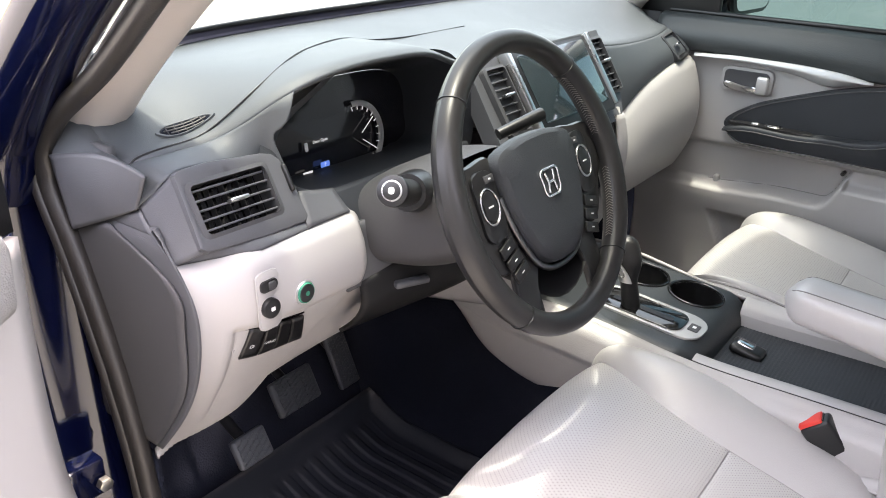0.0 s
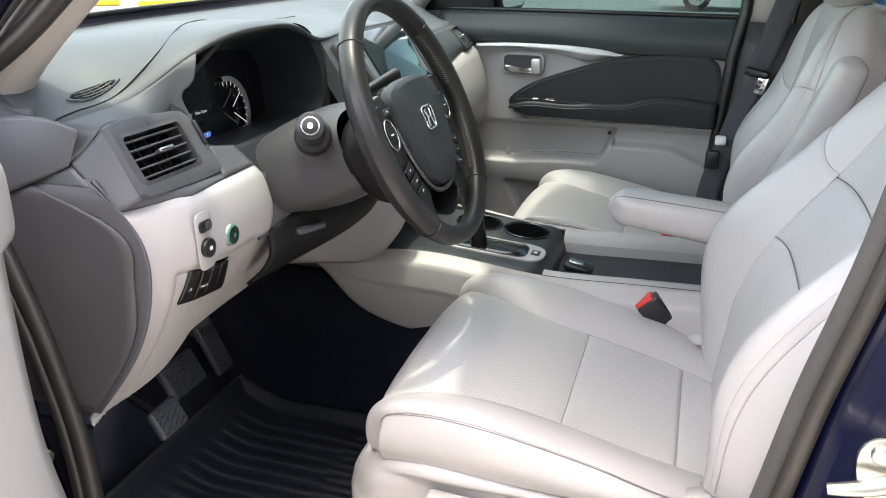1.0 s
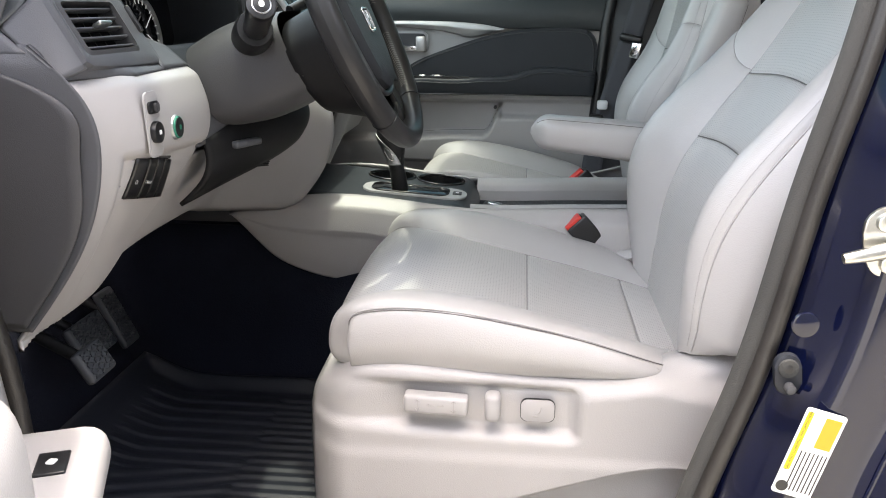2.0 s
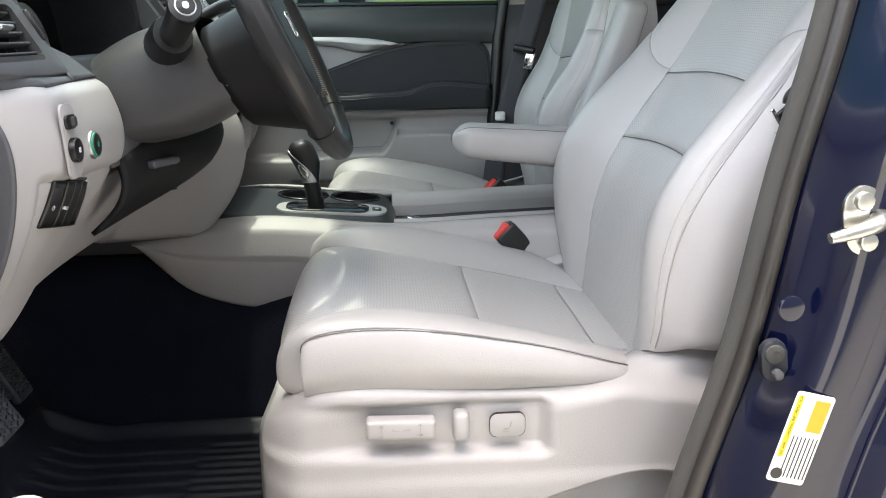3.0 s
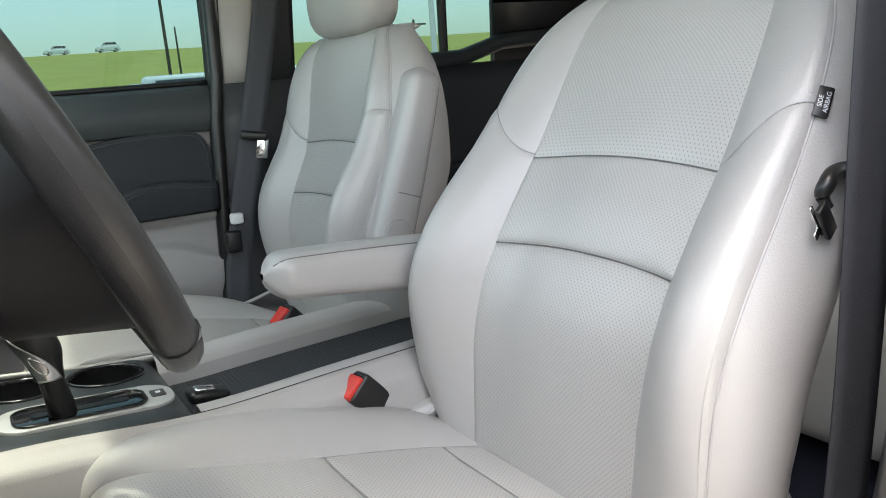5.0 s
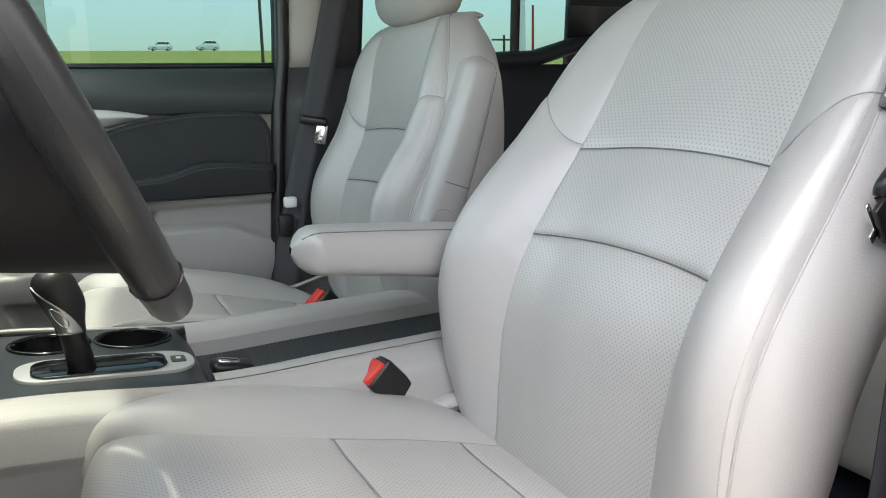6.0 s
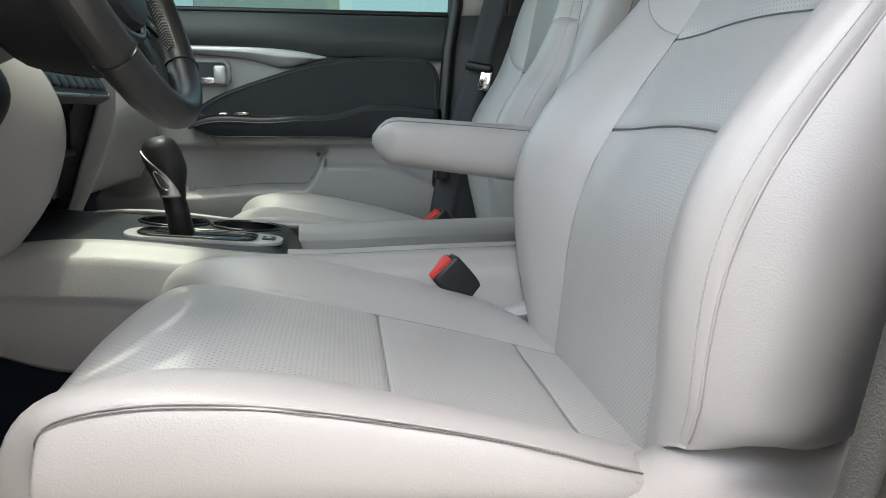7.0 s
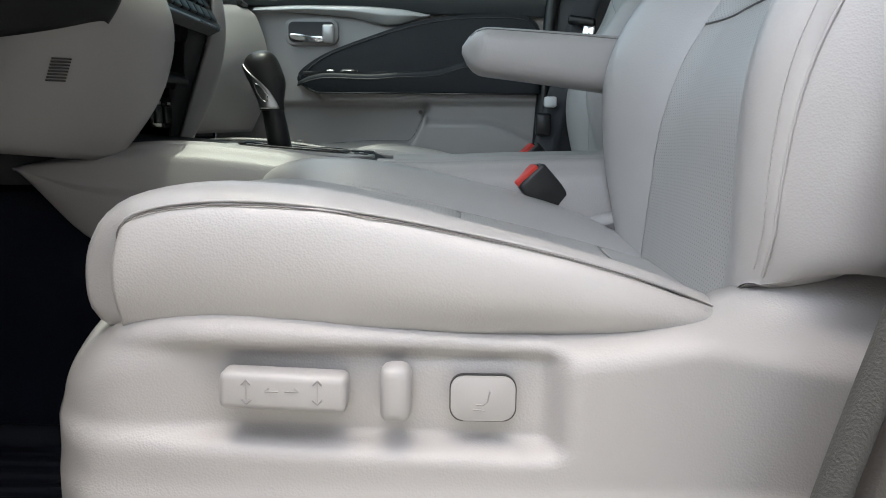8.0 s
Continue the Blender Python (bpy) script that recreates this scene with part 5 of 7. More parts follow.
# ---------------------------------------------------------------- centre console
console = thing("centre_console", (0, 0.4, 0.6), "light grey centre console with black tray and gear plate", "centre console")
CTOP = spline([0.0, 0.19, 0.32, 0.45, 0.52, 0.60, 0.70, 0.80, 0.905], [0.945, 0.940, 0.936, 0.933, 0.938, 0.948, 0.957, 0.950, 0.925])
CLOW = spline([0.0, 0.55, 0.68, 0.735, 0.78, 0.83, 0.87, 0.905], [0.74, 0.775, 0.792, 0.80, 0.815, 0.842, 0.882, 0.918])


def console_side(s):
    def fn(a, b):
        y = 0.905 * a
        zt, zb = CTOP(y), CLOW(y)
        z = zb + (zt - zb) * b
        flare = 0.02 * smooth((y - 0.55) / 0.3)
        x = 0.158 + flare - 0.022 * smooth((b - 0.86) / 0.14) + 0.010 * math.sin(math.pi * b) + 0.004 * smooth((b - 0.55) / 0.03)
        return Vector((s * x, y, z))
    return fn


for s in (-1, 1):
    sheet("console_side", console_side(s), lin(0, 1, 70), lin(0, 1, 30), trim_grey, console, t=0.005, offset=-1 if s > 0 else 1)
    # rail top beside the tray
    sheet("console_rail", lambda a, b, s=s: Vector((s * (0.137 - 0.030 * b), 0.46 * a, CTOP(0.46 * a) + 0.003 * math.sin(math.pi * b) - 0.012 * smooth((b - 0.8) / 0.2) - (0.014 * b if s > 0 else 0))), lin(0, 1, 30), lin(0, 1, 8), trim_grey, console)
    sheet("tray_wall", lambda a, b, s=s: Vector((s * (0.107 - 0.004 * b), 0.46 * a, CTOP(0.46 * a) - 0.010 - 0.04 * b - (0.012 if s > 0 else 0))), lin(0, 1, 30), lin(0, 1, 4), trim_grey if s > 0 else charcoal, console)


def tray(a, b):
    x, y = -0.106 + 0.212 * a, 0.03 + 0.425 * b
    rib = 0.0005 * (0.5 + 0.5 * math.cos(2 * math.pi * y / 0.0065))
    return Vector((x, y, CTOP(y) - 0.043 + rib))


sheet("tray", tray, lin(0, 1, 4), lin(0, 1, 400), black_pad, console, "black ribbed sliding tray lid")
holder = bmesh.new()
box_bm(holder, (0.018, 0.414, 0.895), (0.040, 0.058, 0.018), 0.008, rot(10, 0, 0), 3)
latch_ = part("tray_latch", holder, black_plastic, console)
box("latch_button", (0.018, 0.418, 0.9045), (0.018, 0.030, 0.006), chrome, latch_, "", 0.003, rot(10, 0, 0))


def top_z(y):
    return 0.930 + 0.075 * (y - 0.47)


def bezel(a, b):
    """Gear surround: its rear end and sides roll down to the tray and the console."""
    end, side = max(0.0, (0.10 - b) / 0.10), max(0.0, (abs(a - 0.5) - 0.41) / 0.09)
    x, y = 0.008 + (-0.150 + 0.300 * a) * (1 - 0.07 * end * end), 0.452 + 0.414 * b + 0.014 * side ** 2 * (1 - smooth(b / 0.3))
    z = top_z(y) + 0.003
    z -= 0.048 * (1 - math.sqrt(max(0.0, 1 - end ** 2))) + 0.020 * (1 - math.sqrt(max(0.0, 1 - side ** 2)))
    return Vector((x, y, z))


CUPS = ((0.078, 0.535), (0.078, 0.640))
bez = sheet("gear_bezel", bezel, lin(0, 1, 80), lin(0, 1, 100), bezel_dark, console, "dark grey gear surround")
bm = bmesh.new()
bm.from_mesh(bez.data)
bmesh.ops.delete(bm, geom=[f for f in bm.faces if any(((f.calc_center_median().x - cx_) / 0.0425) ** 2 + ((f.calc_center_median().y - cy_) / 0.0465) ** 2 < 1 for cx_, cy_ in CUPS)], context="FACES")
bm.to_mesh(bez.data)
bm.free()
GM = Matrix.Translation((-0.047, 0.575, top_z(0.575) + 0.003)) @ rot(4.3, 0, 0)
gear_plate = plate("gear_plate", round_rect(0.086, 0.205, 0.034, 8), "z", 0, 0.004, spear_silver, console, "satin silver gear plate", 0.001, GM)
plate("gear_slot", round_rect(0.064, 0.150, 0.020, 6, -0.003, 0.008), "z", 0.002, 0.004, gloss_black, gear_plate, "", 0.001, GM)
plate("slot_groove", round_rect(0.014, 0.112, 0.006, 4, -0.004, 0.008), "z", 0.0055, 0.0016, black_plastic, gear_plate, "", 0, GM)
tube("slot_rim", [GM @ Vector((x, y, 0.006)) for x, y in round_rect(0.066, 0.152, 0.021, 6, -0.003, 0.008)], 0.0013, gloss_black, gear_plate, closed=True, n=6)
plate("release_button", round_rect(0.024, 0.018, 0.003, 4, 0.0, -0.084), "z", 0.003, 0.003, charcoal, gear_plate, "", 0.001, GM)
plate("release_mark", round_rect(0.007, 0.006, 0.001, 4, 0.0, -0.084), "z", 0.006, 0.0005, white_print, gear_plate, "", 0, GM)
gear = thing("gear_lever", (-0.06, 0.6, 0.95), "black gear lever with silver thumb trim", "gear lever")
gpts = curve_pts([(-0.056, 0.602, 0.940), (-0.061, 0.605, 0.968), (-0.066, 0.610, 1.000)], 6)
tube("boot", gpts, lambda t: 0.0165 - 0.002 * t, black_plastic, gear, n=16)


def knob(u, v):
    a = 2 * math.pi * u
    rx = 0.0140 + 0.0055 * smooth(v / 0.6)
    ry = 0.0165 + 0.0085 * smooth(v / 0.6)
    dome = math.sqrt(max(0.0004, 1 - max(0.0, (v - 0.66) / 0.34) ** 2.4))
    nose = 0.006 * smooth((v - 0.35) / 0.5) * dome
    return Vector((-0.066 + 0.002 * v + rx * dome * math.cos(a), 0.610 + 0.010 * v + nose + ry * dome * math.sin(a), 0.998 + 0.080 * v))


sheet("knob", knob, lin(0, 1, 33), lin(0, 1, 24), wheel_leather, gear)
trim_u = lambda a, b: (0.37 - 0.07 * b) * (1 - a) + (0.63 - 0.31 * b ** 1.2) * a
face = lambda a, b: knob(trim_u(a, b), 0.02 + 0.74 * b) + Vector((-0.0014, 0.0004, 0))
sheet("thumb_trim", face, lin(0, 1, 12), lin(0, 1, 20), satin, gear, "satin silver thumb trim", 0.002, 1)
bsh = [face(0.50 + 0.27 * x, 0.36 + 0.20 * y) + Vector((-0.002, 0, 0)) for x, y in ring_loop((0, 0), 1.0, 24)]
bm = bmesh.new()
bm.faces.new([bm.verts.new(p) for p in bsh])
part("thumb_button", bm, black_plastic, gear)
tube("button_rim", bsh, 0.0008, chrome, gear, closed=True, n=6)
# cup holders
for cx_, cy_ in CUPS:
    cz = top_z(cy_) + 0.003
    wall = lambda u, v: Vector((cx_ + 0.0445 * (1 - 0.12 * v) * math.cos(2 * math.pi * u), cy_ + 0.0485 * (1 - 0.12 * v) * math.sin(2 * math.pi * u), cz + 0.0016 + 0.075 * (cy_ and 1) * 0.0 - 0.075 * v))
    cup_ = sheet("cup_holder", wall, lin(0, 1, 33), lin(0, 1, 8), black_plastic, console)
    disc("cup_floor", (cx_, cy_, cz - 0.074), 0.040, 0.002, rubber, Matrix(), cup_, bevel=0)
    tube("cup_rim", [(cx_ + 0.0455 * math.cos(a), cy_ + 0.0495 * math.sin(a), top_z(cy_ + 0.0495 * math.sin(a)) + 0.004) for a in lin(0, 2 * math.pi * 47 / 48, 48)], 0.0026, gloss_black, console, closed=True, n=8)
sheet("front_bin", lambda a, b: Vector((-0.13 + 0.26 * a, 0.80 + 0.10 * b, 0.935 - 0.02 * math.sin(math.pi * b))), lin(0, 1, 6), lin(0, 1, 8), gloss_black, console)
box("console_rear", (0, -0.02, 0.86), (0.30, 0.05, 0.16), trim_grey, console, "", 0.012)


# buckles
def buckle(name, at, lean, turn, label):
    b = thing(name, at, label, "seat belt buckle", "belt buckles")
    m = Matrix.Translation(at) @ rot(0, 0, turn) @ rot(-lean, 0, 0)
    box("body", m @ Vector((0, 0, -0.036)), (0.030, 0.044, 0.078), black_plastic, b, "", 0.005, m.to_3x3().to_4x4(), 3)
    box("release_button", m @ Vector((0, 0.004, 0.002)), (0.025, 0.034, 0.012), red_plastic, b, "red press button", 0.002, m.to_3x3().to_4x4())
    box("slot", m @ Vector((0, -0.013, 0.002)), (0.020, 0.004, 0.007), gloss_black, b, "", 0, m.to_3x3().to_4x4())
    box("strap", m @ Vector((0, 0, -0.09)), (0.008, 0.026, 0.07), belt_cloth, b, "", 0.002, m.to_3x3().to_4x4())
    return b


buckle("belt_buckle", (-0.160, 0.265, 0.918), 42, 8, "black seat belt buckle with a red button beside the seat")
buckle("belt_buckle", (0.166, 0.240, 0.938), 42, 8, "black seat belt buckle with a red button beside the seat")


# ---------------------------------------------------------------- passenger door (closed)
pdoor = thing("passenger_door", (0.76, 0.5, 0.6), "closed passenger door with grey and black trim panel", "car door", kind="structure")


def rail_low(y):
    """Lower edge of the grey ledge under the armrest: rounded up at its fore end."""
    return 1.033 + 0.040 * smooth((y - 0.655) / 0.06)


def pocket_floor(y):
    """Lower edge of the recess over the map pocket; its rear end sweeps up."""
    return 0.932 - 0.012 * smooth((y - 0.55) / 0.2) + 0.085 * smooth((0.485 - y) / 0.065) ** 1.3


def door_skin(a, b):
    y = 0.94 - 0.80 * a
    z = 0.60 + 0.70 * b
    x = 0.746 + 0.012 * smooth((z - 1.0) / 0.3)
    # map pocket wall standing out, its top edge rounded
    lip = pocket_floor(y) if y > 0.43 else 0.985 - 0.05 * smooth((0.30 - y) / 0.16)
    x -= 0.030 * smooth((lip + 0.010 - z) / 0.016)
    x += 0.012 * smooth((0.90 - z) / 0.08)
    # recess between the ledge and the pocket
    x += 0.030 * smooth((z - pocket_floor(y)) / 0.010) * smooth((1.032 - z) / 0.010) * smooth((y - 0.425) / 0.012) * (1 - 0.6 * smooth((y - 0.62) / 0.2))
    # ledge under the armrest
    x -= 0.022 * smooth((z - rail_low(y) + 0.006) / 0.012) * smooth((1.075 - z) / 0.012) * smooth((0.715 - y) / 0.03)
    # bottle holder opening in the pocket wall
    edge = 0.742 - 0.48 * max(0.0, 0.858 - z)
    x += 0.028 * smooth((edge - y) / 0.010) * smooth((0.862 - 0.03 * (0.74 - y) - z) / 0.010) * smooth((y - 0.50) / 0.1)
    return Vector((x, y, z))


sheet("door_trim_panel", door_skin, lin(0, 1, 150), lin(0, 1, 130), trim_grey, pdoor, "light grey moulded door panel", 0.01, -1)
belt_low = spline([0.14, 0.30, 0.433, 0.60, 0.80, 0.94], [1.228, 1.232, 1.234, 1.246, 1.250, 1.248])


def belt_pad(a, b):
    y = 0.945 - 0.81 * a
    zb = belt_low(y)
    z = zb + (1.338 - zb) * b
    x = 0.735 + 0.012 * b - 0.016 * math.sin(math.pi * min(1, b * 1.25)) + 0.05 * smooth((b - 0.86) / 0.14)
    return Vector((x, y, z))


sheet("upper_pad", belt_pad, lin(0, 1, 40), lin(0, 1, 18), ledge_pad, pdoor, "dark grey padded window ledge", 0.006, -1)
# leaf-shaped black insert
leaf = [p[:2] for p in curve_pts([(0.738, 1.085, 0), (0.728, 1.105, 0), (0.700, 1.127, 0), (0.653, 1.152, 0), (0.558, 1.187, 0), (0.47, 1.214, 0), (0.375, 1.231, 0), (0.28, 1.236, 0), (0.21, 1.233, 0), (0.178, 1.218, 0), (0.166, 1.18, 0), (0.165, 1.09, 0), (0.172, 1.058, 0), (0.30, 1.052, 0), (0.50, 1.052, 0), (0.68, 1.055, 0), (0.72, 1.068, 0)], 4, True)]
plate("armrest_insert", leaf, "x", 0.752, -0.022, black_pad, pdoor, "black padded insert", 0.009)
inner = [((p[0] - 0.44) * 0.945 + 0.436, (p[1] - 1.12) * 0.90 + 1.123) for p in leaf]
tube("insert_piping", [(0.7295, y, z) for y, z in inner if z > 1.10], 0.0016, charcoal, pdoor, n=6)
ARM_TOP = spline([0.165, 0.20, 0.36, 0.385, 0.50, 0.53, 0.60, 0.70, 0.735], [1.119, 1.122, 1.121, 1.112, 1.101, 1.098, 1.097, 1.092, 1.078])


def door_arm(a, b):
    """Armrest: b runs up the rounded front and back over the top to the insert."""
    y = 0.733 - 0.565 * a
    zt = ARM_TOP(y)
    zl = 1.055 + 0.018 * smooth((y - 0.68) / 0.05)
    out = 0.040 * math.sqrt(max(0.0, 1 - max(0.0, (y - 0.66) / 0.075) ** 2)) * (1 - 0.25 * smooth((0.185 - y) / 0.02))
    if b < 0.55:
        w = b / 0.55
        return Vector((0.734 - out * (0.80 + 0.20 * math.sin(math.pi * 0.5 * w)), y, zl + (zt - 0.010 - zl) * w))
    w = (b - 0.55) / 0.45
    return Vector((0.734 - out * math.cos(math.pi * 0.5 * w) - 0.004 * w, y, zt - 0.010 + 0.010 * math.sin(math.pi * 0.5 * min(1.0, w * 2.2))))


sheet("door_armrest", door_arm, lin(0, 1, 90), lin(0, 1, 26), black_pad, pdoor, "black padded armrest", 0.003, -1)
tube("armrest_piping", [door_arm(a, 0.52) + Vector((-0.0006, 0, 0)) for a in lin(0.03, 0.99, 50)], 0.0017, charcoal, pdoor, n=6)
tube("armrest_gap", [door_arm(a, 0.0) + Vector((0.001, 0, -0.001)) for a in lin(0.03, 0.99, 50)], 0.0018, gloss_black, pdoor, n=6)
switch_pod = plate("window_switch_panel", [p[:2] for p in curve_pts([(0.712, 0.004, 0), (0.705, 0.020, 0), (0.62, 0.030, 0), (0.545, 0.030, 0), (0.527, 0.022, 0), (0.527, 0.0, 0), (0.62, -0.004, 0)], 4, True)], "z", 0, 0.010, black_plastic, pdoor, "black window switch pod", 0.003, Matrix.Translation((0.703, 0, 1.092)) @ Matrix(((0, 1, 0, 0), (1, 0, 0, 0), (0, 0, 1, 0), (0, 0, 0, 1))))
box("window_switch", (0.713, 0.612, 1.104), (0.014, 0.032, 0.008), gloss_black, switch_pod, "", 0.002)
tube("switch_rim", [(0.713 + 0.009 * math.cos(t), 0.612 + 0.020 * math.sin(t), 1.1035) for t in lin(0, 2 * math.pi * 23 / 24, 24)], 0.0010, satin, switch_pod, closed=True, n=6)
box("lock_switch", (0.713, 0.655, 1.1035), (0.010, 0.018, 0.005), satin, switch_pod, "", 0.002)
# silver spear: an upper facet towards the ledge, a lower one turned down to the panel
SPEAR_TOP = spline([0.425, 0.47, 0.561, 0.65, 0.737, 0.835], [1.233, 1.242, 1.251, 1.253, 1.253, 1.247])
SPEAR_LOW = spline([0.425, 0.47, 0.52, 0.58, 0.656, 0.737, 0.835], [1.231, 1.219, 1.209, 1.222, 1.232, 1.238, 1.238])


def spear(a, b):
    y = 0.835 - 0.410 * a
    zt, zl = SPEAR_TOP(y), SPEAR_LOW(y)
    zm = zt - 0.010 - 0.35 * max(0.0, zt - zl - 0.018)
    zm = max(zm, zl + 0.2 * (zt - zl))
    if b < 0.5:
        w = b / 0.5
        return Vector((0.745 - 0.020 * w ** 0.7, y, zl + (zm - zl) * w))
    w = (b - 0.5) / 0.5
    return Vector((0.725 + 0.006 * w * w, y, zm + (zt - zm) * w))


sheet("silver_spear", spear, lin(0, 1, 60), lin(0, 1, 15), spear_silver, pdoor, "silver painted trim strip", 0.003, -1)
# inner handle in its recess
plate("handle_recess", round_rect(0.124, 0.060, 0.016, 5, 0.703, 1.195), "x", 0.758, -0.014, trim_smooth, pdoor, "", 0.004)
plate("handle_cup", round_rect(0.108, 0.046, 0.012, 5, 0.703, 1.195), "x", 0.7445, -0.0012, charcoal, pdoor, "", 0)
inner_handle = plate("inner_handle", [p[:2] for p in curve_pts([(0.752, 1.186, 0), (0.745, 1.191, 0), (0.70, 1.184, 0), (0.675, 1.184, 0), (0.675, 1.172, 0), (0.71, 1.171, 0), (0.745, 1.177, 0)], 4, True)], "x", 0.741, -0.010, chrome, pdoor, "chrome inner handle", 0.003)
box("handle_grip", (0.735, 0.662, 1.190), (0.014, 0.028, 0.042), silver_paint, inner_handle, "", 0.005)
# small upright tab on the pocket's edge, fixing at its rear end
box("pocket_tab", door_skin((0.94 - 0.738) / 0.80, (0.927 - 0.60) / 0.70) + Vector((0.006, 0, 0.004)), (0.020, 0.014, 0.026), trim_grey, pdoor, "", 0.004)
tube("pocket_groove", [door_skin((0.94 - y) / 0.80, (pocket_floor(y) + 0.011 - 0.60) / 0.70) + Vector((-0.0006, 0, 0)) for y in lin(0.76, 0.434, 60)], 0.0011, pocket_lining, pdoor, n=5)
tube("pocket_knob", [(0.772, 0.447, 1.012), (0.752, 0.447, 1.012)], 0.005, black_plastic, pdoor, n=10)
# glass and frame
pg = raw("window_glass", [(0.795, 0.93, 1.33), (0.795, 0.14, 1.33), (0.755, 0.12, 1.74), (0.755, 0.42, 1.745), (0.775, 0.70, 1.60)], [(0, 1, 2, 3, 4)], glass, pdoor, shade=False)
tube("window_frame", curve_pts([(0.80, 0.96, 1.33), (0.785, 0.72, 1.585), (0.762, 0.42, 1.735), (0.755, 0.13, 1.745)], 8), 0.016, black_plastic, pdoor, n=8)
tube("window_frame_rear", [(0.785, 0.125, 1.33), (0.76, 0.11, 1.745)], 0.018, black_plastic, pdoor, n=8)
tube("window_seal", [(0.782, 0.93, 1.337), (0.782, 0.14, 1.337)], 0.007, black_plastic, pdoor, n=6)
box("mirror_patch", (0.785, 0.955, 1.385), (0.016, 0.30, 0.13), black_plastic, pdoor, "", 0.006, rot(0, 0, 0))

# outside mirror
om = thing("wing_mirror", (0.95, 0.84, 1.35), "black-backed outside mirror on the passenger door", "wing mirror")
mb = bmesh.new()
box_bm(mb, (0.985, 0.842, 1.395), (0.235, 0.085, 0.165), 0.035, rot(0, 0, -8), 4)
part("housing", mb, navy, om)
plate("bezel", round_rect(0.215, 0.145, 0.040, 6), "z", 0, 0.012, black_plastic, om, "", 0.004, Matrix.Translation((0.975, 0.800, 1.395)) @ rot(90, 0, -8))
mirror_mat = material("mirror_glass", (0.9, 0.9, 0.9), 0.02, metal=1.0, blotch=0.0)
mirror_mat.node_tree.nodes["Principled BSDF"].inputs["Roughness"].default_value = 0.02
plate("mirror_glass", round_rect(0.195, 0.125, 0.034, 6), "z", 0.012, 0.002, mirror_mat, om, "", 0, Matrix.Translation((0.975, 0.800, 1.395)) @ rot(90, 0, -8))
box("mirror_arm", (0.85, 0.86, 1.345), (0.12, 0.05, 0.04), black_plastic, om, "", 0.012)

# rear passenger door, dark, behind the seat
rdoor = thing("rear_door", (0.76, -0.5, 0.6), "closed rear door with black trim and side window", "car door", kind="structure")
sheet("rear_trim_panel", lambda a, b: Vector((0.755 - 0.02 * math.sin(math.pi * b), -0.10 - 0.95 * a, 0.60 + 0.735 * b)), lin(0, 1, 10), lin(0, 1, 14), black_pad, rdoor, t=0.01)
box("rear_armrest", (0.715, -0.50, 1.06), (0.07, 0.55, 0.05), black_pad, rdoor, "", 0.02, None, 3)
box("rear_lower_trim", (0.735, -0.50, 0.90), (0.03, 0.7, 0.14), trim_grey, rdoor, "", 0.015, None, 3)
rg = raw("rear_glass", [(0.795, -0.02, 1.29), (0.795, -1.05, 1.29), (0.75, -1.0, 1.74), (0.755, 0.0, 1.745)], [(0, 1, 2, 3)], glass, rdoor, shade=False)
tube("division_bar", [(0.785, -0.505, 1.33), (0.755, -0.50, 1.745)], 0.013, black_plastic, rdoor, n=8)
sheet("rear_corner", lambda a, b: Vector((0.775, -0.665 - 0.4 * a - 0.02 * b, 1.40 - 0.07 * (1 - b) + 0.33 * b)), lin(0, 1, 3), lin(0, 1, 3), black_plastic, rdoor, t=0.02)
tube("rear_ledge", [(0.765, -0.10, 1.335), (0.765, -0.55, 1.350), (0.765, -0.68, 1.385), (0.765, -1.0, 1.40)], 0.022, black_pad, rdoor, n=8)

# ---------------------------------------------------------------- body shell
shell_ob = thing("car_body", (0, 0, 0), "dark navy car body with open driver's doorway", "car", kind="structure")
FLOOR = 0.545


def header(x):
    """The fore edge of the roof, bowed forward in the middle."""
    return 0.50 + 0.10 * (1 - min(1.0, (x / 0.72) ** 2))


def roof_fn(a, b, z0=1.80):
    x = -0.70 + 1.40 * a
    y = header(x) + 0.015 - (header(x) + 2.145) * b
    return Vector((x, y, z0 - 0.05 * (2 * a - 1) ** 2 - 0.06 * (1 - smooth(b * 6))))


sheet("roof", lambda a, b: roof_fn(a, b, 1.845), lin(0, 1, 16), lin(0, 1, 16), navy, shell_ob, t=0.01)
sheet("headliner", lambda a, b: roof_fn(a, b, 1.80), lin(0, 1, 16), lin(0, 1, 16), pillar_cloth, shell_ob, t=0.006)
wsb = lambda x: BASE(x) + 0.03
ws = sheet("windscreen", lambda a, b: Vector(((-0.76 + 1.52 * a) * (1 - 0.08 * b), wsb(-0.76 + 1.52 * a) + (header((-0.76 + 1.52 * a) * 0.92) - wsb(-0.76 + 1.52 * a)) * b, 1.375 + 0.41 * b + 0.03 * math.sin(math.pi * b))), lin(0, 1, 16), lin(0, 1, 8), screen_glass, shell_ob)
sheet("windscreen_band", lambda a, b: Vector((-0.77 + 1.54 * a, wsb(-0.77 + 1.54 * a) + 0.002 - 0.040 * b, 1.372 + 0.026 * b)), lin(0, 1, 30), lin(0, 1, 4), black_plastic, shell_ob, t=0.004)
sheet("bonnet", lambda a, b: Vector((-0.80 + 1.6 * a, BASE(-0.8 + 1.6 * a) + 0.06 + 0.95 * b, 1.32 - 0.05 * (2 * a - 1) ** 2 - 0.22 * b ** 1.6)), lin(0, 1, 16), lin(0, 1, 12), navy, shell_ob, t=0.01)
box("nose", (0, 2.15, 0.75), (1.75, 0.25, 0.75), navy, shell_ob, "", 0.08, None, 3)
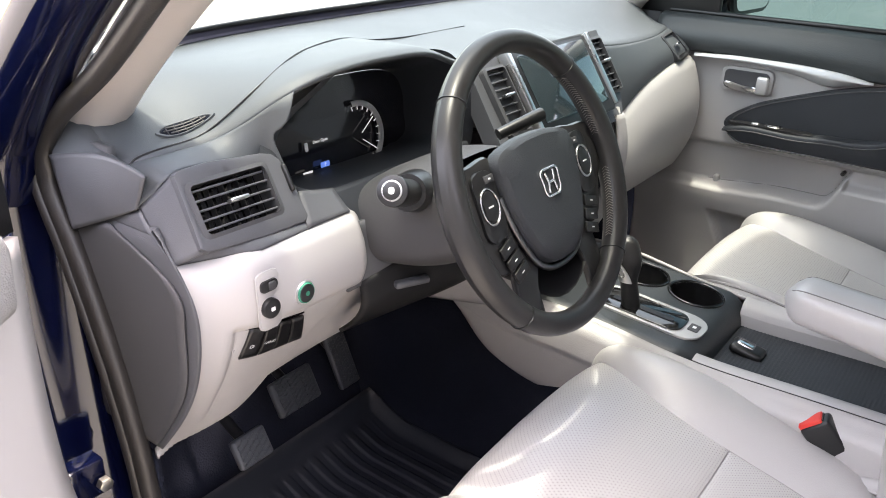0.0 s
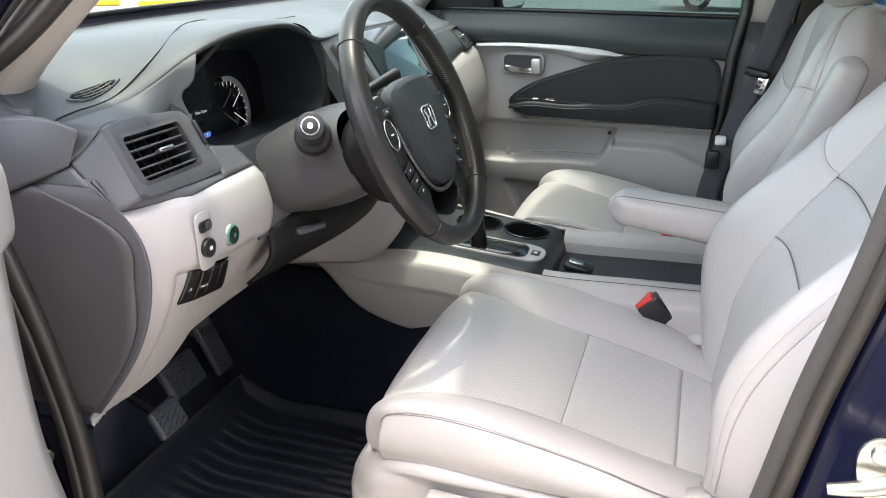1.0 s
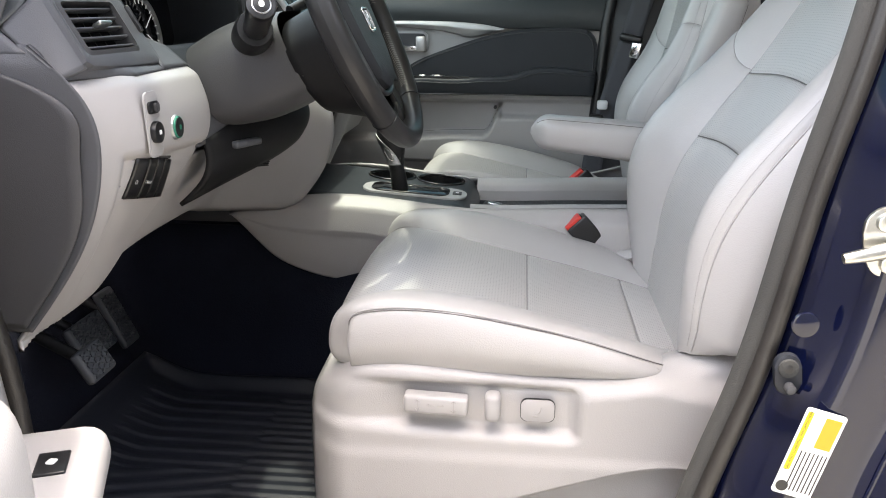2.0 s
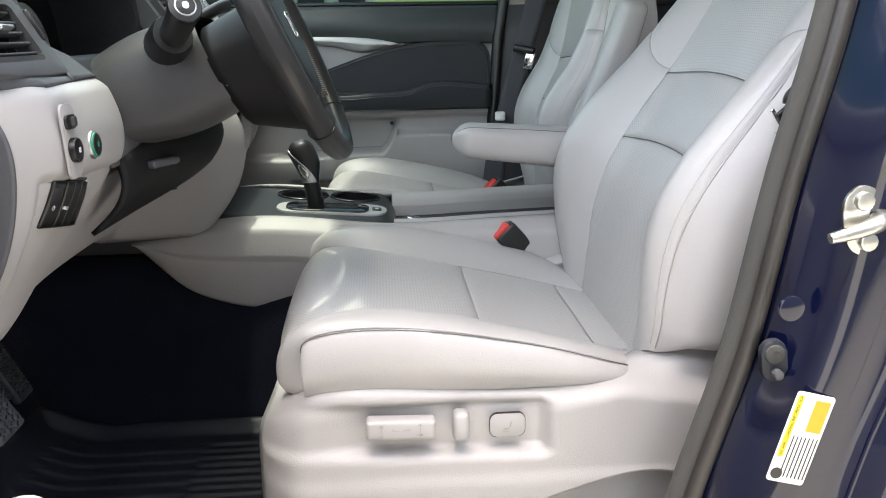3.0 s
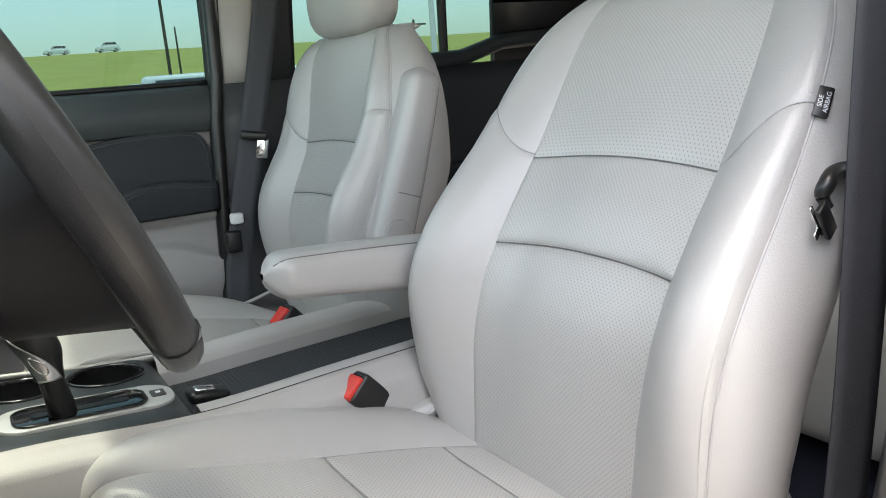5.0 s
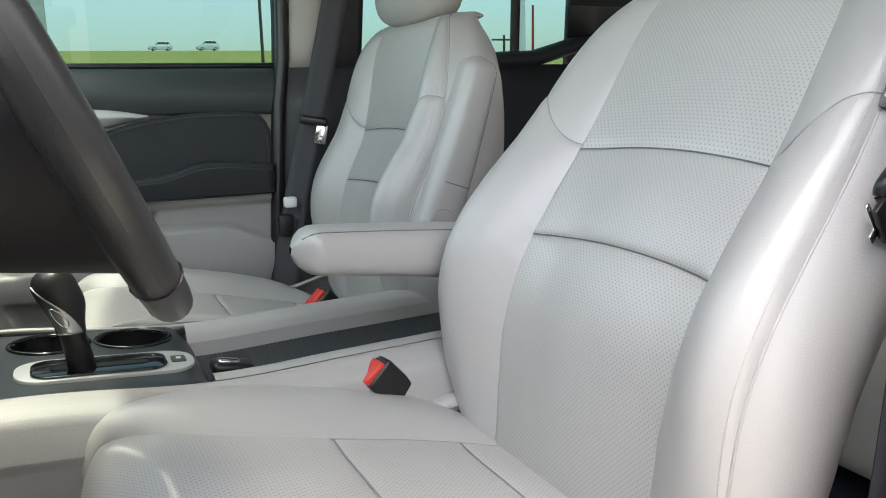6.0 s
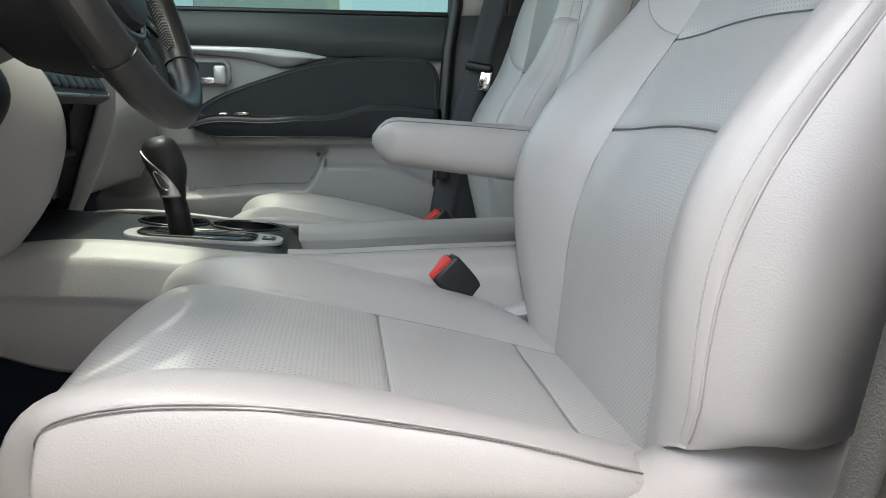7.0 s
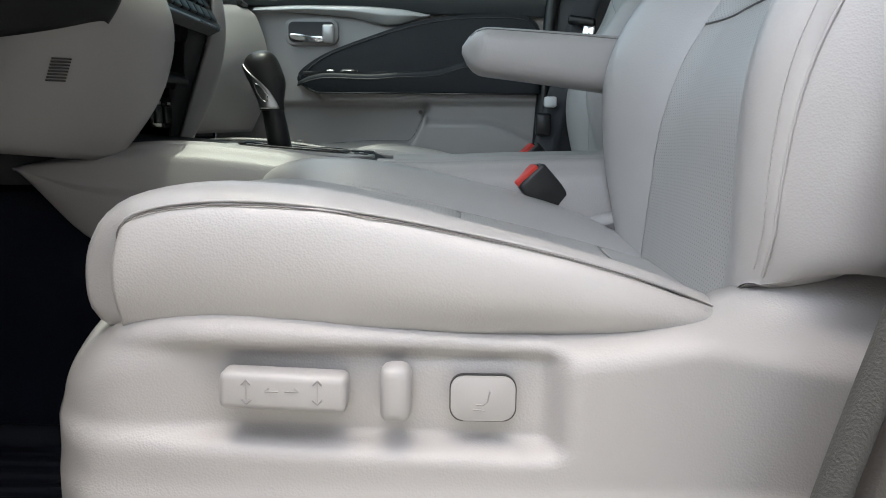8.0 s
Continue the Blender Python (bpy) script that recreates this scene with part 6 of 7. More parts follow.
for s in (-1, 1):
    # roof rails, pillars
    sheet("front_wing", lambda a, b, s=s: Vector((s * (0.90 + 0.02 * math.sin(math.pi * b)), 1.08 + 1.1 * a, 0.45 + 0.75 * b)), lin(0, 1, 10), lin(0, 1, 8), navy, shell_ob, t=0.01)
    tube("roof_rail", [(s * 0.72, 0.50, 1.79), (s * 0.71, 0.1, 1.815), (s * 0.70, -1.0, 1.815), (s * 0.69, -2.1, 1.79)], 0.045, pillar_cloth, shell_ob, n=10)
    tube("roof_edge", [(s * 0.765, 0.50, 1.785), (s * 0.755, 0.1, 1.815), (s * 0.74, -1.0, 1.815), (s * 0.73, -2.1, 1.79)], 0.05, navy, shell_ob, n=10)
    tube("pillar_trim", curve_pts([(s * 0.745, 1.055, 1.29), (s * 0.738, 0.99, 1.385), (s * 0.725, 0.80, 1.55), (s * 0.71, 0.50, 1.765)], 6), lambda t: 0.036 + 0.004 * t, pillar_cloth, shell_ob, n=12, flat=0.7)
    tube("pillar_outer", curve_pts([(s * 0.84, 1.10, 1.26), (s * 0.825, 1.06, 1.36), (s * 0.80, 0.84, 1.57), (s * 0.77, 0.50, 1.785)], 6), lambda t: 0.050, navy, shell_ob, n=12, flat=0.8)
# front of the driver's doorway: hinge face
sheet("hinge_pillar", lambda a, b: Vector((-0.780 - 0.133 * a, 0.955 + 0.125 * smooth((b - 0.05) * 1.1) + 0.022 * math.sin(math.pi * a) + 0.005 * math.sin(2.6 * math.pi * a + 5 * b), 0.42 + 0.90 * b)), lin(0, 1, 40), lin(0, 1, 30), navy, shell_ob, t=0.004)
for z, y in ((0.91, 0.985),):
    hg = bmesh.new()
    box_bm(hg, (-0.868, y - 0.012, z), (0.05, 0.03, 0.055), 0.006)
    part("hinge", hg, navy, shell_ob)
    disc("hinge_bolt", (-0.852, y - 0.030, z - 0.006), 0.010, 0.010, zinc, rot(90, 0, 0), shell_ob, n=6)
# middle pillar on the driver's side, with striker, sensor pin and label
BY = spline([0.45, 0.78, 0.863, 0.946, 1.124, 1.278, 1.50, 1.80], [0.235, 0.158, 0.140, 0.115, 0.086, 0.055, 0.015, -0.03])


def bpillar(a, b):
    z = 0.45 + 1.35 * b
    y = BY(z) - 0.012 - 0.30 * a
    x = -0.792 - 0.050 * smooth(a * 5) - 0.035 * smooth((a - 0.35) / 0.15) + 0.06 * smooth((b - 0.7) / 0.3)
    return Vector((x, y, z))


sheet("pillar_skin", bpillar, lin(0, 1, 30), lin(0, 1, 40), navy, shell_ob, t=0.004, offset=1)
for a_, r_ in ((0.06, 0.0030), (0.29, 0.0032)):
    tube("pillar_ridge", [bpillar(a_, b) + Vector((-0.001, 0, 0)) for b in lin(0.02, 0.98, 24)], r_, navy, shell_ob, n=6)
tube("pillar_step", [bpillar(0.40, b) + Vector((-0.003, 0, 0)) for b in lin(0.02, 0.98, 24)], 0.004, navy, shell_ob, n=6)
sheet("pillar_inner_trim", lambda a, b: Vector((-0.782 + 0.06 * smooth(a * 2.0) + 0.02 * a, BY(0.45 + 1.35 * b) - 0.02 - 0.22 * a, 0.45 + 1.35 * b)), lin(0, 1, 14), lin(0, 1, 30), charcoal, shell_ob, t=0.004)
striker = thing("door_striker", (-0.83, 0.03, 1.08), "bright zinc door striker loop bolted to the pillar", "striker")
sm = Matrix.Translation((-0.838, 0.033, 1.088)) @ rot(0, -90, 0) @ rot(0, 0, 12)
plate("striker_plate", [p[:2] for p in curve_pts([(0.034, 0, 0), (0.020, 0.018, 0), (-0.020, 0.018, 0), (-0.034, 0, 0), (-0.020, -0.018, 0), (0.020, -0.018, 0)], 5, True)], "z", 0, 0.004, zinc, striker, "", 0.001, sm)
for s in (-1, 1):
    disc("bolt", sm @ Vector((s * 0.020, 0, 0.004)), 0.009, 0.006, zinc, sm.to_3x3().to_4x4(), striker, n=12)
tube("loop", curve_pts([sm @ Vector((0, -0.014, 0.003)), sm @ Vector((0, -0.008, 0.014)), sm @ Vector((0, 0.010, 0.023)), sm @ Vector((0, 0.032, 0.026)), sm @ Vector((0, 0.046, 0.026))], 5), lambda t: 0.010 - 0.005 * t, zinc, striker, n=12)
pin = thing("door_sensor", (-0.80, 0.07, 0.93), "black rubber door switch with dark pin on the pillar", "switch")
pm = Matrix.Translation((-0.816, 0.096, 0.943)) @ rot(0, -90, 0) @ rot(0, 0, 8)
plate("base", round_rect(0.044, 0.026, 0.012), "z", 0, 0.008, rubber, pin, "", 0.003, pm)
disc("cup", pm @ Vector((0.008, 0, 0.007)), 0.010, 0.004, seal_flock, pm.to_3x3().to_4x4(), pin)
disc("cup_hole", pm @ Vector((0.008, 0, 0.0105)), 0.0055, 0.001, black_plastic, pm.to_3x3().to_4x4(), pin)
disc("plunger", pm @ Vector((-0.012, 0, 0.006)), 0.005, 0.012, charcoal, pm.to_3x3().to_4x4(), pin)
disc("body_plug", (-0.836, 0.092, 1.003), 0.013, 0.003, navy, rot(0, -90, 0), shell_ob)
tyre = thing("tyre_label", (-0.84, 0.06, 0.85), "white and yellow tyre label stuck on the pillar", "label")
tm = Matrix.Translation((-0.8480, 0.075, 0.870)) @ Matrix(((0, 0, -1, 0), (-0.968, -0.25, 0, 0), (-0.25, 0.968, 0, 0), (0, 0, 0, 1)))
plate("paper", round_rect(0.040, 0.098, 0.003), "z", 0, 0.0012, label_paper, tyre, "", 0.0003, tm)
plate("yellow_strip", round_rect(0.006, 0.066, 0.0005, 5, -0.015, 0.012), "z", 0.001, 0.0006, yellow_print, tyre, "", 0, tm)
writing("label_writing", "TIRE AND LOADING INFORMATION", 0.0042, black_plastic, tm @ Matrix.Translation((-0.015, 0.012, 0.0018)) @ rot(0, 0, 90), tyre)
plate("orange_block", round_rect(0.016, 0.034, 0.0005, 5, 0.009, 0.026), "z", 0.001, 0.0006, orange_print, tyre, "", 0, tm)
for i in range(7):
    plate("print_line", round_rect(0.0012, 0.046, 0.0003, 2, -0.008 + 0.0042 * i, -0.020), "z", 0.001, 0.0006, black_plastic, tyre, "", 0, tm)
disc("round_mark", tm @ Vector((-0.012, -0.040, 0.0012)), 0.006, 0.0008, black_plastic, tm.to_3x3().to_4x4(), tyre, bevel=0)

# rubber seal round the doorway
seal = thing("door_seal", (-0.80, 0.5, 0.5), "dark rubber weather seal round the open doorway", "seal", kind="structure")
front_seal = [(-0.797, 0.935, 0.50), (-0.797, 0.942, 0.70), (-0.798, 0.945, 0.878), (-0.80, 0.972, 1.04), (-0.80, 1.018, 1.183), (-0.80, 1.055, 1.284), (-0.798, 1.022, 1.350), (-0.79, 0.905, 1.432), (-0.775, 0.70, 1.60), (-0.755, 0.45, 1.745), (-0.75, 0.0, 1.765)]
rear_seal = [(-0.80, 0.23, 0.50), (-0.80, 0.163, 0.78), (-0.80, 0.118, 0.946), (-0.80, 0.087, 1.124), (-0.80, 0.055, 1.278), (-0.785, 0.02, 1.50), (-0.76, -0.02, 1.75)]
tube("front_seal", curve_pts(front_seal, 6), 0.013, seal_rubber, seal, n=10)
tube("front_seal_lip", [p + Vector((-0.010, 0.012, 0)) for p in curve_pts(front_seal[:7], 6)], 0.008, seal_rubber, seal, n=8)
tube("rear_seal", [p + Vector((0.002, -0.004, 0)) for p in curve_pts(rear_seal, 6)], 0.010, seal_rubber, seal, n=10)
tube("rear_seal_lip", [p + Vector((0.010, 0.009, 0)) for p in curve_pts(rear_seal, 6)], 0.0105, seal_flock, seal, n=8)
tube("sill_seal", [(-0.797, 0.935, 0.50), (-0.80, 0.6, 0.495), (-0.80, 0.23, 0.50)], 0.012, seal_rubber, seal, n=8)
# sill
sill = thing("door_sill", (-0.82, 0.6, 0.45), "dark navy sill with black step cover", "sill", kind="structure")
box("sill_box", (-0.86, 0.45, 0.42), (0.14, 1.6, 0.14), navy, sill, "", 0.02, None, 3)
box("step_cover", (-0.775, 0.55, 0.515), (0.07, 0.82, 0.05), rubber, sill, "", 0.012, None, 3)
# right side and rear closing panels
cl = thing("rear_closing", (0, -2.1, 1), "dark closed rear of the cabin", "wall", kind="structure")
box("rear_wall", (0, -2.12, 1.15), (1.5, 0.04, 1.35), black_pad, cl, "", 0.01)
box("rear_floor", (0, -1.05, 0.52), (1.55, 2.2, 0.05), carpet, cl, "", 0.01)
box("driver_rear_door", (-0.79, -1.25, 0.95), (0.05, 1.75, 0.82), black_pad, cl, "", 0.01)
box("passenger_rear_side", (0.79, -1.60, 0.95), (0.05, 1.05, 0.82), black_pad, cl, "", 0.01)
box("passenger_rear_pillar", (0.76, -1.35, 1.58), (0.05, 0.60, 0.42), black_plastic, cl, "", 0.02)
rb = thing("rear_bench", (0, -0.95, 0.8), "dark rear bench behind the front seats", "car seat")
box("bench_base", (0, -0.85, 0.72), (1.3, 0.5, 0.3), trim_grey, rb, "", 0.06, None, 4)
box("bench_back", (0, -1.15, 1.08), (1.3, 0.16, 0.62), trim_grey, rb, "", 0.06, rot(18, 0, 0), 4)

# passenger side middle pillar with belt
sheet("pillar_lower_trim", lambda a, b: Vector((0.735 - 0.03 * math.sin(math.pi * a), 0.138 - 0.23 * a + 0.06 * (1 - b), 0.60 + 0.73 * b)), lin(0, 1, 12), lin(0, 1, 8), charcoal, shell_ob, t=0.006)
sheet("pillar_upper_trim", lambda a, b: Vector((0.735 - 0.02 * math.sin(math.pi * a) - 0.03 * b, 0.118 - 0.105 * a - 0.03 * b, 1.33 + 0.45 * b)), lin(0, 1, 12), lin(0, 1, 8), pillar_cloth, shell_ob, t=0.006)
sheet("pillar_rear_post", lambda a, b: Vector((0.748 - 0.03 * b, 0.018 - 0.075 * a - 0.03 * b, 1.26 + 0.52 * b)), lin(0, 1, 6), lin(0, 1, 8), black_plastic, shell_ob, t=0.012)
sheet("pillar_outer_panel", lambda a, b: Vector((0.797 - 0.036 * b, 0.135 - 0.13 * a, 1.32 + 0.44 * b)), lin(0, 1, 4), lin(0, 1, 6), black_plastic, shell_ob, t=0.006)
tube("pillar_seal", [(0.728, 0.190, 0.62), (0.728, 0.146, 1.25), (0.738, 0.128, 1.35), (0.735, 0.112, 1.75)], 0.016, black_plastic, shell_ob, n=8)


def strap(name, pts, w, mat, parent, across):
    """A woven strap: across is its width direction."""
    n = len(pts)
    fn = lambda a, b: Vector(pts[int(round(b * (n - 1)))]) + Vector(across) * (a - 0.5) * w
    return sheet(name, fn, lin(0, 1, 5), lin(0, 1, n), mat, parent, t=0.0016, offset=0)


pb = thing("passenger_belt", (0.68, 0.1, 1.2), "dark grey seat belt hanging from the pillar", "seat belt")
strap("webbing", curve_pts([(0.690, -0.010, 1.62), (0.690, 0.012, 1.49), (0.685, 0.060, 1.30), (0.680, 0.090, 1.19), (0.672, 0.125, 1.06), (0.665, 0.160, 0.92), (0.66, 0.175, 0.80)], 6), 0.056, belt_cloth, pb, (0.28, 0.95, 0.1))
box("tongue_grip", (0.662, 0.085, 1.212), (0.022, 0.062, 0.020), black_plastic, pb, "", 0.006, rot(10, 0, -15))
box("tongue_plate", (0.655, 0.072, 1.182), (0.005, 0.026, 0.044), chrome, pb, "", 0.002, rot(12, 0, -15))
box("belt_anchor", (0.655, 0.165, 0.985), (0.020, 0.035, 0.05), black_plastic, pb, "", 0.006)
box("anchor_cover", (0.660, 0.150, 1.035), (0.022, 0.028, 0.024), white_print, pb, "", 0.005)
ob_ = thing("driver_belt", (-0.69, 0.0, 1.15), "dark grey seat belt hanging beside the pillar", "seat belt")
belt_line = curve_pts([(-0.692, -0.028, 1.62), (-0.690, -0.018, 1.40), (-0.687, -0.012, 1.22), (-0.685, -0.008, 1.05), (-0.682, 0.002, 0.90), (-0.68, 0.026, 0.70)], 6)
strap("webbing", belt_line, 0.048, belt_cloth, ob_, (-0.30, -0.95, 0.05))
for k in (-0.021, -0.009, 0.003, 0.015):
    strap("webbing_rib", [Vector(p) + Vector((-0.30, -0.95, 0.05)) * k + Vector((0.0013, -0.0004, 0)) for p in belt_line], 0.0045, belt_cloth, ob_, (-0.30, -0.95, 0.05))
tube("tongue_grip", curve_pts([(-0.669, 0.020, 1.170), (-0.666, 0.025, 1.181), (-0.668, 0.022, 1.191), (-0.666, 0.010, 1.198), (-0.664, -0.012, 1.199), (-0.668, -0.050, 1.196)], 6), lambda t: 0.0045 + 0.003 * smooth(t * 3), black_plastic, ob_, n=12)
box("tongue_body", (-0.670, 0.025, 1.160), (0.006, 0.017, 0.036), black_plastic, ob_, "", 0.002, rot(-38, 0, 8))
box("tongue_plate", (-0.6665, 0.034, 1.160), (0.003, 0.005, 0.036), chrome, ob_, "bright steel belt tongue", 0.001, rot(-38, 0, 8))
box("tongue_tip", (-0.666, 0.0315, 1.1485), (0.003, 0.011, 0.008), chrome, ob_, "", 0.001, rot(-38, 0, 8))

# ---------------------------------------------------------------- floor, mat, pedals
floor = thing("cabin_floor", (0, 0.5, 0.5), "black carpeted cabin floor and bulkhead", "floor", kind="structure")
box("floor_pan", (0, 0.40, 0.50), (1.56, 1.3, 0.06), carpet, floor, "", 0.01)
sheet("toe_board", lambda a, b: Vector((-0.78 + 1.56 * a, 1.10 + 0.20 * b + 0.10 * b * b, 0.53 + 0.62 * b)), lin(0, 1, 6), lin(0, 1, 8), carpet, floor, t=0.01)
for s in (-1, 1):
    sheet("tunnel_side", lambda a, b, s=s: Vector((s * (0.185 - 0.035 * b), -0.1 + 1.3 * a, 0.53 + 0.36 * b)), lin(0, 1, 10), lin(0, 1, 6), carpet, floor, t=0.01)
    sheet("kick_panel", lambda a, b, s=s: Vector((s * 0.775, 0.945 + 0.355 * a, 0.53 + (0.375 if s < 0 else 0.44) * b)), lin(0, 1, 6), lin(0, 1, 6), carpet, floor, t=0.01)
    sheet("dash_inner_side", lambda a, b, s=s: Vector((s * 0.77, 0.95 + 0.20 * a, 0.95 + 0.38 * b)), lin(0, 1, 4), lin(0, 1, 4), charcoal, floor, t=0.01)
mat_ob = thing("floor_mat", (-0.4, 0.75, 0.53), "black ribbed rubber floor mat in the driver's footwell", "floor mat")


def mat_fn(a, b):
    x, y = -0.70 + 0.51 * a, 0.44 + 0.66 * b
    e = min(a * 0.51, (1 - a) * 0.51, b * 0.66, (1 - b) * 0.66)
    z = 0.572 + 0.020 * (1 - smooth(e / 0.03))
    if e > 0.04:
        fade = smooth((e - 0.04) / 0.02)
        if y < 0.80:
            z += fade * 0.004 * (0.5 + 0.5 * math.tanh(4 * math.sin(2 * math.pi * x / 0.023)))
        else:
            q = x + 0.25 * (y - 0.80) * (1 if a < 0.4 else 0)
            z += fade * 0.004 * (0.5 + 0.5 * math.tanh(4 * math.sin(2 * math.pi * q / 0.034)))
    z += 0.05 * smooth((y - 0.98) / 0.16)
    return Vector((x, y, z))


sheet("mat", mat_fn, lin(0, 1, 230), lin(0, 1, 80), rubber, mat_ob, t=0.004, offset=-1)


def pedal(name, c, w, h, tilt, label, ribs):
    p = thing(name, c, label, "pedal", "pedals")
    m = Matrix.Translation(c) @ rot(tilt, 0, 0)
    box("pad", c, (w, 0.014, h), pedal_rubber, p, "", 0.005, m.to_3x3().to_4x4(), 2)
    for i in range(ribs):
        for col in (-0.29, 0.0, 0.29):
            for s in (-1, 1):
                box("grip", m @ Vector((col * w, -0.0075, (-h / 2 + h * (i + 0.5) / ribs) * 0.84)), (w * 0.27, 0.003, 0.0024), pedal_rubber, p, "", 0, m.to_3x3().to_4x4() @ rot(0, s * 28, 0))
    tube("arm", [m @ Vector((0, 0.006, 0)), m @ Vector((0.0, 0.07, 0.10)), m @ Vector((0.0, 0.11, 0.28))], 0.009, black_plastic, p)
    return p


pedal("brake_pedal", (-0.428, 1.065, 0.768), 0.098, 0.066, -28, "black rubber brake pedal with diamond grip", 7)
pedal("accelerator_pedal", (-0.262, 1.110, 0.735), 0.052, 0.115, -25, "long black accelerator pedal", 8)
pedal("parking_brake_pedal", (-0.626, 0.945, 0.823), 0.062, 0.048, -30, "small black parking brake pedal", 4)

# ---------------------------------------------------------------- driver's door, standing open
ddoor = thing("driver_door", (-0.95, 1.0, 0.6), "open driver's door with light grey panel and black window frame", "car door", kind="structure")
HX, HY, OPEN_A = -0.885, 1.03, 68
DM = Matrix.Translation((HX, HY, 0)) @ rot(0, 0, -OPEN_A) @ Matrix(((1, 0, 0, 0), (0, -1, 0, 0), (0, 0, 1, 0), (0, 0, 0, 1)))
# local: y along the door away from the hinge, x across it (inner face at +x), z up


DD_EDGE = spline([0.50, 0.80, 0.91, 1.0, 1.06, 1.14, 1.30], [0.05, 0.062, 0.086, 0.108, 0.114, 0.116, 0.110])


def dd_skin(a, b):
    z = 0.50 + 0.80 * b
    y = DD_EDGE(z) + (1.045 - DD_EDGE(z)) * a
    x = 0.132 + 0.004 * smooth(a / 0.03)
    return DM @ Vector((x, y, z))


sheet("door_trim_panel", dd_skin, lin(0, 1, 40), lin(0, 1, 40), trim_smooth, ddoor, "light grey moulded door panel", 0.01)
sheet("outer_skin", lambda a, b: DM @ Vector((-0.06 + 0.02 * math.sin(math.pi * b), 0.0 + 1.08 * a, 0.42 + 0.92 * b)), lin(0, 1, 10), lin(0, 1, 10), navy, ddoor, t=0.008)
sheet("door_edge", lambda a, b: DM @ Vector((-0.05 + 0.16 * a, 0.02 + 0.07 * a, 0.44 + 0.88 * b)), lin(0, 1, 6), lin(0, 1, 8), navy, ddoor, t=0.006)
tube("door_edge_seal", [DM @ Vector((0.07, 0.070, z)) for z in (0.46, 0.9, 1.3)], 0.012, rubber, ddoor, n=8)


def upper_pad(u, v):
    a = 2 * math.pi * u
    pw = lambda q: abs(q) ** 0.5 * (1 if q >= 0 else -1)
    end = math.sqrt(max(0.0, 1 - max(0, (0.06 - v) / 0.06) ** 2)) * 0.85 + 0.15
    return DM @ Vector((0.150 + 0.038 * pw(math.cos(a)) * end, 0.135 + 0.905 * v, 1.296 + 0.050 * pw(math.sin(a)) * end))


sheet("upper_pad", upper_pad, lin(0, 1, 33), lin(0, 1, 30), door_top_grey, ddoor, "grey padded door top")


def dd_pull(u, v):
    a = 2 * math.pi * u
    pw = lambda q: abs(q) ** 0.6 * (1 if q >= 0 else -1)
    end = math.sqrt(max(0.0, 1 - max(0, (0.15 - v) / 0.15) ** 2)) * 0.9 + 0.1
    return DM @ Vector((0.198 + 0.038 * pw(math.cos(a)) * end, 0.365 + 0.45 * v, 1.010 + 0.072 * pw(math.sin(a)) * end))


sheet("door_armrest", dd_pull, lin(0, 1, 33), lin(0, 1, 24), trim_grey, ddoor, "grey padded armrest")
box("switch_pad", DM @ Vector((0.188, 0.270, 0.880)), (0.100, 0.300, 0.05), trim_smooth, ddoor, "light grey switch pad", 0.022, DM.to_3x3().to_4x4(), 4)
fs = box("fuel_flap_switch", DM @ Vector((0.198, 0.200, 0.9055)), (0.027, 0.038, 0.004), black_plastic, ddoor, "small black fuel flap switch", 0.0015, DM.to_3x3().to_4x4())
plate("pump_mark", round_rect(0.009, 0.008, 0.002), "z", 0, 0.0006, white_print, fs, "", 0, Matrix.Translation(DM @ Vector((0.198, 0.200, 0.9077))))
box("map_pocket", DM @ Vector((0.185, 0.56, 0.70)), (0.08, 0.80, 0.22), trim_grey, ddoor, "", 0.03, DM.to_3x3().to_4x4(), 4)
sheet("window_patch", lambda a, b: DM @ Vector((0.11, 0.10 + 0.20 * a * (1 - b), 1.30 + 0.22 * b)), lin(0, 1, 6), lin(0, 1, 6), black_plastic, ddoor, t=0.02)
tube("window_frame", curve_pts([DM @ Vector((0.06, 0.08, 1.32)), DM @ Vector((0.06, 0.39, 1.58)), DM @ Vector((0.08, 0.70, 1.72)), DM @ Vector((0.08, 1.0, 1.73)), DM @ Vector((0.06, 1.05, 1.32))], 6), 0.018, black_plastic, ddoor, n=8)
dg = raw("door_glass", [DM @ Vector(p) for p in ((0.06, 0.10, 1.32), (0.06, 1.04, 1.32), (0.08, 0.99, 1.72), (0.08, 0.70, 1.71), (0.06, 0.40, 1.57))], [(0, 1, 2, 3, 4)], glass, ddoor, shade=False)


# ---------------------------------------------------------------- outside
concrete = material("pale_concrete", (0.36, 0.342, 0.295), 0.85, grain=0.6, grain_size=0.02, blotch=0.08, blotch_size=2.0)
grass_mat = material("grass", (0.42, 0.40, 0.12), 0.9, grain=0.5, grain_size=0.3, blotch=0.22, blotch_size=6.0, spec=0.1)
line_paint = material("white_line_paint", (0.8, 0.8, 0.78), 0.6, blotch=0.06)
yellow_paint = material("yellow_block_paint", (0.75, 0.50, 0.03), 0.6, blotch=0.1)
wall_paint = material("pale_wall", (0.62, 0.62, 0.60), 0.7, blotch=0.04, blotch_size=1.0)
wall_dark = material("grey_render", (0.17, 0.17, 0.17), 0.8, grain=0.3, grain_size=0.01, blotch=0.08, blotch_size=0.6)
asphalt = material("road_asphalt", (0.12, 0.12, 0.12), 0.9, blotch=0.1, blotch_size=2.0)


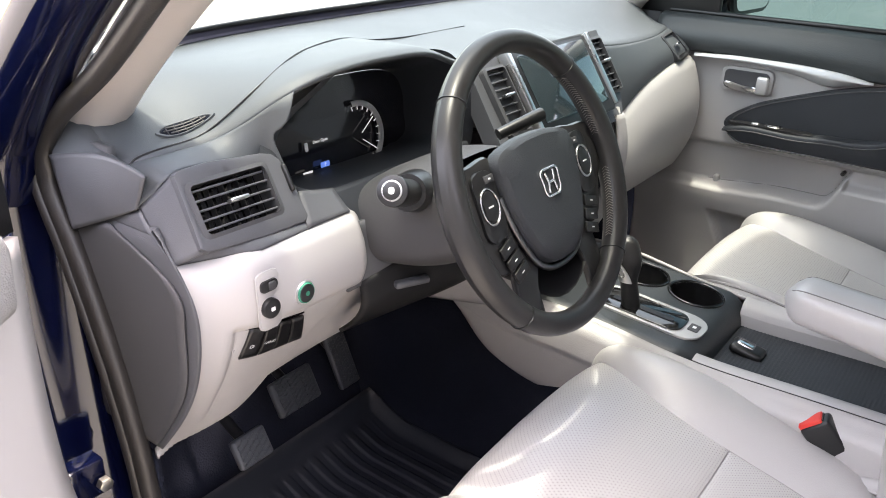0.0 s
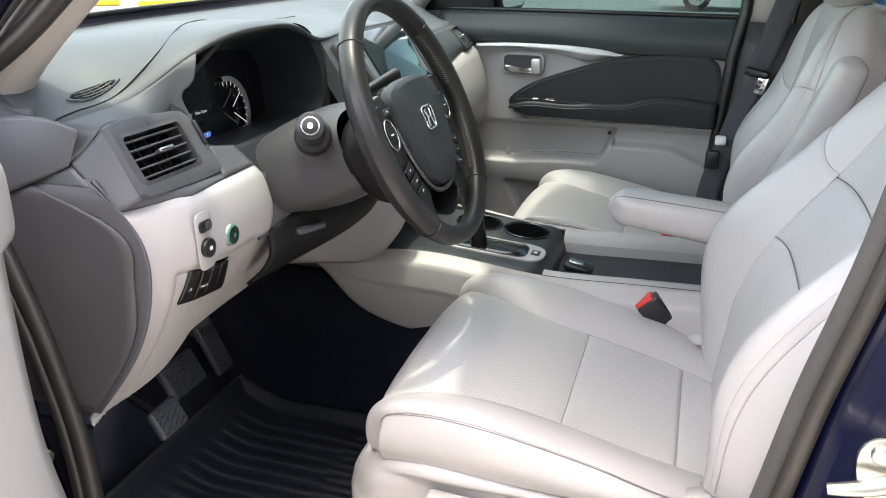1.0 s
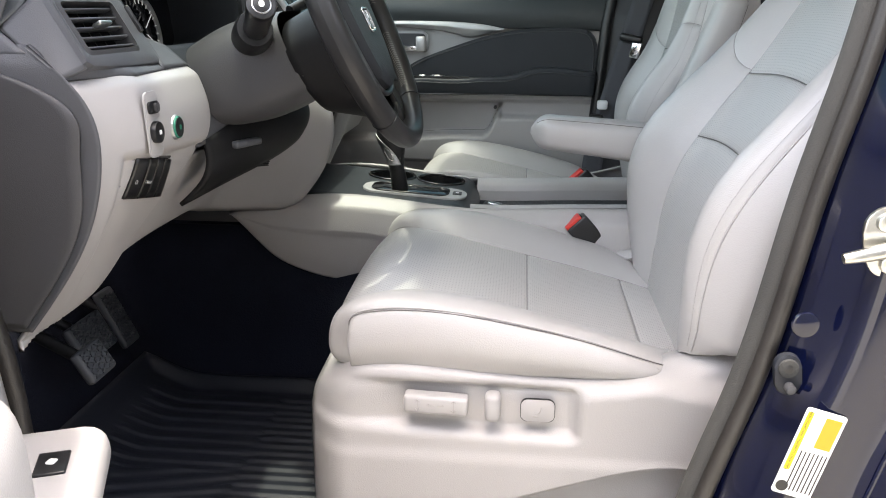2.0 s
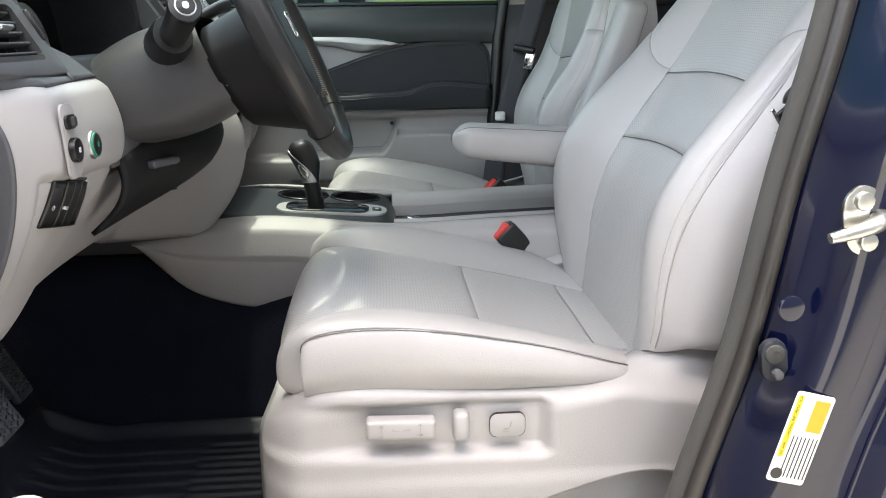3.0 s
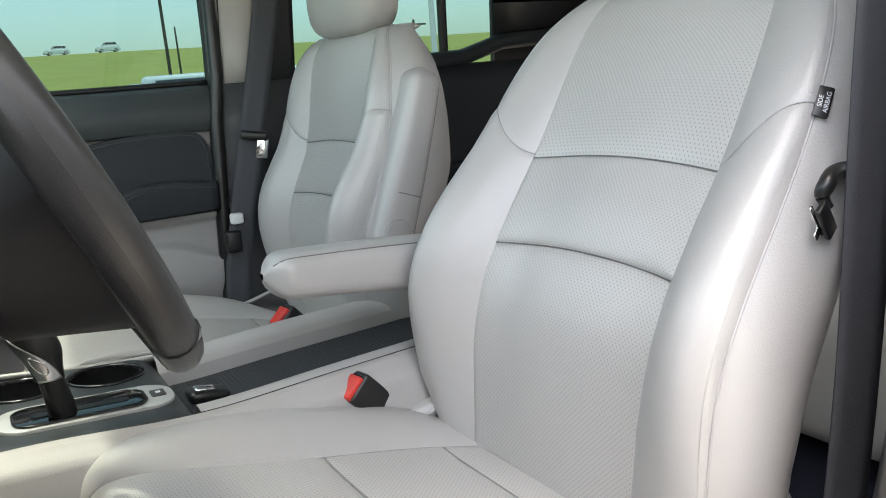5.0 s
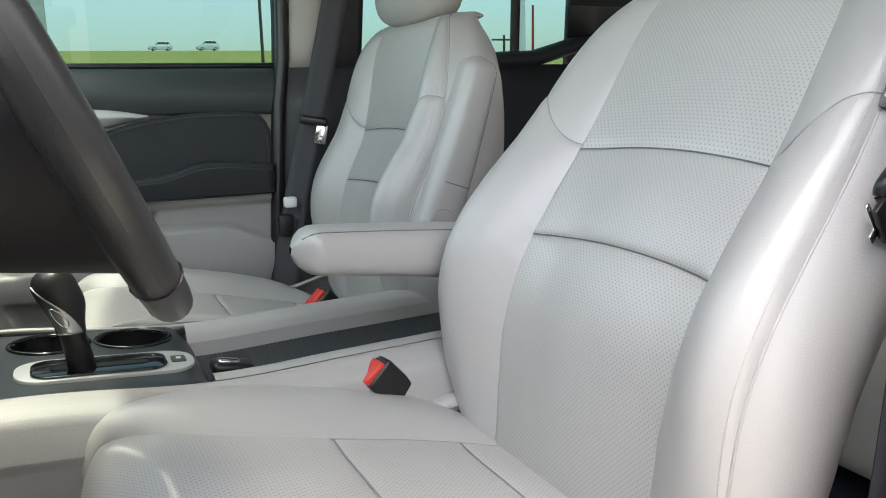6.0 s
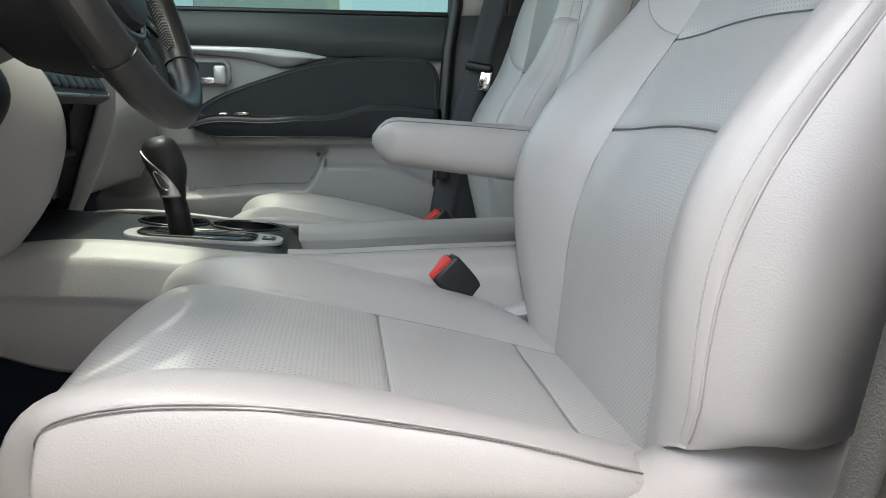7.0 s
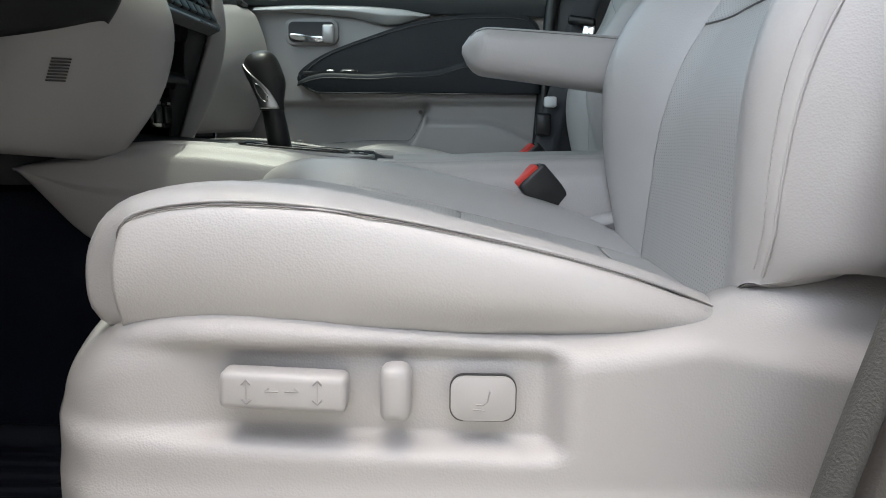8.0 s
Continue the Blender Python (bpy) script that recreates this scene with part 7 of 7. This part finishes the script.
def land(x, y):
    rise = 0.0
    if x > 30:
        rise += 0.075 * (x - 30) * smooth((x - 30) / 60) * (1 - 0.35 * smooth((x - 150) / 250))
        rise += 0.5 * noise.noise(Vector((x * 0.02, y * 0.012, 0))) * smooth((x - 40) / 40)
    return rise


xs_ = [-3000, -800, -200, -60, -20] + lin(-10, 28, 10) + lin(32, 320, 48) + [500, 900, 1600, 3000]
ys_ = [-3000, -1200, -500, -320] + lin(-240, 160, 60) + [300, 600, 1500, 3000]
verts = [(x, y, (land(x, y) if x < 330 else max(0.0, land(320, y) - (x - 320) * 0.03)) - 0.02) for y in ys_ for x in xs_]
k_ = len(xs_)
faces = [(j * k_ + i, j * k_ + i + 1, (j + 1) * k_ + i + 1, (j + 1) * k_ + i) for j in range(len(ys_) - 1) for i in range(k_ - 1)]
ground = raw("ground", verts, faces, grass_mat)
ground.data.materials.append(concrete)
for p in ground.data.polygons:
    c = p.center
    if -70 < c.x < 30 or (c.y > 9 and -70 < c.x < 140):
        p.material_index = 1
tagged(ground, "pale concrete lot running into a rising grass field", "ground", kind="structure")
for i in range(14):
    y = -30 + 2.9 * i * 1.6
    ln = box("parking_line", (13.2, y + 3.0, -0.0125), (5.2, 0.10, 0.005), line_paint, None, "white painted parking line on the concrete", 0)
    tagged(ln, category="road marking", group="parking lines", kind="structure")
for i, (x, y) in enumerate(((15.3, 15.0), (16.2, 12.9), (17.3, 11.2), (18.6, 9.2))):
    bm = bmesh.new()
    box_bm(bm, (x, y, 0.06), (1.8, 0.16, 0.14), 0.04, rot(0, 0, -52), 2)
    ws_ = part("wheel_stop", bm, yellow_paint)
    tagged(ws_, "yellow painted concrete wheel stop on the lot", "wheel stop", "wheel stops")
kb = box("kerb", (29.5, 0, 0.05), (0.3, 160, 0.18), concrete, None, "long pale concrete kerb at the lot's edge", 0.03)
tagged(kb, category="kerb", kind="structure")

car_paints = {n_: material(n_ + "_car_paint", c_, 0.3, metal=m_, coat=1.0, blotch=0.02) for n_, c_, m_ in
              (("silver", (0.55, 0.57, 0.58), 0.5), ("white", (0.78, 0.78, 0.78), 0.0), ("black", (0.012, 0.012, 0.014), 0.0), ("blue", (0.03, 0.06, 0.14), 0.2))}
car_glass = material("car_window_tint", (0.02, 0.025, 0.03), 0.08, spec=0.25, blotch=0.02)
tyre_rubber = material("tyre_rubber", (0.02, 0.02, 0.02), 0.8)


def parked_car(m, paint, label, tall=1.0):
    c = thing("parked_car", (0, 0, 0), label, "car", "parked cars")
    prof = spline([-2.3, -2.15, -1.3, -0.9, 0.0, 0.9, 1.3, 2.2, 2.35], [0.75, 1.0, 1.05, 1.08, 1.06, 1.02, 0.98, 0.86, 0.6])

    def body(u, v):
        x = -2.35 + 4.7 * v
        h = prof(x) * tall
        w = 0.92 - 0.10 * max(0, (abs(x) - 1.6) / 0.75) ** 2
        a = math.pi * u
        pw = lambda q, e: abs(q) ** e * (1 if q >= 0 else -1)
        return m @ Vector((x, w * pw(math.cos(a), 0.35), 0.28 + (h - 0.28) * abs(math.sin(a)) ** 0.5))
    b = sheet("body", body, lin(0, 1, 25), lin(0, 1, 40), paint, c)
    roofp = spline([-1.95, -1.75, -1.2, 0.0, 0.45, 1.15], [1.02, 1.40, 1.66, 1.70, 1.62, 1.0])

    def cab(u, v):
        x = -1.95 + 3.1 * v
        h = max(1.0, roofp(x)) * tall
        a = math.pi * u
        w = 0.84 - 0.16 * (h / tall - 1.0) / 0.7
        pw = lambda q, e: abs(q) ** e * (1 if q >= 0 else -1)
        return m @ Vector((x, w * pw(math.cos(a), 0.45), 0.95 * tall + (h - 0.95 * tall) * abs(math.sin(a)) ** 0.45))
    sheet("cabin", cab, lin(0, 1, 25), lin(0, 1, 30), paint, c)

    def pane(name, u0, u1, v0, v1, parent):
        def on_cabin(a, b_):
            u, v = u0 + (u1 - u0) * a, v0 + (v1 - v0) * b_
            e = 1e-3
            n_ = (cab(u + e, v) - cab(u - e, v)).cross(cab(u, v + e) - cab(u, v - e)).normalized()
            mid = m @ Vector((-0.4, 0, 1.1 * tall))
            return cab(u, v) + n_ * (0.012 if n_.dot(cab(u, v) - mid) > 0 else -0.012)
        return sheet(name, on_cabin, lin(0, 1, 9), lin(0, 1, 9), car_glass, parent)
    pane("windscreen", 0.16, 0.84, 0.80, 0.975, c)
    pane("rear_window", 0.2, 0.8, 0.03, 0.10, c)
    for s in (-1, 1):
        for v0, v1 in ((0.12, 0.33), (0.36, 0.57), (0.60, 0.80)):
            lo_, hi_ = (0.03, 0.22) if s > 0 else (0.97, 0.78)
            pane("side_window", lo_, hi_, v0, v1, c)
        for x in (-1.45, 1.40):
            wh = disc("wheel", m @ Vector((x, s * 0.93, 0.34)), 0.34, 0.2, tyre_rubber, m.to_3x3().to_4x4() @ rot(90 if s > 0 else -90, 0, 0), c, bevel=0.03, n=24)
            disc("rim", m @ Vector((x, s * 0.945, 0.34)), 0.22, 0.2, satin, m.to_3x3().to_4x4() @ rot(90 if s > 0 else -90, 0, 0), wh, bevel=0.02, n=16)
        box("wing_mirror", m @ Vector((0.75, s * 0.98, 1.08 * tall)), (0.14, 0.2, 0.14), paint, c, "", 0.04, m.to_3x3().to_4x4())
        box("head_lamp", m @ Vector((2.18, s * 0.62, 0.78 * tall)), (0.2, 0.36, 0.14), label_paper, c, "", 0.04, m.to_3x3().to_4x4())
    return c


def spot(x, y, turn):
    return Matrix.Translation((x, y, land(x, y))) @ rot(0, 0, turn)


parked_car(spot(20.5, -0.95, -90), car_paints["silver"], "pale silver parked off-road car on the lot", 1.05)
parked_car(spot(13.6, -2.6, 200), car_paints["blue"], "dark blue parked saloon on the lot", 0.90)
parked_car(spot(17.6, -3.2, 186), car_paints["silver"], "pale blue-silver parked car on the lot", 0.97)
parked_car(spot(22.0, -8.2, 182), car_paints["black"], "black parked car on the lot", 0.98)
trailer = thing("show_trailer", (0, 0, 0), "low white trailer with black side panels on the lot", "trailer")
tr = spot(17.0, -4.9, 72)
box("body", tr @ Vector((0, 0, 1.02)), (3.6, 1.7, 1.50), car_paints["white"], trailer, "", 0.12, tr.to_3x3().to_4x4(), 3)
box("side_panel", tr @ Vector((0.25, 0.845, 1.12)), (2.5, 0.03, 1.10), car_paints["black"], trailer, "", 0.02, tr.to_3x3().to_4x4())
disc("round_mark", tr @ Vector((-0.55, 0.862, 1.30)), 0.22, 0.012, car_paints["white"], tr.to_3x3().to_4x4() @ rot(-90, 0, 0), trailer)
for i in range(4):
    box("sign_bar", tr @ Vector((0.15 + 0.32 * i, 0.866, 1.34)), (0.20, 0.01, 0.24), car_paints["white"], trailer, "", 0.01, tr.to_3x3().to_4x4())
for x in (-0.9, 0.9):
    disc("wheel", tr @ Vector((x, 0.80, 0.32)), 0.32, 0.12, tyre_rubber, tr.to_3x3().to_4x4() @ rot(-90, 0, 0), trailer, bevel=0.03, n=24)
    disc("wheel", tr @ Vector((x, -0.92, 0.32)), 0.32, 0.12, tyre_rubber, tr.to_3x3().to_4x4() @ rot(-90, 0, 0), trailer, bevel=0.03, n=24)
parked_car(spot(175, -20, 92), car_paints["white"], "white car far off on the field road", 1.1)
parked_car(spot(178, -30.0, 92), car_paints["white"], "white van far off on the field road", 1.25)


def pole(x, y, h, r, mat, label, arm=False):
    p = thing("light_pole", (x, y, 0), label, "pole", "poles")
    z0 = land(x, y)
    tube("mast", [(x, y, z0 - 0.1), (x, y, z0 + h)], lambda t: r * (1 - 0.4 * t), mat, p, n=8)
    if arm:
        box("crossarm", (x, y, z0 + h - 0.4), (0.15, 2.4, 0.15), mat, p, "", 0.03)
    return p


dark_wood = material("dark_pole_timber", (0.07, 0.06, 0.05), 0.8)
red_paint = material("red_paint", (0.5, 0.03, 0.03), 0.5)
pole(46, -10.5, 13, 0.11, dark_wood, "tall dark lamp pole beyond the lot")
pole(60, -14.6, 5.2, 0.10, dark_wood, "short dark pole in the field")
pole(60, -34.7, 5.0, 0.16, dark_wood, "dark timber utility pole with crossarm", True)
pole(30, -18.3, 9, 0.16, car_paints["white"], "white flag pole at the lot's edge")
pole(30.1, -18.9, 5, 0.08, red_paint, "red banner pole at the lot's edge")
bld = thing("showroom", (55, 8, 0), "pale flat-roofed building across the lot", "building")
box("wall", (62, 8.6, 6.0), (12, 16, 12), wall_paint, bld, "", 0.1)
box("canopy", (55.6, 5.4, 5.3), (1.2, 8.2, 0.5), silver_paint, bld, "", 0.05)
for i in range(5):
    box("window", (55.9, 2.2 + 2.8 * i, 3.0), (0.3, 1.8, 1.6), car_glass, bld, "", 0.03)

# unseen wall, added to hold low sky light off the open doorway side
sky_block = box("sky_block_west", (-4.6, -7.2, 2.8), (0.3, 15.0, 5.7), wall_dark, None, "plain grey unseen wall added to block low sky light", 0.02)
tagged(sky_block, category="wall", kind="structure")
